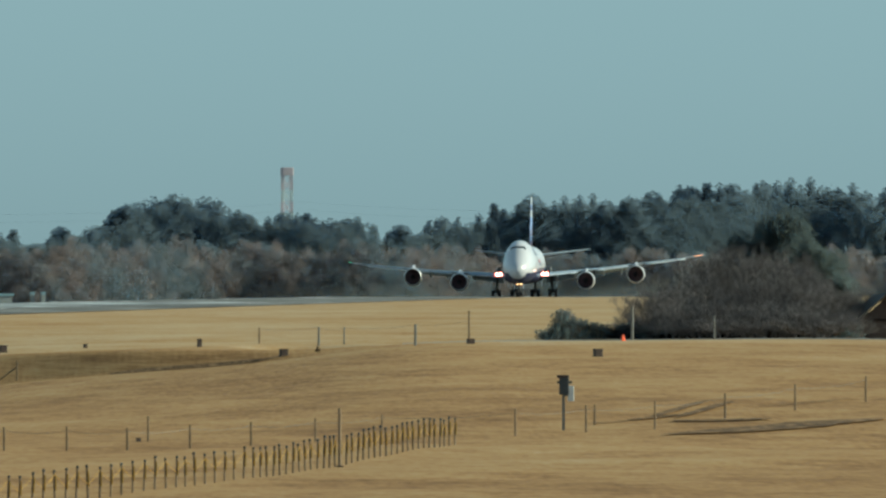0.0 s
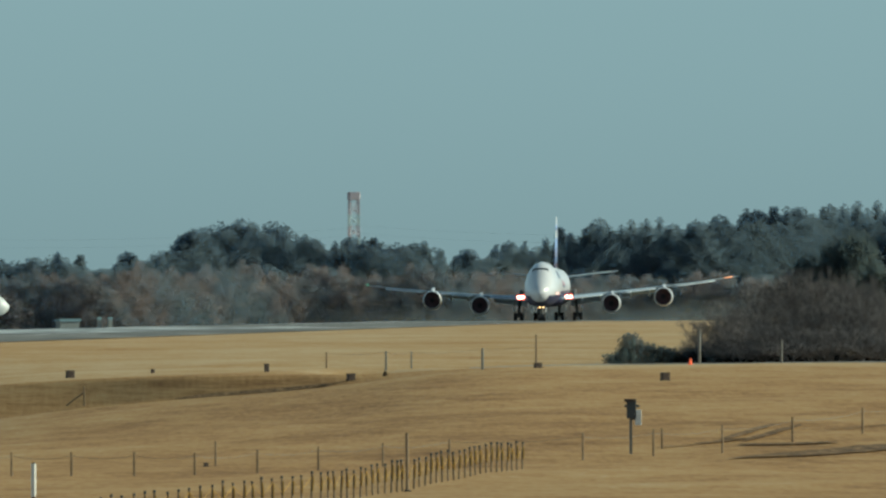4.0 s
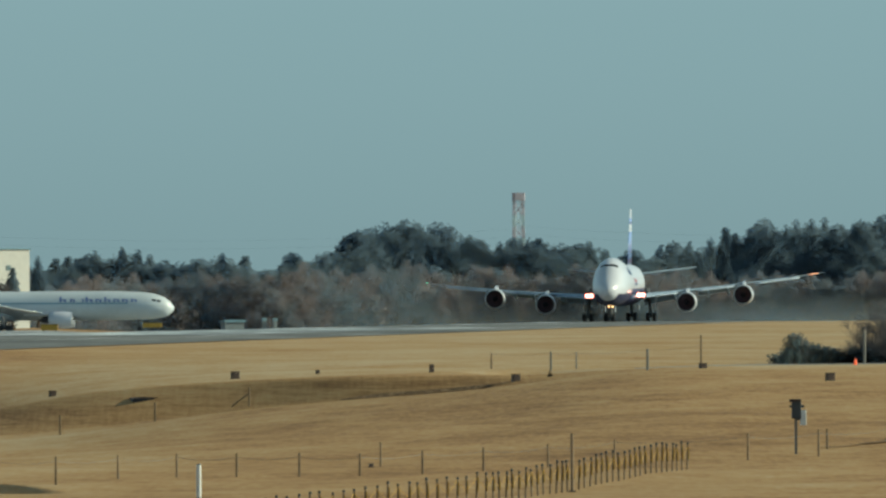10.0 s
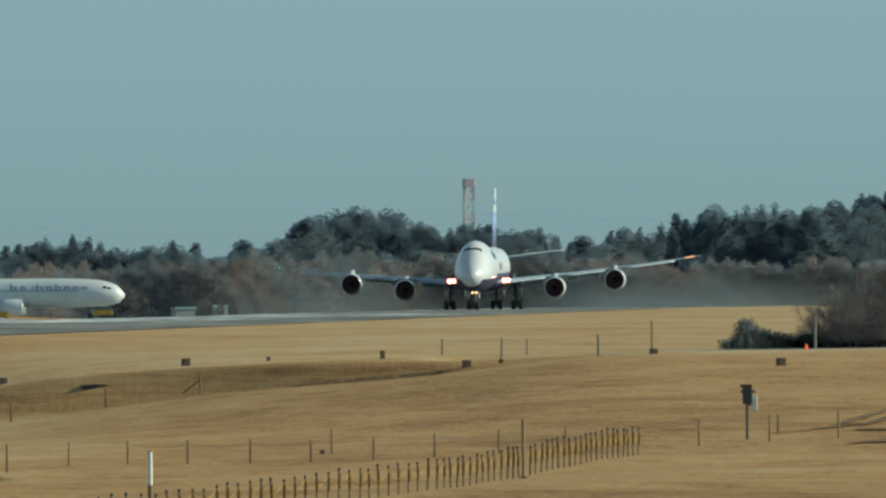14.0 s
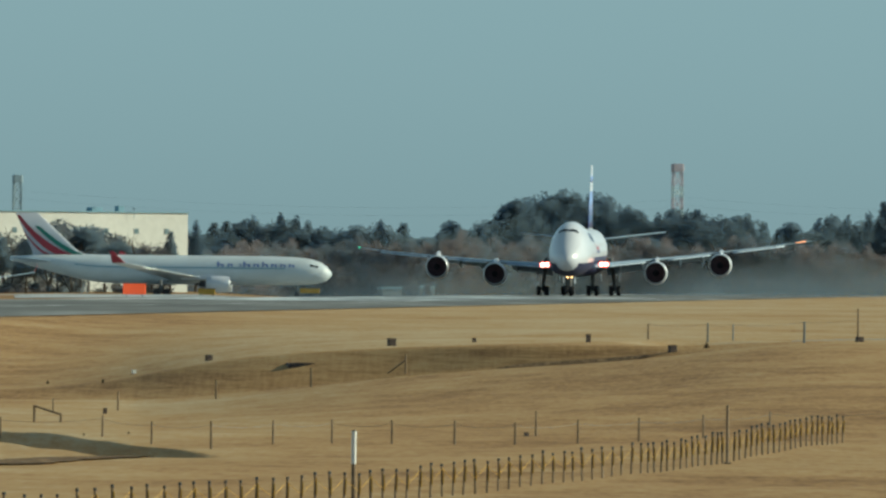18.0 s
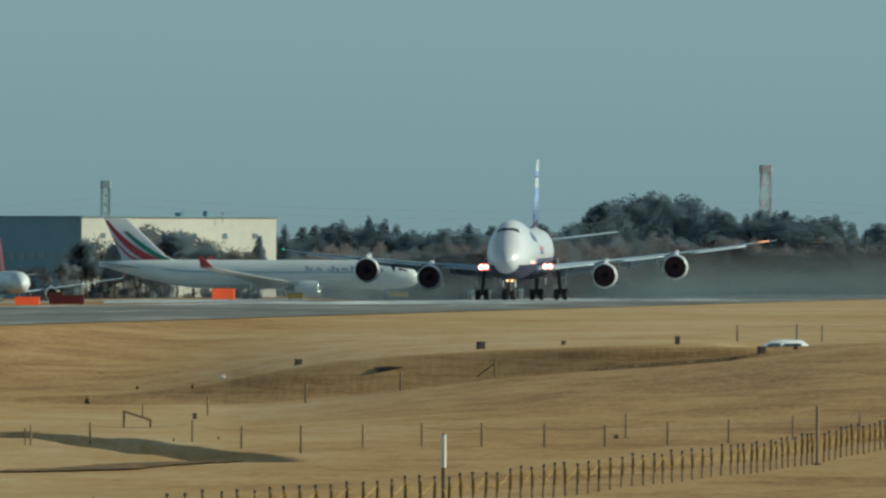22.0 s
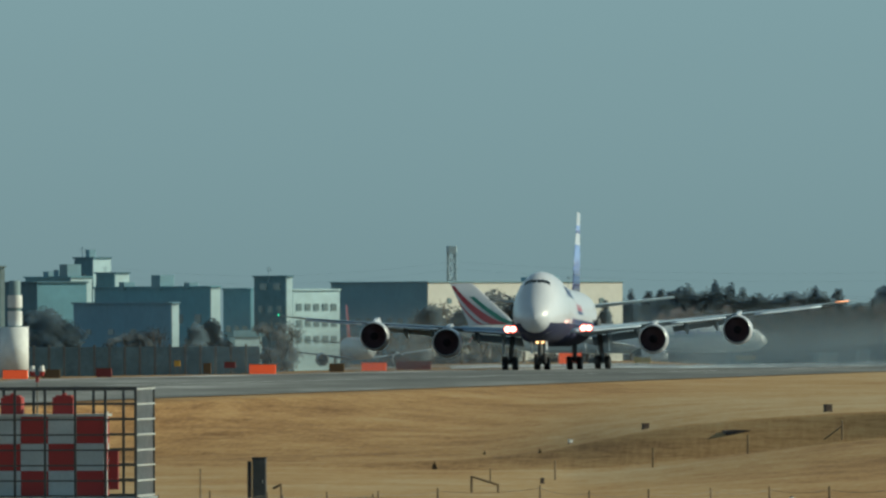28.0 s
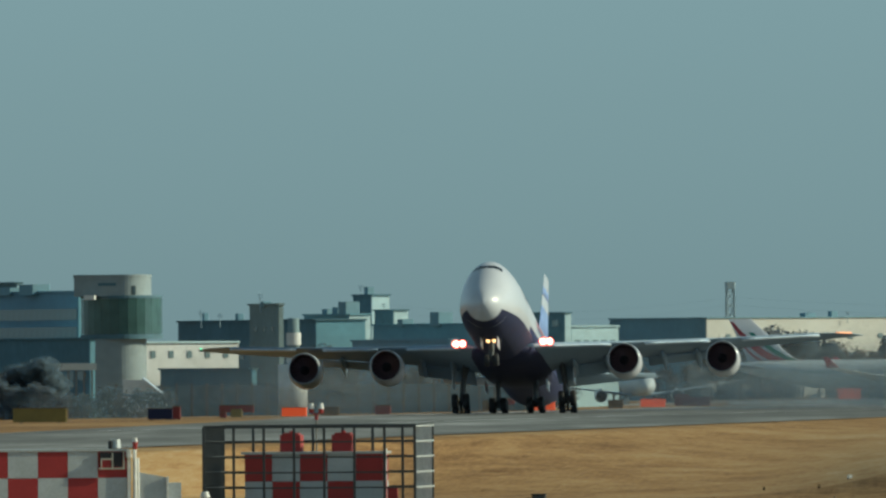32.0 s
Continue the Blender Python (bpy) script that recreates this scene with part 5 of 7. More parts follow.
def crown_mesh(rnd, kind, n):
    """Leaves of a tree of unit height: many small tilted clumps with an uneven outline."""
    verts, faces, norms = [], [], []
    blobs = []
    if kind == "conifer":
        for i in range(16):
            z = 0.16 + 0.82 * (i + 0.5) / 16
            blobs.append((0, 0, z, 0.17 * (1.02 - z) ** 0.85 * rnd.uniform(0.8, 1.25) + 0.015, 0.05))
    elif kind == "cedar":
        for i in range(11):
            z = 0.25 + 0.72 * (i + 0.5) / 11
            blobs.append((rnd.uniform(-0.02, 0.02), rnd.uniform(-0.02, 0.02), z, 0.17 * math.sin(min(1.0, (1.06 - z) * 1.7) * 1.5) + 0.02, 0.07))
    else:
        for i in range(15 if kind == "broad" else 24):
            a, q = rnd.uniform(0, 6.28), rnd.uniform(0.0, 0.3)
            z = rnd.uniform(0.3, 0.86) if kind == "broad" else 0.8 * rnd.random() ** 1.5
            if kind != "broad":
                q *= 1.5
            blobs.append((q * math.cos(a) * (1.15 - 0.5 * z), q * math.sin(a) * (1.15 - 0.5 * z), z, rnd.uniform(0.10, 0.17), rnd.uniform(0.09, 0.14)))
    lean, widest = Vector((0.6, -0.3, 0.5)), max(b[3] for b in blobs)
    # soft clumps with a bumpy skin
    for bx, by, bz, br, bh in blobs:
        k = len(verts)
        c0 = Vector((bx, by, bz))
        ph = rnd.uniform(0, 20)
        for v in BALL[0]:
            f = 0.58 + 0.3 * noise.noise(v * 1.7 + Vector((ph, 0, 0))) + 0.2 * noise.noise(v * 4.1 + Vector((0, ph, 0)))
            q = Vector((v.x * br, v.y * br, v.z * bh)) * f
            verts.append(c0 + q)
            norms.append((v * 0.55 + lean).normalized())
        faces.extend(tuple(k + i for i in f) for f in BALL[1])
    # sprays of leaves standing out of them
    for i in range(n * 4):
        bx, by, bz, br, bh = blobs[i % len(blobs)]
        if rnd.random() > (br / widest) ** 1.3:
            continue
        a, e = rnd.uniform(0, 6.28), rnd.uniform(-1, 1)
        q = math.sqrt(1 - e * e) * rnd.uniform(0.7, 1.15)
        x, y, z = bx + br * q * math.cos(a), by + br * q * math.sin(a), bz + bh * e * rnd.uniform(0.75, 1.25)
        s = rnd.uniform(0.008, 0.026)
        t, u = rnd.uniform(0, 6.28), rnd.uniform(-0.9, 0.9)
        ax = Vector((math.cos(t), math.sin(t), u)).normalized()
        bx2 = ax.cross(Vector((rnd.uniform(-1, 1), rnd.uniform(-1, 1), rnd.uniform(-1, 1)))).normalized()
        k = len(verts)
        c = Vector((x, y, z))
        nn = ((c - Vector((bx, by, bz))).normalized() * 0.22 + lean).normalized()
        norms.extend([nn] * 4)
        verts += [c + ax * s, c + bx2 * s * 0.8, c - ax * s * rnd.uniform(0.6, 1.2), c - bx2 * s * 0.8]
        faces.append((k, k + 1, k + 2, k + 3))
    me = bpy.data.meshes.new("crown")
    me.from_pydata([tuple(v) for v in verts], [], faces)
    me.polygons.foreach_set("use_smooth", np.ones(len(faces), bool))
    me.normals_split_custom_set_from_vertices([tuple(v) for v in norms])
    return me


def trunk_mesh(rnd, kind):
    bm = B()
    top = 0.9 if kind != "broad" else 0.55
    p = Vector((0, 0, 0))
    r = 0.02
    pts = [(p, r)]
    for i in range(4):
        p = p + Vector((rnd.uniform(-0.012, 0.012), rnd.uniform(-0.012, 0.012), top / 4))
        r *= 0.74
        pts.append((p, r))
    for (a, r0), (b, r1) in zip(pts, pts[1:]):
        cyl(bm, a, b, r0, r1, n=6, caps=False)
    for i in range(8):
        z = rnd.uniform(0.25, top)
        t = rnd.uniform(0, 6.28)
        q = rnd.uniform(0.1, 0.26) * (1.1 - z * (1 if kind != "broad" else 0.2))
        cyl(bm, (0, 0, z), (q * math.cos(t), q * math.sin(t), z + q * 0.6), 0.008, 0.002, n=4, caps=False)
    return finish(bm)


def bare_mesh(rnd, reachy=1.0, levels=5, fork=3, n0=5, thick=0.018):
    """A leafless tree of unit height: forking tapered limbs down to twigs."""
    verts, faces = [], []

    def limb(p, w, l, r, depth):
        q = p + w * l
        side = w.cross(Vector((rnd.uniform(-1, 1), rnd.uniform(-1, 1), rnd.uniform(-1, 1)))).normalized()
        other = w.cross(side).normalized()
        k = len(verts)
        for c, rr in ((p, r), (q, r * 0.62)):
            for j in range(3):
                a = 2.094 * j
                verts.append(tuple(c + side * (rr * math.cos(a)) + other * (rr * math.sin(a))))
        for j in range(3):
            faces.append((k + j, k + (j + 1) % 3, k + 3 + (j + 1) % 3, k + 3 + j))
        if depth == 0:
            return
        for _ in range(fork if depth > 1 else fork + 1):
            v = (w + Vector((rnd.gauss(0, 0.42), rnd.gauss(0, 0.42), rnd.gauss(0.1, 0.3))) * reachy).normalized()
            limb(p + w * l * rnd.uniform(0.55, 1.0), v, l * rnd.uniform(0.62, 0.85), r * 0.6, depth - 1)

    for i in range(n0):
        a = 6.28 * i / n0 + rnd.uniform(-0.4, 0.4)
        lean = rnd.uniform(0.15, 0.75) * reachy
        limb(Vector((0.05 * math.cos(a), 0.05 * math.sin(a), -0.01)), Vector((lean * math.cos(a), lean * math.sin(a), 1)).normalized(), rnd.uniform(0.2, 0.28), thick, levels)
    top = max(v[2] for v in verts)
    me = bpy.data.meshes.new("limbs")
    me.from_pydata([(x / top, y / top, z / top) for x, y, z in verts], [], faces)
    return me


_r = random.Random(5)
TREES = {}
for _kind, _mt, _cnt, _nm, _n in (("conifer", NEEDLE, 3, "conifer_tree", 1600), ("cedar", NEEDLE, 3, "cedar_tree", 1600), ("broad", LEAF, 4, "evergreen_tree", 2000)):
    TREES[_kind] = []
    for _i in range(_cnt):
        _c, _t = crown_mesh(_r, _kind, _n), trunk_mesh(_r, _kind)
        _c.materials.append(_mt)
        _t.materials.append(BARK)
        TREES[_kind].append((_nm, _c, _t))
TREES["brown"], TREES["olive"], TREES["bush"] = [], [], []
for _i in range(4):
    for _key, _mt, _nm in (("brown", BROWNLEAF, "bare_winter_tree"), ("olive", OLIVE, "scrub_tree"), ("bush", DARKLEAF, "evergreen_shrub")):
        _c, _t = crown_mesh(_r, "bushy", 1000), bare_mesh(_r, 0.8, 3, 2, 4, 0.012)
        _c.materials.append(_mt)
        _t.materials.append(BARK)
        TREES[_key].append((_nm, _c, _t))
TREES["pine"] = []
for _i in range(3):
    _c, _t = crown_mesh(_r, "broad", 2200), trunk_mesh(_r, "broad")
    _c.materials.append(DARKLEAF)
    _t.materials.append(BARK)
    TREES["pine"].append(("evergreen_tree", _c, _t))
LOOKS = {"conifer": "dark green conifer in the far wood", "cedar": "slim dark cedar in the far wood", "broad": "round dark evergreen tree in the far wood",
         "brown": "brown winter tree at the edge of the wood", "olive": "olive-brown scrub tree along the airfield"}


def tree(kind, u, d, v_top, wide=1.0, drop=0.0):
    nm, c, t = _r.choice(TREES[kind])
    p = spot(u, d)
    g = gz(p.x, p.y) - drop
    h = high(v_top, d) - g
    if h < 1.0:
        return
    ob = thing(nm, pose(p.x, p.y, g, 0, 0, _r.uniform(0, 360)), LOOKS[kind], "tree", "far woods")
    k = h * wide
    sc = Matrix.Diagonal((k, k, h, 1))
    part("trunk", t, None, ob, at=sc)
    part("crown", c, None, ob, at=sc)


def skyline(u):
    """v of the wood's outline."""
    return float(np.interp(u, [-1250, -880, -840, -757, -700, -640, -570, -520, -450, -400, -350, -305, -255, -176, -135, -92, -40, 20, 90, 143, 175, 330, 363, 435, 520, 620, 720, 810, 895, 980, 1060, 1400],
                           [150, 128, 115, 104, 98, 106, 118, 106, 122, 114, 115, 82, 60, 47, 64, 62, 96, 80, 92, 88, 110, 92, 72, 54, 56, 50, 36, 40, 26, 38, 48, 60]))


u = -890.0
while u < 1400:
    s = skyline(u)
    hill = -330 < u < -40
    kind = "broad" if hill or u < -860 else _r.choice(("conifer", "cedar", "broad", "broad", "conifer") if u < 330 else ("conifer", "conifer", "cedar", "broad"))
    tree(kind, u, _r.uniform(4480, 4640), s + _r.uniform(-12, 5), {"conifer": 1.35, "cedar": 1.35, "broad": 1.0}[kind] * (1.25 if s > 100 else 0.95))
    u += _r.uniform(16, 30) if s < 100 else _r.uniform(20, 34)
for tu, tv, tk in ((-300, 72, "cedar"), (-282, 66, "cedar"), (440, 50, "conifer"), (895, 20, "conifer"), (-757, 104, "cedar"), (-700, 94, "conifer"), (-524, 104, "conifer"), (520, 48, "conifer"), (722, 34, "conifer")):
    tree(tk, tu, 4470, tv, 1.25)
# second row inside the wood
u = -900.0
while u < 1400:
    s = skyline(u)
    tree(_r.choice(("broad", "conifer", "broad")), u, _r.uniform(4470, 4500), max(s + _r.uniform(22, 44), 60) if s < 100 else s + _r.uniform(6, 26), 1.15)
    u += _r.uniform(24, 40)
# brown and olive belt in front
u = -1010.0
while u < 1400:
    belt = float(np.interp(u, [-1000, -800, -500, -300, -100, 0, 200, 330, 600, 1400], [150, 146, 138, 128, 132, 140, 128, 140, 142, 136]))
    for dd, dv in ((4375, 0), (4345, 16), (4325, 30)):
        kind = _r.choice(("brown", "brown", "olive", "broad") if u < 150 else ("olive", "broad", "brown", "conifer"))
        tree(kind, u + _r.uniform(-14, 14), dd + _r.uniform(-20, 20), belt + dv + _r.uniform(-10, 12), 1.5)
    u += _r.uniform(22, 34)
# trees before the hangar and among the airport buildings
for tu, tv, tk, td in ((-1075, 104, "broad", 4000), (-1040, 112, "broad", 3990), (-1010, 118, "broad", 4000), (-985, 132, "broad", 3980), (-895, 125, "conifer", 3980), (-850, 106, "conifer", 4200), (-1120, 126, "brown", 3970), (-1180, 120, "olive", 3980),
                       (-1200, 128, "broad", 3960), (-1150, 140, "broad", 3950), (-940, 138, "brown", 3960), (-960, 128, "brown", 4010), (-1240, 160, "olive", 3800), (-1290, 172, "olive", 3750), (-1100, 150, "olive", 3940), (-1060, 150, "olive", 3930),
                       (-1470, 150, "olive", 3000), (-1590, 152, "broad", 2900), (-1620, 160, "broad", 2880), (-1880, 130, "broad", 2700), (-1900, 138, "broad", 2690), (-1860, 150, "broad", 2700), (-1700, 165, "olive", 2800),
                       (-1740, 172, "olive", 2800), (-2380, 148, "broad", 2480), (-2425, 160, "broad", 2480), (-1425, 186, "olive", 3650), (-1380, 182, "olive", 3650)):
    tree(tk, tu, td, tv, 1.25)


def undergrowth(name, u0, u1, step, depth, top, mats, label, seed, lean, size=(0.22, 0.55), gap=0.3, upright=1.0, slope=8.0, rough=5.0):
    """The leafy mass between the trunks: small tilted sprays over a bumpy front, from the ground to the line top(u)."""
    r = np.random.RandomState(seed)
    cols = np.arange(u0, u1, step)
    tops = np.array([top(u) for u in cols]) + r.uniform(-5, 5, len(cols)) + rough * (0.7 * np.sin(cols * 0.21 + seed) + 0.8 * np.sin(cols * 0.083 + 2 * np.sin(cols * 0.02)) + np.sin(cols * 0.037))
    ds = depth + 4 * np.sin(cols * 0.011 + seed)
    X, Y = ds * np.sin(cols / F), ds * np.cos(cols / F)
    gs = ground_z(X, Y)
    hs = np.maximum(EYE - (tops - HORIZON) * ds / F - gs, 0.6)
    ns = np.maximum((hs / gap).astype(int), 2)
    i = np.repeat(np.arange(len(cols)), ns)
    n = len(i)
    k = r.rand(n)
    cu, cz = cols[i], hs[i] * k
    # round crowns swelling out of the front
    ripe = depth / 4450.0
    a0, b0 = cu * 0.115 * ripe + 0.9 * np.sin(cz * 0.5 / ripe), cz * 0.95 / ripe + 1.3 * np.sin(cu * 0.05 * ripe)
    swell = (np.sin(a0) * np.sin(b0) + 0.6 * np.sin(a0 * 0.47 + 2) * np.sin(b0 * 0.55 + 1)) * 0.28 * ripe
    P = np.stack([X[i] + r.uniform(-0.5, 0.5, n), Y[i] + r.uniform(-0.2, 0.2, n) - swell - slope * (1 - cz / hs.max()), gs[i] + cz], -1)
    unit = lambda v: v / np.linalg.norm(v, axis=1)[:, None]
    a = unit(np.stack([r.uniform(-1, 1, n), r.uniform(-0.5, 0.5, n), r.uniform(-1, 1, n) * upright], -1))
    b = unit(np.cross(a, np.stack([r.uniform(-0.5, 0.5, n), -np.ones(n), r.uniform(-0.5, 0.5, n)], -1)))
    s = r.uniform(size[0], size[1], n)[:, None]
    w = s * 0.8 / upright
    co = np.stack([P + a * s, P + b * w, P - a * s, P - b * w], 1)
    nn = unit(np.array(lean) + np.stack([r.uniform(-0.2, 0.2, n), r.uniform(-0.2, 0.1, n), r.uniform(-0.1, 0.2, n)], -1))
    # kinds stand in clumps, the first of them mostly on top
    pick = 0.8 * np.sin(cu * 0.05 + seed + 0.25 * cz) + 0.8 * np.sin(cu * 0.017 + 2 * seed) + 0.6 * np.sin(cu * 0.13 - 0.5 * cz) + 0.9 * r.randn(n) + 1.0 * swell / ripe + 1.2 * (0.5 - k)
    which = np.clip(((pick + 2.4) / 4.8 * len(mats)).astype(int), 0, len(mats) - 1)
    root = thing(name, pose(0, 0, 0), label, "woods", kind="stuff")
    for j, m_ in enumerate(mats):
        sel = np.nonzero(which == j)[0]
        c = co[sel].reshape(-1, 3)
        q = len(sel)
        me = bpy.data.meshes.new(name)
        me.vertices.add(4 * q)
        me.vertices.foreach_set("co", c.ravel())
        me.loops.add(4 * q)
        me.loops.foreach_set("vertex_index", np.arange(4 * q, dtype=np.int32))
        me.polygons.add(q)
        me.polygons.foreach_set("loop_start", np.arange(0, 4 * q, 4, dtype=np.int32))
        me.update(calc_edges=True)
        me.polygons.foreach_set("use_smooth", np.ones(q, bool))
        me.normals_split_custom_set_from_vertices(np.repeat(nn[sel], 4, 0))
        part("leafage", me, m_, root)["kind"] = "stuff"


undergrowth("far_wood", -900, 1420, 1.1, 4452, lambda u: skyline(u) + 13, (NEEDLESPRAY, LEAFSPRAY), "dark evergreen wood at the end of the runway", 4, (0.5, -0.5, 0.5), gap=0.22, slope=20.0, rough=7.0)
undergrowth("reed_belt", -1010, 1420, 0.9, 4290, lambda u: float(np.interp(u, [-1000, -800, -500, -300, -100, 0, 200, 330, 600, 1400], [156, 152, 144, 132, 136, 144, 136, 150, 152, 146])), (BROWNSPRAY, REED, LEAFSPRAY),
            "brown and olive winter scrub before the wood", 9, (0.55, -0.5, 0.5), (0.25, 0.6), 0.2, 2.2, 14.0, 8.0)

undergrowth("hedge_belt", -2700, -2150, 0.7, 2410, lambda u: 210 + 7 * math.sin(u * 0.021) + 4 * math.sin(u * 0.09) + (8 if u > -2262 else 0), (LEAFSPRAY, REED), "dark hedge and scrub below the terminal", 12, (0.65, -0.4, 0.5), (0.1, 0.26), 0.1, 1.0, 3.0)

# ---- things on the meadow ----
FENCE_X = lambda y: float(np.interp(y, [360, 452, 526, 609, 720], [-28.0, -17.7, -9.3, -1.1, 6.7]))


def yellow_fence():
    """Short wooden posts with black caps, joined by two sagging yellow ropes."""
    p = thing("rope_fence", pose(0, 0, 0), "low fence of weathered posts with black caps and sagging yellow rope", "fence")
    r = random.Random(3)
    bm = cyl(B(), (0, 0, -0.3), (0, 0, 0.98), 0.038, 0.035, n=8)
    post = finish(bm)
    post.materials.append(WOODPOST)
    bm = cyl(B(), (0, 0, 0.94), (0, 0, 1.02), 0.045, 0.038, n=8)
    cap = finish(bm)
    cap.materials.append(POSTCAP)
    wind = finish(box(B(), 0.04, -0.035, 0.62, 0.035, 0.035, 0.46))
    wind.materials.append(YELLOWNET)
    y, tops = 395.0, []
    while y < 722:
        x = FENCE_X(y)
        z = gz(x, y)
        k = r.uniform(0.95, 1.08) * (1.0 if y < 640 else 1.08)
        m = pose(x, y, z, r.uniform(-2, 2), r.uniform(-2.5, 2.5), 0) @ Matrix.Scale(k, 4)
        ob = part("post", post, None, p, at=m)
        part("post_cap", cap, None, p, at=m)
        part("rope_winding", wind, None, p, at=m)
        tops.append(Vector((x, y, z)))
        y += 3.15 * r.uniform(0.92, 1.08)
    for i, (a, b) in enumerate(zip(tops, tops[1:])):
        bm = B()
        for h0, h1, sag in ((0.88, 0.5, 0.03),) if i % 2 else ((0.5, 0.86, 0.03),):
            last = None
            for j in range(5):
                t = j / 4
                q = a.lerp(b, t) + Vector((0, 0, h0 + (h1 - h0) * t - sag * 4 * t * (1 - t)))
                if last is not None:
                    cyl(bm, last, q, 0.009, n=4, caps=False)
                last = q
        part("rope", bm, YELLOWNET, p)


yellow_fence()


def stake(u, v, tall, wide=5.0, m_=WOODPOST, label="weathered wooden fence stake in dry grass", group="meadow stakes", lean=0.0, d=None):
    """A stake whose foot stands on the sight line (u, v); tall and wide in sight units."""
    d = d or reach(u, v)
    k = d / F
    ob = solo("fence_stake", cyl(B(), (0, 0, -0.2), (0, 0, tall * k), wide * k * 0.5, wide * k * 0.42, n=8), m_, on(u, d) @ pose(0, 0, 0, 0, lean, 0), label, "post", group)
    return d


def wire(points, r=0.007, label="thin sagging wire between fence stakes"):
    p = thing("fence_wire", pose(0, 0, 0), label, "wire")
    for a, b in zip(points, points[1:]):
        bm = B()
        rings = []
        for j in range(7):
            t = j / 6
            q = a.lerp(b, t) - Vector((0, 0, 0.12 * 4 * t * (1 - t)))
            rings.append([q + Vector((0, r * math.cos(w), r * math.sin(w))) for w in (0.0, 2.09, 4.19)])
        loft(bm, rings)
        part("wire_span", bm, GREYPOST, p)


_tops = []
for u, v, h in ((-1687, 502, 36), (-1596, 501, 42), (-1495, 500, 38), (-1389, 498, 36), (-1298, 497, 36), (-1193, 497, 38), (-1012, 490, 38), (-925, 502, 40), (-820, 510, 50), (-710, 500, 42), (-606, 498, 42), (-500, 498, 42), (-389, 498, 42), (-282, 497, 40), (-171, 494, 42), (-63, 489, 42), (51, 483, 42), (169, 468, 34),
                (405, 472, 48), (530, 466, 48), (652, 461, 50), (776, 444, 47), (900, 427, 46), (1025, 412, 45)):
    d = stake(u, v, h, 4.2)
    p = spot(u, d)
    _tops.append(Vector((p.x, p.y, gz(p.x, p.y) + h * 0.85 * d / F)))
wire(_tops)
for u, v, h, w in ((-245, 481, 44, 4), (-644, 398, 34, 4), (-812, 421, 34, 4), (-985, 443, 34, 4), (545, 453, 36, 4), (-1100, 448, 26, 3), (-1613, 482, 62, 3), (-1469, 484, 17, 7), (-1308, 496, 30, 3)):
    stake(u, v, h, w)
for u, v, h, w, m_ in ((-48, 308, 28, 4, WOODPOST), (57, 312, 34, 4, GREYPOST), (102, 309, 30, 3, GREYPOST), (228, 312, 38, 5, GREYPOST), (323, 305, 55, 4, WOODPOST), (612, 303, 60, 5, GREYPOST), (757, 302, 42, 4, GREYPOST)):
    stake(u, v, h, w, m_, "thin grey fence stake on the brow of the bank")
wire([spot(u, 1160, high(v, 1160)) for u, v in ((-48, 282), (57, 280), (102, 281), (228, 275), (323, 268))])


def lane_kerb():
    """Kerb stones along the lane behind the brow."""
    p = thing("lane_kerb", pose(0, 0, 0), "low pale concrete kerb along the lane on the brow", "kerb")
    us = np.arange(205, 1110, 26.0)
    for a, b in zip(us, us[1:]):
        q0, q1 = spot(a, 1066 + 0.004 * a), spot(b, 1066 + 0.004 * b)
        g0, g1 = gz(q0.x, q0.y), gz(q1.x, q1.y)
        bm = B()
        loft(bm, [[Vector((q.x + e, q.y + w, g + z)) for w, z in ((-0.1, -0.2), (0.1, -0.2), (0.1, 0.07), (-0.06, 0.07), (-0.1, 0.04))] for q, g, e in ((q0, g0, 0.008), (q1, g1, -0.008))])
        part("kerb_stone", bm, CONCRETE, p)


lane_kerb()


def field_box(u, v, w, h, label="small dark brown equipment box on the grass", m_=BOXBROWN, d=None):
    """A small cabinet with a lid and a plinth; its foot stands at (u, v)."""
    d = d or reach(u, v)
    k = d / F
    p = thing("equipment_box", on(u, d, 0, 18), label, "box", "meadow boxes")
    w, h = w * k, h * k
    part("plinth", box(B(), 0, 0, 0.0, w * 1.1, w * 1.1, h * 0.25), BOXBROWN, p)
    part("body", box(B(), 0, 0, h * 0.52, w, w, h * 0.85, w * 0.06), m_, p)
    part("lid", box(B(), 0, 0, h * 0.97, w * 1.08, w * 1.08, h * 0.1, w * 0.06), m_, p)


for u, v, w, h in ((-5, 333, 13, 12), (-154, 314, 7, 14), (551, 332, 14, 14), (-502, 324, 13, 13), (-825, 353, 11, 10), (-1008, 449, 6, 10), (326, 309, 12, 9), (-262, 482, 7, 7), (-504, 324, 9, 10), (-356, 316, 6, 7)):
    field_box(u, v, w, h)
for u, v, w, h in ((-958, 378, 7, 7),):
    field_box(u, v, w, h, "small pale equipment box on the grass", WHITEPOST)


def dark_slab():
    d = reach(-664, 362)
    p = thing("drain_cover", on(-664, d, 0, 8), "dark rusty slab lying over a drain in the bank", "slab")
    bm = B()
    loft(bm, [[Vector((x, y, z)) for y, z in ((-0.9, -0.2), (0.9, -0.1), (0.9, 0.04), (-0.9, 0.02 + 0.05 * q))] for x, q in ((-0.75, 0), (-0.15, 1.4), (0.4, 0.9), (0.8, 0.6))])
    part("slab", bm, BOXBROWN, p)
    part("frame", box(B(), 0, -0.97, -0.12, 1.4, 0.12, 0.2), DARKMETAL, p)


dark_slab()


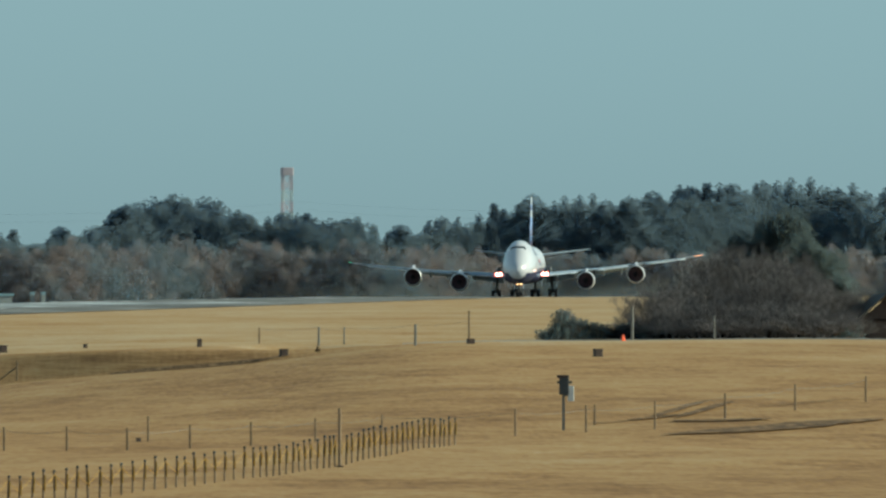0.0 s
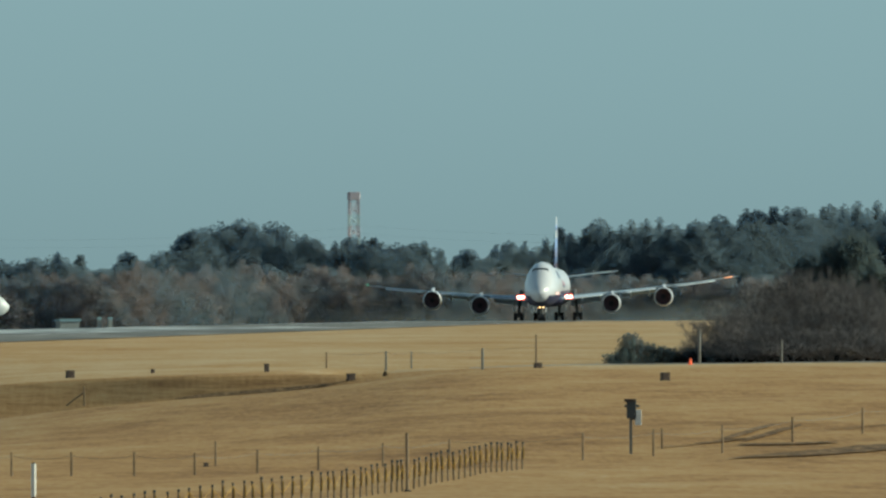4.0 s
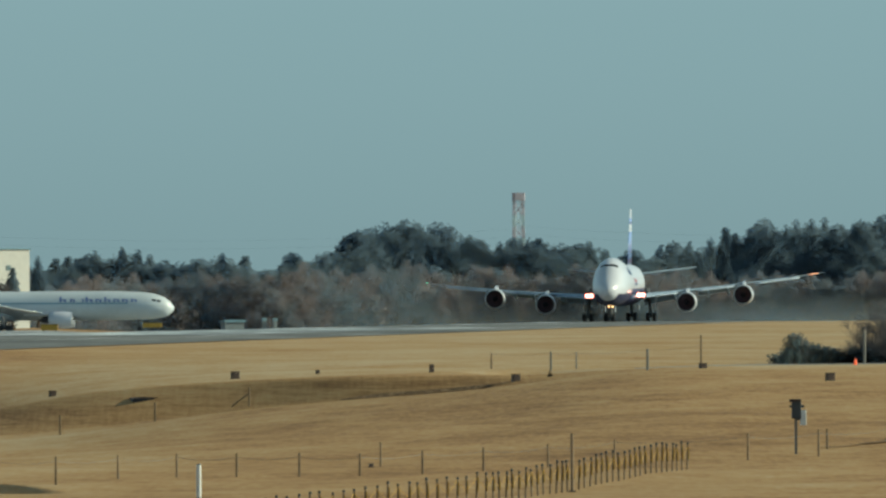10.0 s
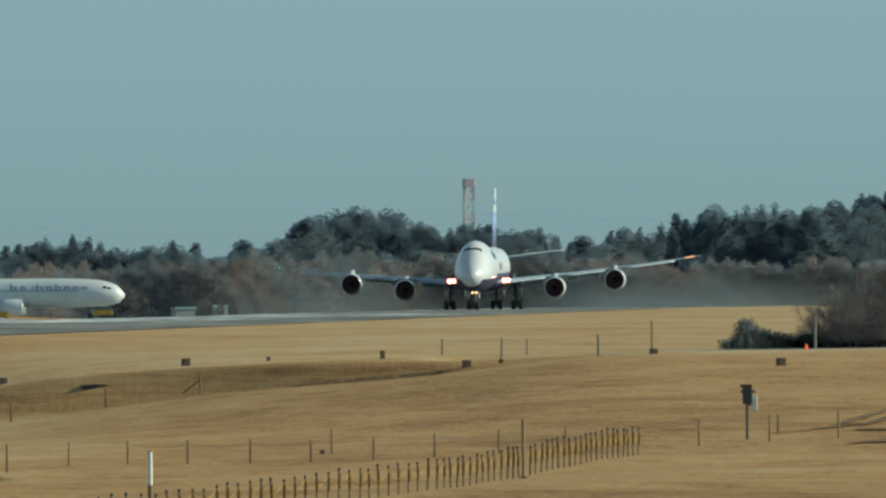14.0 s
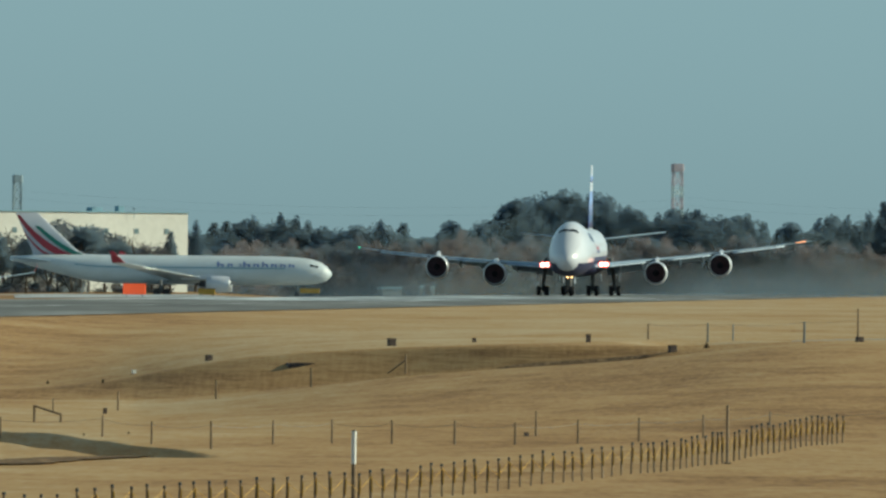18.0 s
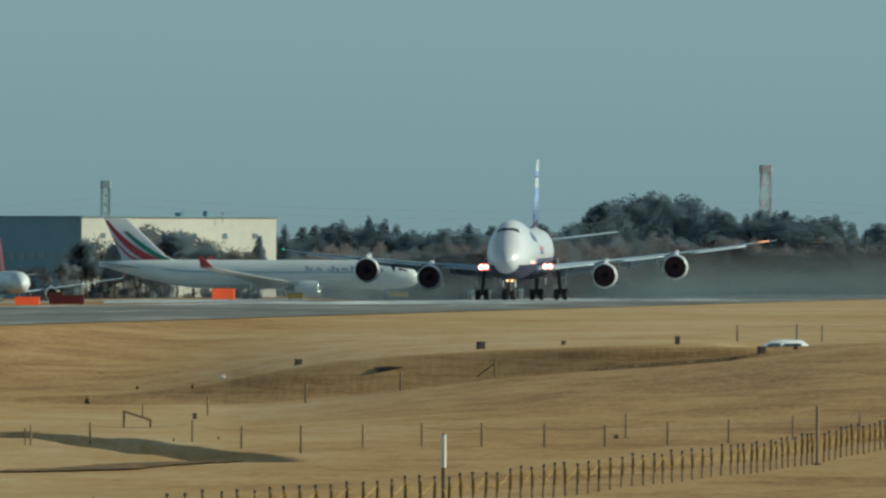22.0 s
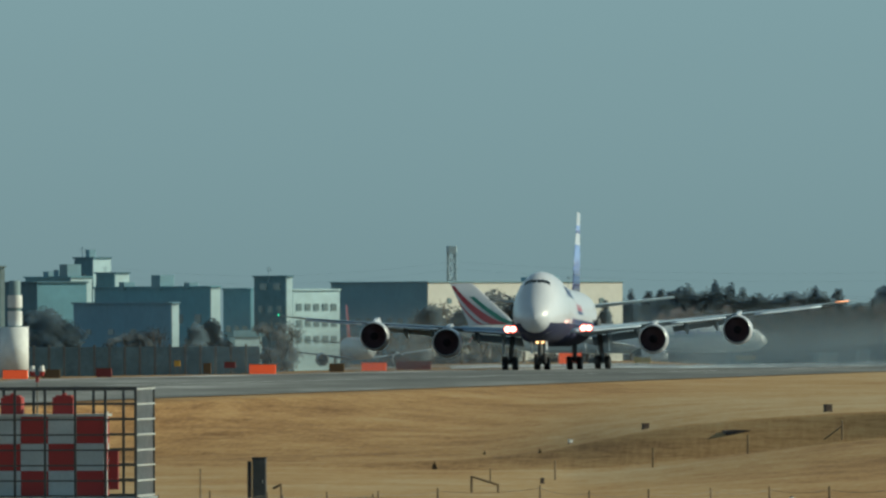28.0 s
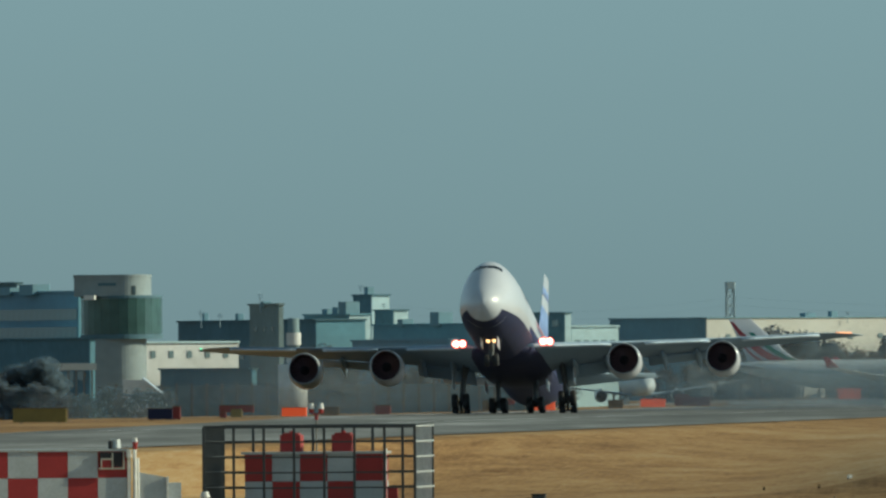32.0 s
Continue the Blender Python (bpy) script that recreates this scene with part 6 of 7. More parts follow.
def raking_brace(u, v, lean):
    d = reach(u, v)
    k = d / F
    p = thing("braced_stake", on(u, d), "wooden stake with a slanting brace", "post")
    part("stake", cyl(B(), (0, 0, -0.2), (0, 0, 34 * k), 0.06, 0.05, n=8), WOODPOST, p)
    part("brace", cyl(B(), (0, 0, 24 * k), (lean * k, 0, 0), 0.045, 0.04, n=8), WOODPOST, p)


raking_brace(-477, 376, -32)


def low_gate():
    d = reach(-1133, 465)
    k = d / F
    p = thing("low_barrier", on(-1133, d), "low wooden barrier with a tilted rail", "barrier")
    part("post", cyl(B(), (0, 0, -0.2), (0, 0, 30 * k), 0.06, n=8), WOODPOST, p)
    part("post", cyl(B(), (47 * k, 0, -0.2), (47 * k, 0, 16 * k), 0.06, n=8), WOODPOST, p)
    part("rail", cyl(B(), (0, -0.06, 29 * k), (47 * k, -0.06, 14 * k), 0.05, n=8), WOODPOST, p)


low_gate()


def tall_pole(u, v, h, w, white, label):
    d = reach(u, v)
    k = d / F
    p = thing("marker_pole", on(u, d), label, "pole")
    top = h * k
    split = 0.55 * top if white else 0.02
    part("foot", box(B(), 0, 0, 0.0, w * k * 2.2, w * k * 2.2, 0.1), DARKMETAL, p)
    part("shaft", cyl(B(), (0, 0, 0), (0, 0, top if not white else split), w * k * 0.5, n=10), WOODPOST, p)
    if white:
        part("white_sleeve", cyl(B(), (0, 0, split), (0, 0, top), w * k * 0.55, n=10), WHITEPOST, p, "white painted upper half")
        part("cap", cyl(B(), (0, 0, top), (0, 0, top + 0.03), w * k * 0.4, n=10), DARKMETAL, p)


tall_pole(94, 527, 104, 6, False, "tall dark wooden pole standing at the rope fence")
tall_pole(-567, 606, 130, 8, True, "wooden marker pole with a white painted upper half")


def meter_post():
    d = reach(490, 462)
    k = d / F
    p = thing("meter_post", on(490, d), "post with a dark instrument box and a white cabinet", "instrument")
    part("post", box(B(), 0, 0, 45 * k, 5 * k, 5 * k, 92 * k), GREYPOST, p)
    part("dark_box", box(B(), 1 * k, -0.12, 78 * k, 17 * k, 0.3, 30 * k, 0.02), CAGE, p)
    part("hood", box(B(), -1 * k, -0.12, 95 * k, 21 * k, 0.4, 5 * k, 0.02), BOXBROWN, p)
    part("cross_bar", box(B(), 2 * k, 0.0, 85 * k, 26 * k, 0.08, 5 * k), GREYPOST, p)
    part("white_box", box(B(), 13 * k, -0.1, 65 * k, 11 * k, 0.3, 27 * k, 0.02), WHITEPOST, p, "white cabinet")
    part("bracket", box(B(), 7 * k, 0.0, 62 * k, 12 * k, 0.06, 4 * k), GREYPOST, p)


meter_post()


def steel_cabinet():
    d = 751.0
    k = d / F
    p = thing("steel_cabinet", on(-1513, d, 0.05), "dark grey steel cabinet with two doors on the grass", "cabinet")
    w, h = 33 * k, 75 * k
    part("plinth", box(B(), 0, 0, 0.02, w * 1.05, 0.75, 0.14), YARDWALL, p)
    part("side_panel", box(B(), -w * 0.4, 0.1, h * 0.47 + 0.06, w * 0.19, 0.7, h * 0.94, 0.02), DARKMETAL, p)
    part("body", box(B(), w * 0.14, 0, h / 2 + 0.08, w * 0.72, 0.7, h, 0.02), DARKMETAL, p)
    part("roof", box(B(), w * 0.14, 0, h + 0.1, w * 0.78, 0.8, 0.05), DARKMETAL, p)
    dr = part("door", box(B(), w * 0.14, -0.36, h / 2 + 0.1, w * 0.66, 0.02, h * 0.93), CAGE, p)
    part("handle", box(B(), w * 0.34, -0.385, h / 2, 0.03, 0.03, 0.16), CAGELIGHT, dr)
    q = thing("pipe_stand", on(-1470, d), "bent dark pipe stand beside the cabinet", "pipe")
    part("pipe", cyl(B(), (0, 0, -0.2), (0, 0, 0.75), 0.05, n=8), WOODPOST, q)
    part("elbow", cyl(B(), (0, 0, 0.72), (-0.35, 0, 0.55), 0.05, n=8), WOODPOST, q)


steel_cabinet()


def checker(p, x0, x1, z0, z1, y, cols, rows, first, side=None):
    """Red and white painted panels, each its own plate."""
    for i in range(cols):
        for j in range(rows):
            xa, xb = x0 + (x1 - x0) * i / cols, x0 + (x1 - x0) * (i + 1) / cols
            za, zb = z0 + (z1 - z0) * j / rows, z0 + (z1 - z0) * (j + 1) / rows
            m_ = REDW if (i + j + first) % 2 else WHITEW
            if side is None:
                bm = box(B(), (xa + xb) / 2, y, (za + zb) / 2, xb - xa - 0.012, 0.03, zb - za - 0.012)
            else:
                bm = box(B(), side, (xa + xb) / 2, (za + zb) / 2, 0.03, xb - xa - 0.012, zb - za - 0.012)
            part("panel", bm, m_, p)


def caged_hut():
    d = 786.0
    k = d / F
    c = spot(-1915, d)
    g = gz(c.x, c.y)
    tilt = math.degrees(-1915 / F)
    m = pose(c.x, c.y, g, 0, 0, -tilt)
    X = lambda u: (u + 1915) * k
    Z = lambda v: high(v, d) - g
    hut = thing("checkered_hut", m @ pose(0, 0, 0, 0, 0, -4), "red and white checkered equipment hut with two red roof tanks", "hut")
    x0, x1, zt = X(-2029), X(-1784), Z(327)
    part("body", box(B(), (x0 + x1) / 2, 1.7, zt / 2, x1 - x0 - 0.04, 3.2, zt), WHITEW, hut)
    checker(hut, x0, x1, zt - 4 * 48 * k, zt, 0.08, 5, 4, 0)
    checker(hut, 0.1, 3.3, zt - 4 * 48 * k, zt, 0, 3, 4, 0, side=x1 + 0.02)
    part("roof_edge", box(B(), (x0 + x1) / 2, 1.7, zt + 0.05, x1 - x0 + 0.3, 3.5, 0.1), CAGELIGHT, hut)
    for u in (-1949, -1857):
        t = part("roof_tank", box(B(), X(u), 1.4, zt + 0.1 + 15 * k, 40 * k, 0.9, 30 * k, 0.08), REDW, hut, "red roof tank")
        part("tank_lid", box(B(), X(u), 1.4, zt + 0.1 + 31.5 * k, 30 * k, 0.7, 4 * k, 0.05), REDW, t)
        part("tank_cap", cyl(B(), (X(u), 1.4, zt + 33 * k), (X(u), 1.4, zt + 41 * k), 0.1, n=8), REDW, t)
    part("side_box", box(B(), X(-1768), 0.6, 50 * k, 18 * k, 0.5, 70 * k, 0.03), REDW, hut)
    part("lamp", cyl(B(), (X(-1778), 0.0, zt), (X(-1778), 0.0, zt + 0.22), 0.07, n=8), WHITEPOST, hut)
    # steel cage round it
    top, step = Z(278), 53.5 * k
    wide, deep = 7 * step, 7.9
    cage = thing("steel_cage", m @ pose(X(-2100.5), -2.2, 0, 0, 0, -6), "grey steel lattice cage round the checkered hut", "cage")
    zs = [top - 27 * k * j for j in range(int(top / (27 * k)) + 1)]
    for yy in (0, deep):
        for i in range(8):
            part("upright", box(B(), i * step, yy, top / 2, 0.11, 0.1, top), CAGE, cage)
        for z in zs:
            part("rail", box(B(), wide / 2, yy + 0.08, z, wide, 0.06, 0.07 if z < top - 0.01 else 0.14), CAGE, cage)
    # The right end's sunlight is painted: pale steel there, dark steel on the left.
    for xx, mm, n in ((0, CAGE, 14), (wide, CAGELIGHT, 12)):
        for i in range(1, n):
            part("upright", box(B(), xx, deep * i / n, top / 2, 0.06, 0.07, top), mm, cage)
        for z in zs:
            part("rail", box(B(), xx + 0.05, deep / 2, z, 0.05, deep, 0.08), mm, cage)
    part("plinth", box(B(), wide / 2, deep / 2, -0.1, wide + 0.4, deep + 0.4, 0.3), HUTWALL, cage)


caged_hut()


def beacon_mast():
    d = 800.0
    k = d / F
    c = spot(-1901, d)
    g = gz(c.x, c.y)
    p = thing("beacon_mast", pose(c.x, c.y, g), "slim red mast with two white obstacle lamps", "lamp")
    Z = lambda v: high(v, d) - g
    part("mast", cyl(B(), (0, 0, 0), (0, 0, Z(268)), 0.04, n=8), GREYPOST, p)
    part("junction_box", box(B(), 0, 0, Z(262), 6 * k, 0.15, 9 * k, 0.02), REDW, p)
    for s in (-8.5, 8.5):
        part("arm", cyl(B(), (0, 0, Z(258)), (s * k, 0, Z(252)), 0.04, n=8), REDW, p)
        part("lamp_stem", cyl(B(), (s * k, 0, Z(255)), (s * k, 0, Z(247)), 0.09, 0.12, n=10), REDW, p)
        part("lamp_glass", cyl(B(), (s * k, 0, Z(247)), (s * k, 0, Z(237)), 0.14, 0.08, n=12), WHITEPOST, p, "white lamp glass")


beacon_mast()


def second_hut():
    d = 690.0
    k = d / F
    c = spot(-2350, d)
    g = gz(c.x, c.y)
    m = pose(c.x, c.y, g, 0, 0, -math.degrees(-2350 / F))
    X = lambda u: (u + 2350) * k
    Z = lambda v: high(v, d) - g
    p = thing("checkered_shelter", m @ pose(0, 0, 0, 0, 0, 7), "red and white checkered shelter with white side cabinet", "hut")
    x0, x1, zt = X(-2608), X(-2234), Z(319)
    part("body", box(B(), (x0 + x1) / 2, 2.0, zt / 2, x1 - x0 - 0.04, 3.8, zt), WHITEW, p)
    checker(p, x0, x1, zt - 4 * 47 * k, zt, 0.07, 7, 4, 0)
    part("roof_edge", box(B(), (x0 + x1) / 2, 2.0, zt + 0.04, x1 - x0 + 0.1, 4.0, 0.08), CAGELIGHT, p)
    part("vent_opening", box(B(), X(-2264), -0.0, Z(334), 40 * k, 0.06, 26 * k), DARKMETAL, p)
    part("vent_panel", box(B(), X(-2274), -0.06, Z(340), 18 * k, 0.05, 16 * k), REDW, p)
    for u, va, vb in ((-2282, 333, 350), (-2262, 322, 350), (-2242, 318, 350)):
        part("vent_bar", box(B(), X(u), -0.1, (Z(va) + Z(vb)) / 2, 2.4 * k, 0.05, (vb - va) * k), DULLWHITE, p)
    for v, ua, ub in ((333, -2283, -2262), (350, -2286, -2240)):
        part("vent_bar", box(B(), X((ua + ub) / 2), -0.11, Z(v), (ub - ua) * k, 0.05, 2.6 * k), DULLWHITE, p)
    part("roof_vent", cyl(B(), (X(-2256), 0.6, zt), (X(-2256), 0.6, zt + 14 * k), 6 * k, n=14), GREYPOST, p)
    part("vent_cap", cyl(B(), (X(-2252), 0.6, zt + 5 * k), (X(-2252), 0.6, zt + 21 * k), 9 * k, 8 * k, n=14), CAGELIGHT, p)
    part("vent_cowl", cyl(B(), (X(-2262), 0.5, zt + 4 * k), (X(-2262), 0.5, zt + 18 * k), 4 * k, n=10), DARKMETAL, p)
    part("corner_post", box(B(), X(-2232), 0.05, Z(330) / 2, 6 * k, 0.2, Z(330)), WHITEPOST, p)
    part("conduit", cyl(B(), (X(-2222), 0.0, 0), (X(-2222), 0.0, Z(316)), 3.4 * k, n=10), WHITEPOST, p)
    part("conduit", cyl(B(), (X(-2216), 0.1, 0), (X(-2216), 0.1, Z(332)), 3 * k, n=10), WHITEPOST, p)
    part("junction_box", box(B(), X(-2233), -0.1, Z(324), 9 * k, 0.2, 14 * k, 0.03), WHITEPOST, p)
    part("lamp", cyl(B(), (X(-2221), 0.0, Z(316)), (X(-2221), 0.0, Z(303)), 3.6 * k, 5 * k, n=10), REDW, p, "red obstacle lamp")
    part("lamp_glass", cyl(B(), (X(-2221), 0.0, Z(303)), (X(-2221), 0.0, Z(296)), 5 * k, 3.4 * k, n=10), WHITEPOST, p, "white lamp glass")
    bm = B()
    loft(bm, [[Vector((x, y, z)) for x, z in ((X(-2214), 0.0), (X(-2165), 0.0), (X(-2165), Z(366)), (X(-2214), Z(357)))] for y in (0.1, 1.9)])
    part("side_cabinet", bm, WHITEW, p, "white sloping side cabinet")
    part("side_cabinet_step", box(B(), X(-2151), 1.0, Z(376) / 2, 26 * k, 1.6, Z(376)), WHITEW, p)
    part("cabinet_edge", box(B(), X(-2163.5), 0.05, Z(365) / 2, 4 * k, 0.12, Z(365)), WHITEPOST, p)
    q = thing("vent_pipe", pose(spot(-2099, 700).x, spot(-2099, 700).y, gz(spot(-2099, 700).x, spot(-2099, 700).y)), "white mushroom vent pipe in the grass", "pipe")
    part("pipe", cyl(B(), (0, 0, 0), (0, 0, high(398, 700) - gz(spot(-2099, 700).x, spot(-2099, 700).y)), 0.12, n=12), WHITEPOST, q)
    part("cap", cyl(B(), (0, 0, high(402, 700) - gz(spot(-2099, 700).x, spot(-2099, 700).y)), (0, 0, high(392, 700) - gz(spot(-2099, 700).x, spot(-2099, 700).y)), 0.2, 0.14, n=12), WHITEPOST, q)


second_hut()

# ---- thicket on the brow ----
_rb = random.Random(11)
_bare = []
for _i in range(3):
    _me = bare_mesh(_rb, 1.15, 6, 3, 8, 0.012)
    _me.materials.append(TWIG)
    _bare.append(_me)


def thicket(u, d, v_top, wide, me, label="leafless brown thicket of fine twigs"):
    p = spot(u, d)
    g = gz(p.x, p.y) - 0.1
    h = (high(v_top, d) - g)
    ob = thing("bare_shrub", pose(p.x, p.y, g, 0, 0, _rb.uniform(0, 360)), label, "shrub", "thicket")
    part("branchwork", me, None, ob, at=Matrix.Diagonal((h * wide, h * wide, h, 1)))


for u, v, w, d in ((640, 215, 1.0, 1190), (690, 180, 1.0, 1195), (740, 150, 0.9, 1200), (790, 130, 0.9, 1205), (840, 128, 0.9, 1200), (890, 150, 1.0, 1195), (930, 165, 1.0, 1195), (965, 200, 1.0, 1190), (760, 190, 1.1, 1185), (840, 180, 1.1, 1184), (900, 190, 1.1, 1184), (700, 225, 1.1, 1184),
                   (610, 255, 1.2, 1186), (1005, 230, 1.1, 1190), (810, 150, 1.0, 1215), (870, 140, 1.0, 1215)):
    thicket(u, d, v - 8, w * 0.9, _bare[_rb.randrange(3)])


def shrub(u, d, v_top, kind, wide, label):
    nm, c, t = _rb.choice(TREES[kind])
    p = spot(u, d)
    g = gz(p.x, p.y) - 0.1
    h = high(v_top, d) - g
    ob = thing("evergreen_shrub", pose(p.x, p.y, g, 0, 0, _rb.uniform(0, 360)), label, "shrub", "thicket")
    sc = Matrix.Diagonal((h * wide, h * wide, h, 1))
    part("trunk", t, None, ob, at=sc)
    part("crown", c, None, ob, at=sc)


for u, v, w, d in ((486, 250, 0.8, 1180), (468, 276, 1.4, 1182), (505, 262, 1.0, 1180), (526, 264, 1.0, 1183), (548, 268, 1.2, 1183), (572, 274, 1.4, 1185), (598, 276, 1.5, 1186), (622, 278, 1.6, 1184), (646, 280, 1.6, 1184), (520, 280, 1.8, 1178)):
    shrub(u, d, v, "bush", w, "low dark evergreen shrub on the brow")
for _i in range(14):
    u = 640 + 27 * _i + _rb.uniform(-6, 6)
    shrub(u, 1178 + _rb.uniform(0, 2), 276 + 3 * math.sin(_i * 1.7), "bush", 1.7, "low dark evergreen shrub at the foot of the thicket")
for u, v, w, d in ((868, 62, 0.75, 1225), (905, 68, 0.75, 1228), (835, 80, 0.75, 1225), (930, 108, 0.8, 1222), (800, 96, 0.8, 1226), (958, 128, 0.9, 1224), (985, 186, 1.0, 1220)):
    shrub(u, d, v, "pine", w, "dark evergreen tree behind the thicket")
for u, v, w, d in ((660, 245, 1.6, 1182), (700, 232, 1.5, 1181), (745, 228, 1.5, 1180), (790, 226, 1.5, 1179), (835, 225, 1.5, 1180), (880, 227, 1.5, 1179), (925, 230, 1.5, 1180), (965, 236, 1.5, 1181), (1000, 250, 1.6, 1182),
                   (680, 262, 2.0, 1178), (725, 258, 2.0, 1177), (770, 256, 2.0, 1176), (815, 255, 2.0, 1177), (860, 255, 2.0, 1176), (905, 258, 2.0, 1177), (950, 262, 2.0, 1178)):
    thicket(u, d, v, w, _bare[_rb.randrange(3)], "low leafless undergrowth at the foot of the thicket")


undergrowth("thicket_hedge", 452, 1012, 0.5, 1183, lambda u: float(np.interp(u, [452, 470, 482, 492, 505, 525, 560, 640, 700, 1012], [297, 285, 258, 251, 266, 272, 276, 282, 278, 276])), (DARKLEAF, OLIVE),
            "low dark evergreen scrub along the foot of the thicket", 21, (0.5, -0.5, 0.5), (0.05, 0.13), 0.055, 1.0, 1.2, 4.0)


def cone(u, v):
    d = reach(u, v)
    p = thing("marker_cone", on(u, d), "small orange marker cone beside the thicket", "cone")
    part("base", box(B(), 0, 0, 0.03, 0.26, 0.26, 0.05, 0.03), ORANGE, p)
    part("cone", cyl(B(), (0, 0, 0.05), (0, 0, 0.36), 0.1, 0.04, n=12), ORANGE, p)


cone(596, 304)


def farm_hut():
    d = 1190.0
    k = d / F
    c = spot(1050, d)
    g = gz(c.x, c.y)
    p = thing("farm_hut", pose(c.x, c.y, g, 0, 0, 10), "dark hut with a sloping tiled roof beside the thicket", "hut")
    h = high(240, d) - g
    w = 110 * k
    part("wall", box(B(), 0.6, 0, h * 0.3, w * 0.8, 3.0, h * 0.6), BOXBROWN, p)
    bm = B()
    for s in (-1, 1):
        loft(bm, [[Vector((x, y + q, z)) for q, z in ((0, zz), (0, zz + 0.14))] + [Vector((x, y - 4.0, zz + 0.14)), Vector((x, y - 4.0, zz))] for x, y, zz in ((s * w * 0.56, 2.0, h * 0.42), (0.0, 2.0, h * 1.25))])
    part("roof", bm, ROOF, p)
    part("gable", loft(B(), [[Vector((x, y, z)) for x, z in ((-w * 0.4, h * 0.55), (w * 0.4, h * 0.55), (0, h * 1.15))] for y in (-1.5, -1.35)]), BOXBROWN, p)


farm_hut()


def car():
    """A white estate car, nose to the left."""
    p = thing("white_car", on(15, 1105), "white car driving up a sunken lane behind the bank", "car")
    bm = B()
    prof = [(-2.1, 0.35), (-2.15, 0.75), (-1.2, 0.95), (-0.5, 1.42), (0.2, 1.5), (1.4, 1.46), (2.0, 1.0), (2.1, 0.7), (2.05, 0.35)]
    # the cabin leans inwards and its roof is crowned
    loft(bm, [[Vector((x, y * (1 - 0.3 * max(0.0, z - 0.95)), z - max(0.0, z - 0.9) * drop)) for x, z in prof] for y, drop in ((-0.85, 0.24), (-0.7, 0.1), (-0.4, 0.03), (0.4, 0.03), (0.7, 0.1), (0.85, 0.24))])
    part("body", bm, CARWHITE, p, smooth=True)
    for y in (-0.862, 0.862):
        for x0, x1 in ((-0.75, 0.1), (0.2, 1.35)):
            bm = B()
            loft(bm, [[Vector((x, (y + q) * (1 - 0.3 * (z - 0.95)), z)) for x, z in ((x0 - 0.2, 0.97), (x1, 0.97), (x1 - 0.05, 1.24), (x0 + 0.12, 1.24))] for q in (-0.012, 0.012)])
            part("window", bm, CARGLASS, p)
        for x in (-1.3, 1.3):
            w = part("wheel", cyl(B(), (x, y - 0.1, 0.32), (x, y + 0.1, 0.32), 0.32, n=16), TYRE, p)
            part("rim", cyl(B(), (x, y - 0.11, 0.32), (x, y + 0.11, 0.32), 0.18, n=10), ALU, w)
    for y in (-0.6, 0.6):
        part("headlight", box(B(), -2.13, y, 0.68, 0.08, 0.3, 0.14), GLASS_DARK, p)
    return p


CAR = car()


def weed_tuft(u, v, h):
    d = reach(u, v)
    k = d / F * h
    r = random.Random(int(u))
    verts, faces = [], []
    for i in range(40):
        a, q = r.uniform(0, 6.28), r.uniform(0, 0.35)
        t = r.uniform(0.4, 1.0)
        b = len(verts)
        x, y = q * math.cos(a), q * math.sin(a)
        verts += [(x * k - 0.03 * k, y * k, 0), (x * k + 0.03 * k, y * k, 0), (x * k * 0.6, y * k * 0.6, t * k)]
        faces.append((b, b + 1, b + 2))
    me = bpy.data.meshes.new("tuft")
    me.from_pydata(verts, [], faces)
    solo("weed_tuft", me, BARK, on(u, d), "dark dry weed tuft in the meadow", "weed", "weeds")


for u, v, h in ((-1199, 424, 16), (55, 324, 14), (-1045, 488, 6), (-966, 485, 6), (-1012, 395, 8), (-1110, 397, 8), (-820, 504, 8)):
    weed_tuft(u, v, h)


def soil_shade_patch(x0, y0, x1, y1, hw, label="dark weedy soil with the shade of hollows painted in"):
    """A ragged dark strip draped over the meadow: bare soil, and the shade of hollows painted as soil."""
    r = random.Random(int(x0 * 10))
    n = max(12, int(math.hypot(x1 - x0, y1 - y0) / 1.5))
    L = Vector((x1 - x0, y1 - y0, 0))
    side = Vector((L.y, -L.x, 0)).normalized()
    bm = B()
    rows = []
    for i in range(n + 1):
        t = i / n
        w = hw * min(1.0, 5 * t, 5 * (1 - t)) + 0.03
        a, b = w * r.uniform(0.7, 1.05), w * r.uniform(0.7, 1.05)
        c = Vector((x0, y0, 0)) + L * t + side * (0.4 * hw * math.sin(i * 0.23))
        row = []
        for k in range(5):
            q = c + side * (-a + (a + b) * k / 4)
            row.append(bm.verts.new((q.x, q.y, gz(q.x, q.y) + 0.06)))
        rows.append(row)
    for p0, p1 in zip(rows, rows[1:]):
        for k in range(4):
            bm.faces.new((p0[k], p0[k + 1], p1[k + 1], p1[k]))
    solo("soil_shade_patch", bm, SOILSHADE, None, label, "soil", "bare patches", smooth=True)


# These strips also paint shade in the ditch, the hollows and along the bank.
for x0, y0, x1, y1, hw in (
                           (-35.0, 793, -19.2, 665, 0.9), (-30.5, 578, -18.6, 668, 1.4), (-10.5, 1058.5, -0.7, 1053.2, 0.5), (30.0, 640, 36.0, 700, 0.3)):
    soil_shade_patch(x0, y0, x1, y1, hw)
for u0, v0, u1, v1, hw in ((661, 472, 1090, 442, 1.7), (684, 449, 830, 443, 1.5), (640, 443, 748, 411, 0.3), (690, 442, 795, 413, 0.3), (530, 452, 600, 448, 0.2), (600, 447, 700, 436, 0.3), (830, 421, 1000, 408, 0.12)):
    a, b = spot(u0, reach(u0, v0)), spot(u1, reach(u1, v1))
    soil_shade_patch(a.x, a.y, b.x, b.y, hw)


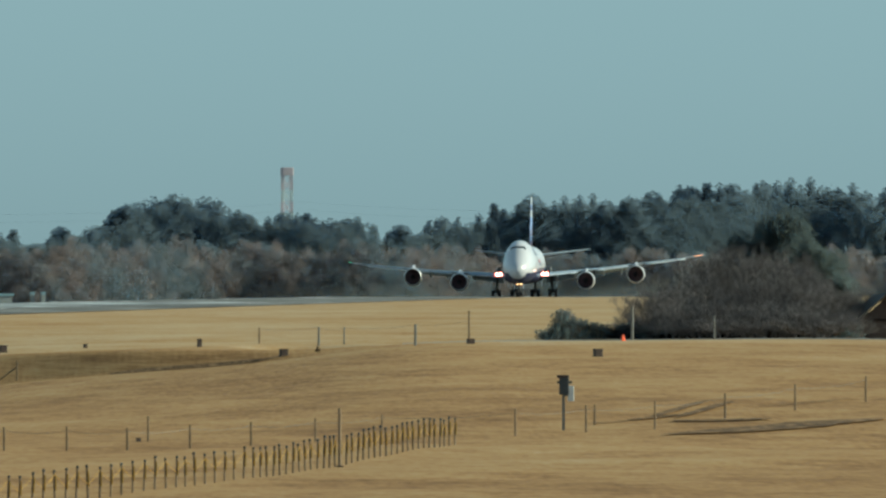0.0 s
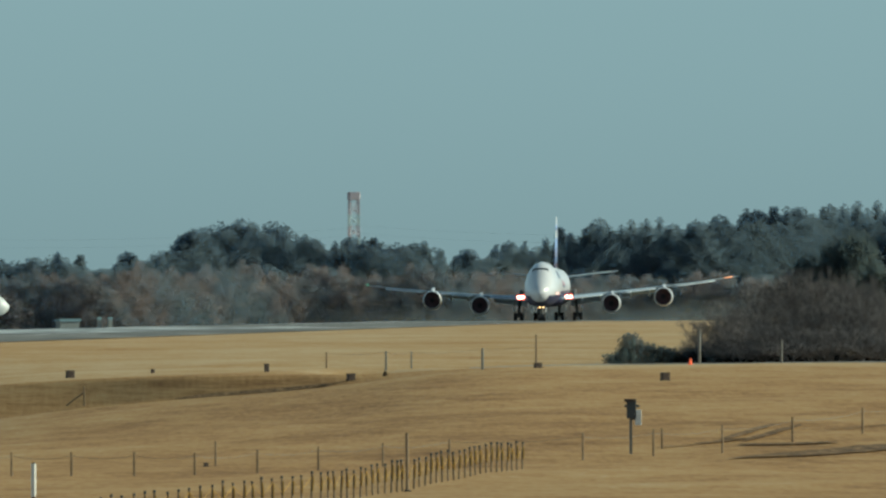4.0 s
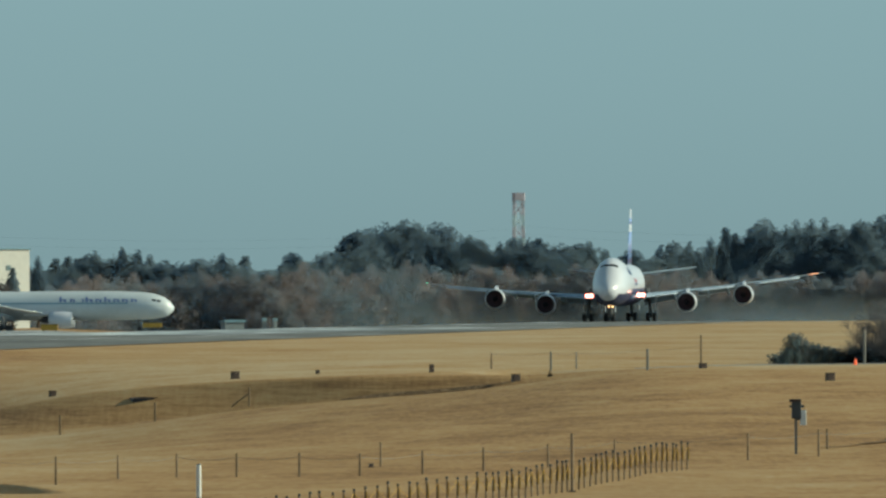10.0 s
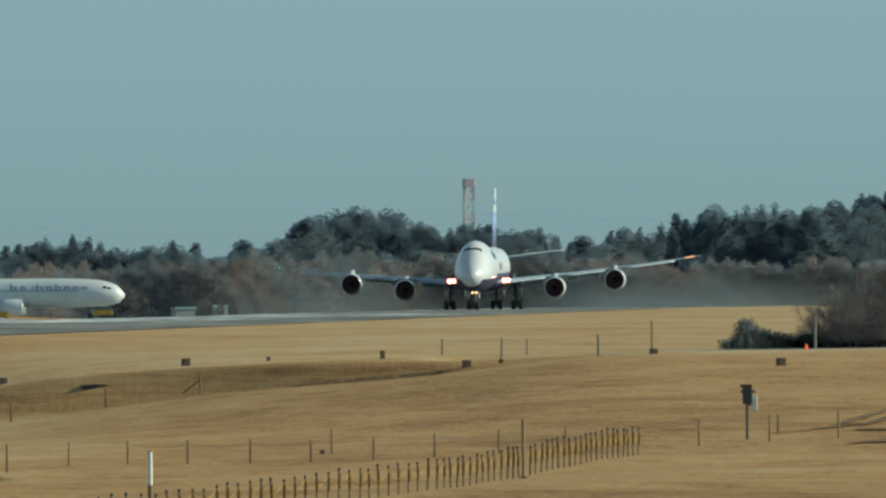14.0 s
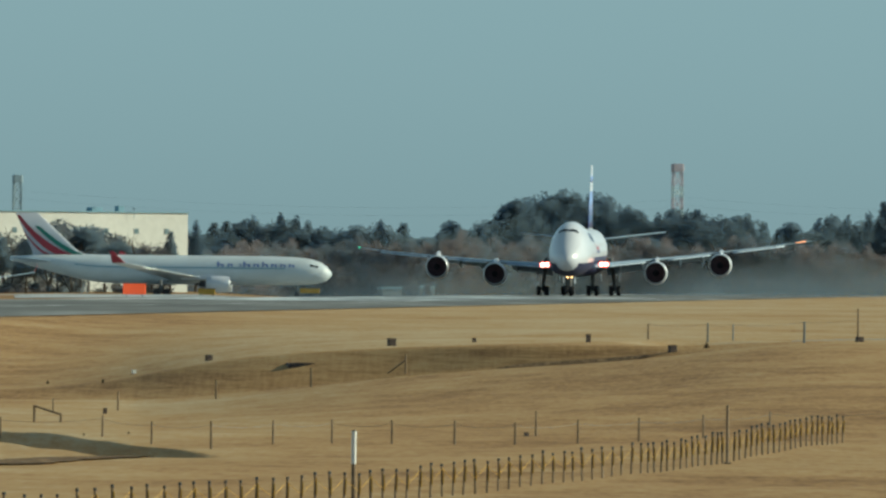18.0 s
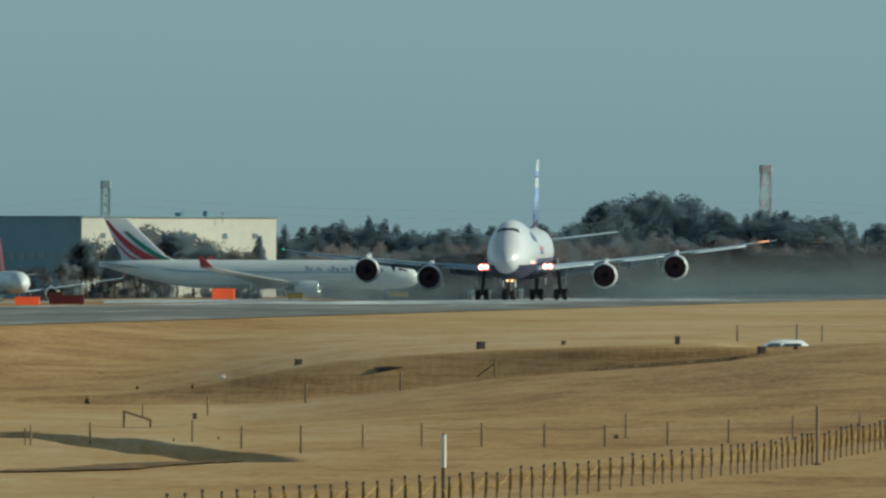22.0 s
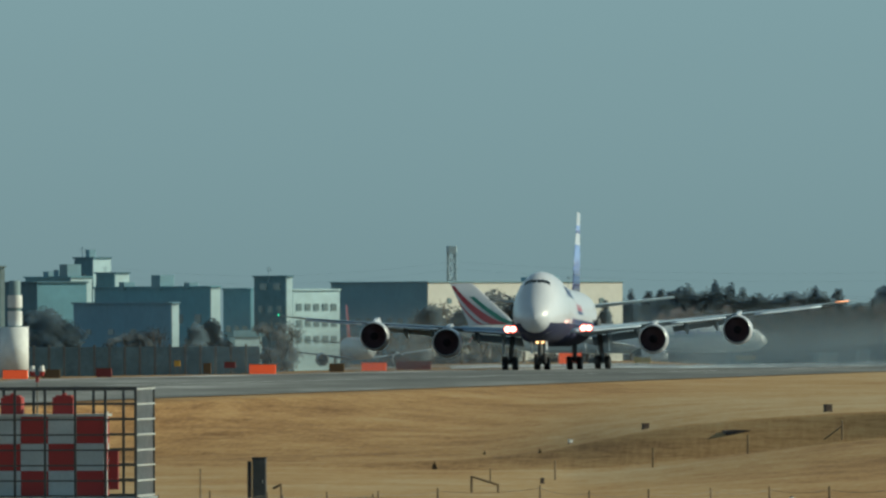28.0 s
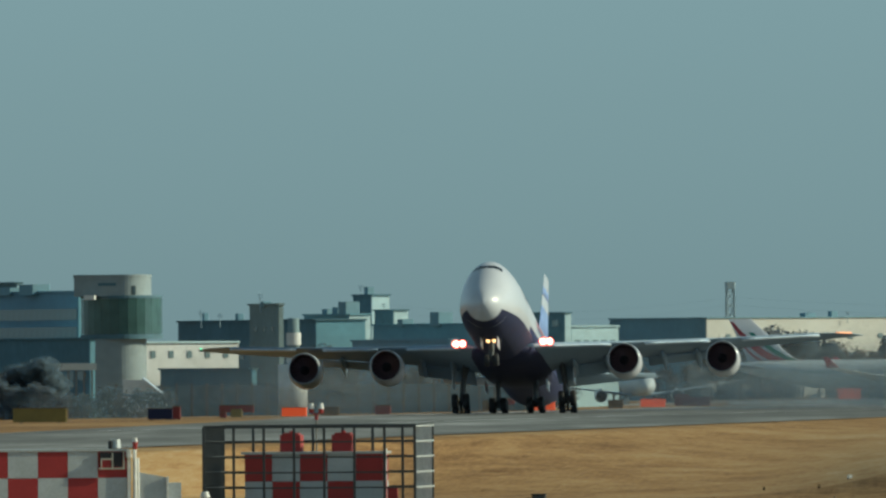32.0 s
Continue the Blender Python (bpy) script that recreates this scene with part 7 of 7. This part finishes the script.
# ---- what moves ----
LIFT = []


def motions():
    rows, wake = [], []
    knots = [0, 5, 9, 13, 19, 23, 27, 28, 29, 30, 31, 32]

    def course_of(values, t):
        return float(np.interp(t, knots, values))

    for i in range(65):
        t = i * 0.5
        y = 3507 - 28.0 * t - 0.725 * t * t           # the engines' distance, rolling ever faster
        x = 46.1 - 0.0839 * (3507 - y) + float(np.interp(t, [0, 19, 23, 28, 32], [0, 0.3, 0.4, 0.65, 0.15]))
        k = float(np.interp(t, [27.5, 28, 29, 30, 31, 32], [0, 0.05, 0.26, 0.58, 0.78, 1.0]))
        x += course_of([0.07, 0.65, 0.83, 0.72, 0.5, 0.15, 0.3, 0.3, 0.3, 0.35, 0.5, 0.35], t)
        y += course_of([9, 3, 0.8, -1, -4, -2.5, -1.5, -3, -5, -5, -5.5, -4], t)
        rise = course_of([-0.58, -0.23, 0.05, 0.38, 0.4, 0.2, 0.1, 0.12, 0.18, 0.31, 0.36, 0.65], t)
        pitch = course_of([0.37, 0.35, 0.33, 0.5, 0.6, 0.4, 0.1, -0.9, -3.4, -5.4, -7.2, -8.7], t)
        roll = course_of([-0.7, -0.7, -0.8, -0.6, -0.9, -0.7, -0.7, -0.8, -1.2, -2.3, -1.75, -1.25], t)
        turn = course_of([-3.1, -3.45, -3.75, -3.55, -2.7, -2.95, -3.0, -2.6, -2.25, -2.3, -2.35, -2.4], t)
        # the main gear follows 7 m behind; the nose comes up about it, the hull lifts off its legs, the wings bend up
        rows.append((t, pose(x + 7 * 0.047, y + 7, rise, pitch, roll, turn)))
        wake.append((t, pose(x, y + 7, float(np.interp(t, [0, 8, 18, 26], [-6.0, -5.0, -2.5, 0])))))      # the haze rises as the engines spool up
        LIFT.append((t, k, max(rise, 0.0)))
    for sx, w in FLEX:
        walk(w, [(t, pose(sx * 3.2, 0, 3.9) @ pose(0, 0, 0, 0, -sx * (2.3 * k - 0.3 if sx > 0 else 4.2 * k - 1.5), 0) @ pose(-sx * 3.2, 0, -3.9)) for t, k, _ in LIFT])
    for dz, cowl, pylon in HUNG:
        walk(cowl, [(t, pose(0, 0, dz * k)) for t, k, _ in LIFT])
        walk(pylon, [(t, pose(0, 0, dz * k)) for t, k, _ in LIFT])
    for yy, tips, (leg, truck, (bx, by, bz)) in GEAR:
        walk(leg, [(t, pose(0, 0, -up + yy * 0.15 * k)) for t, k, up in LIFT])
        # the wing bogies hang rear wheels down once their load is off
        walk(truck, [(t, pose(bx, by, bz - up + yy * 0.15 * k, -tips * float(np.interp(t, [30.5, 31.2, 32], [0, 8, 48])))) for t, k, up in LIFT])
    walk(JET, rows)
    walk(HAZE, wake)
    a = on(60, 1108)
    path = ((0, 0), (20.6, 0), (21.2, 0.55), (22.0, 0.8), (23.0, 1.0), (24.0, 1.1), (32, 1.1))
    c = a.translation
    walk(CAR, [(t, pose(c.x - 1.5 * k, c.y, c.z - 0.95 + 0.68 * k, 0, 0, 4)) for t, k in path])


motions()
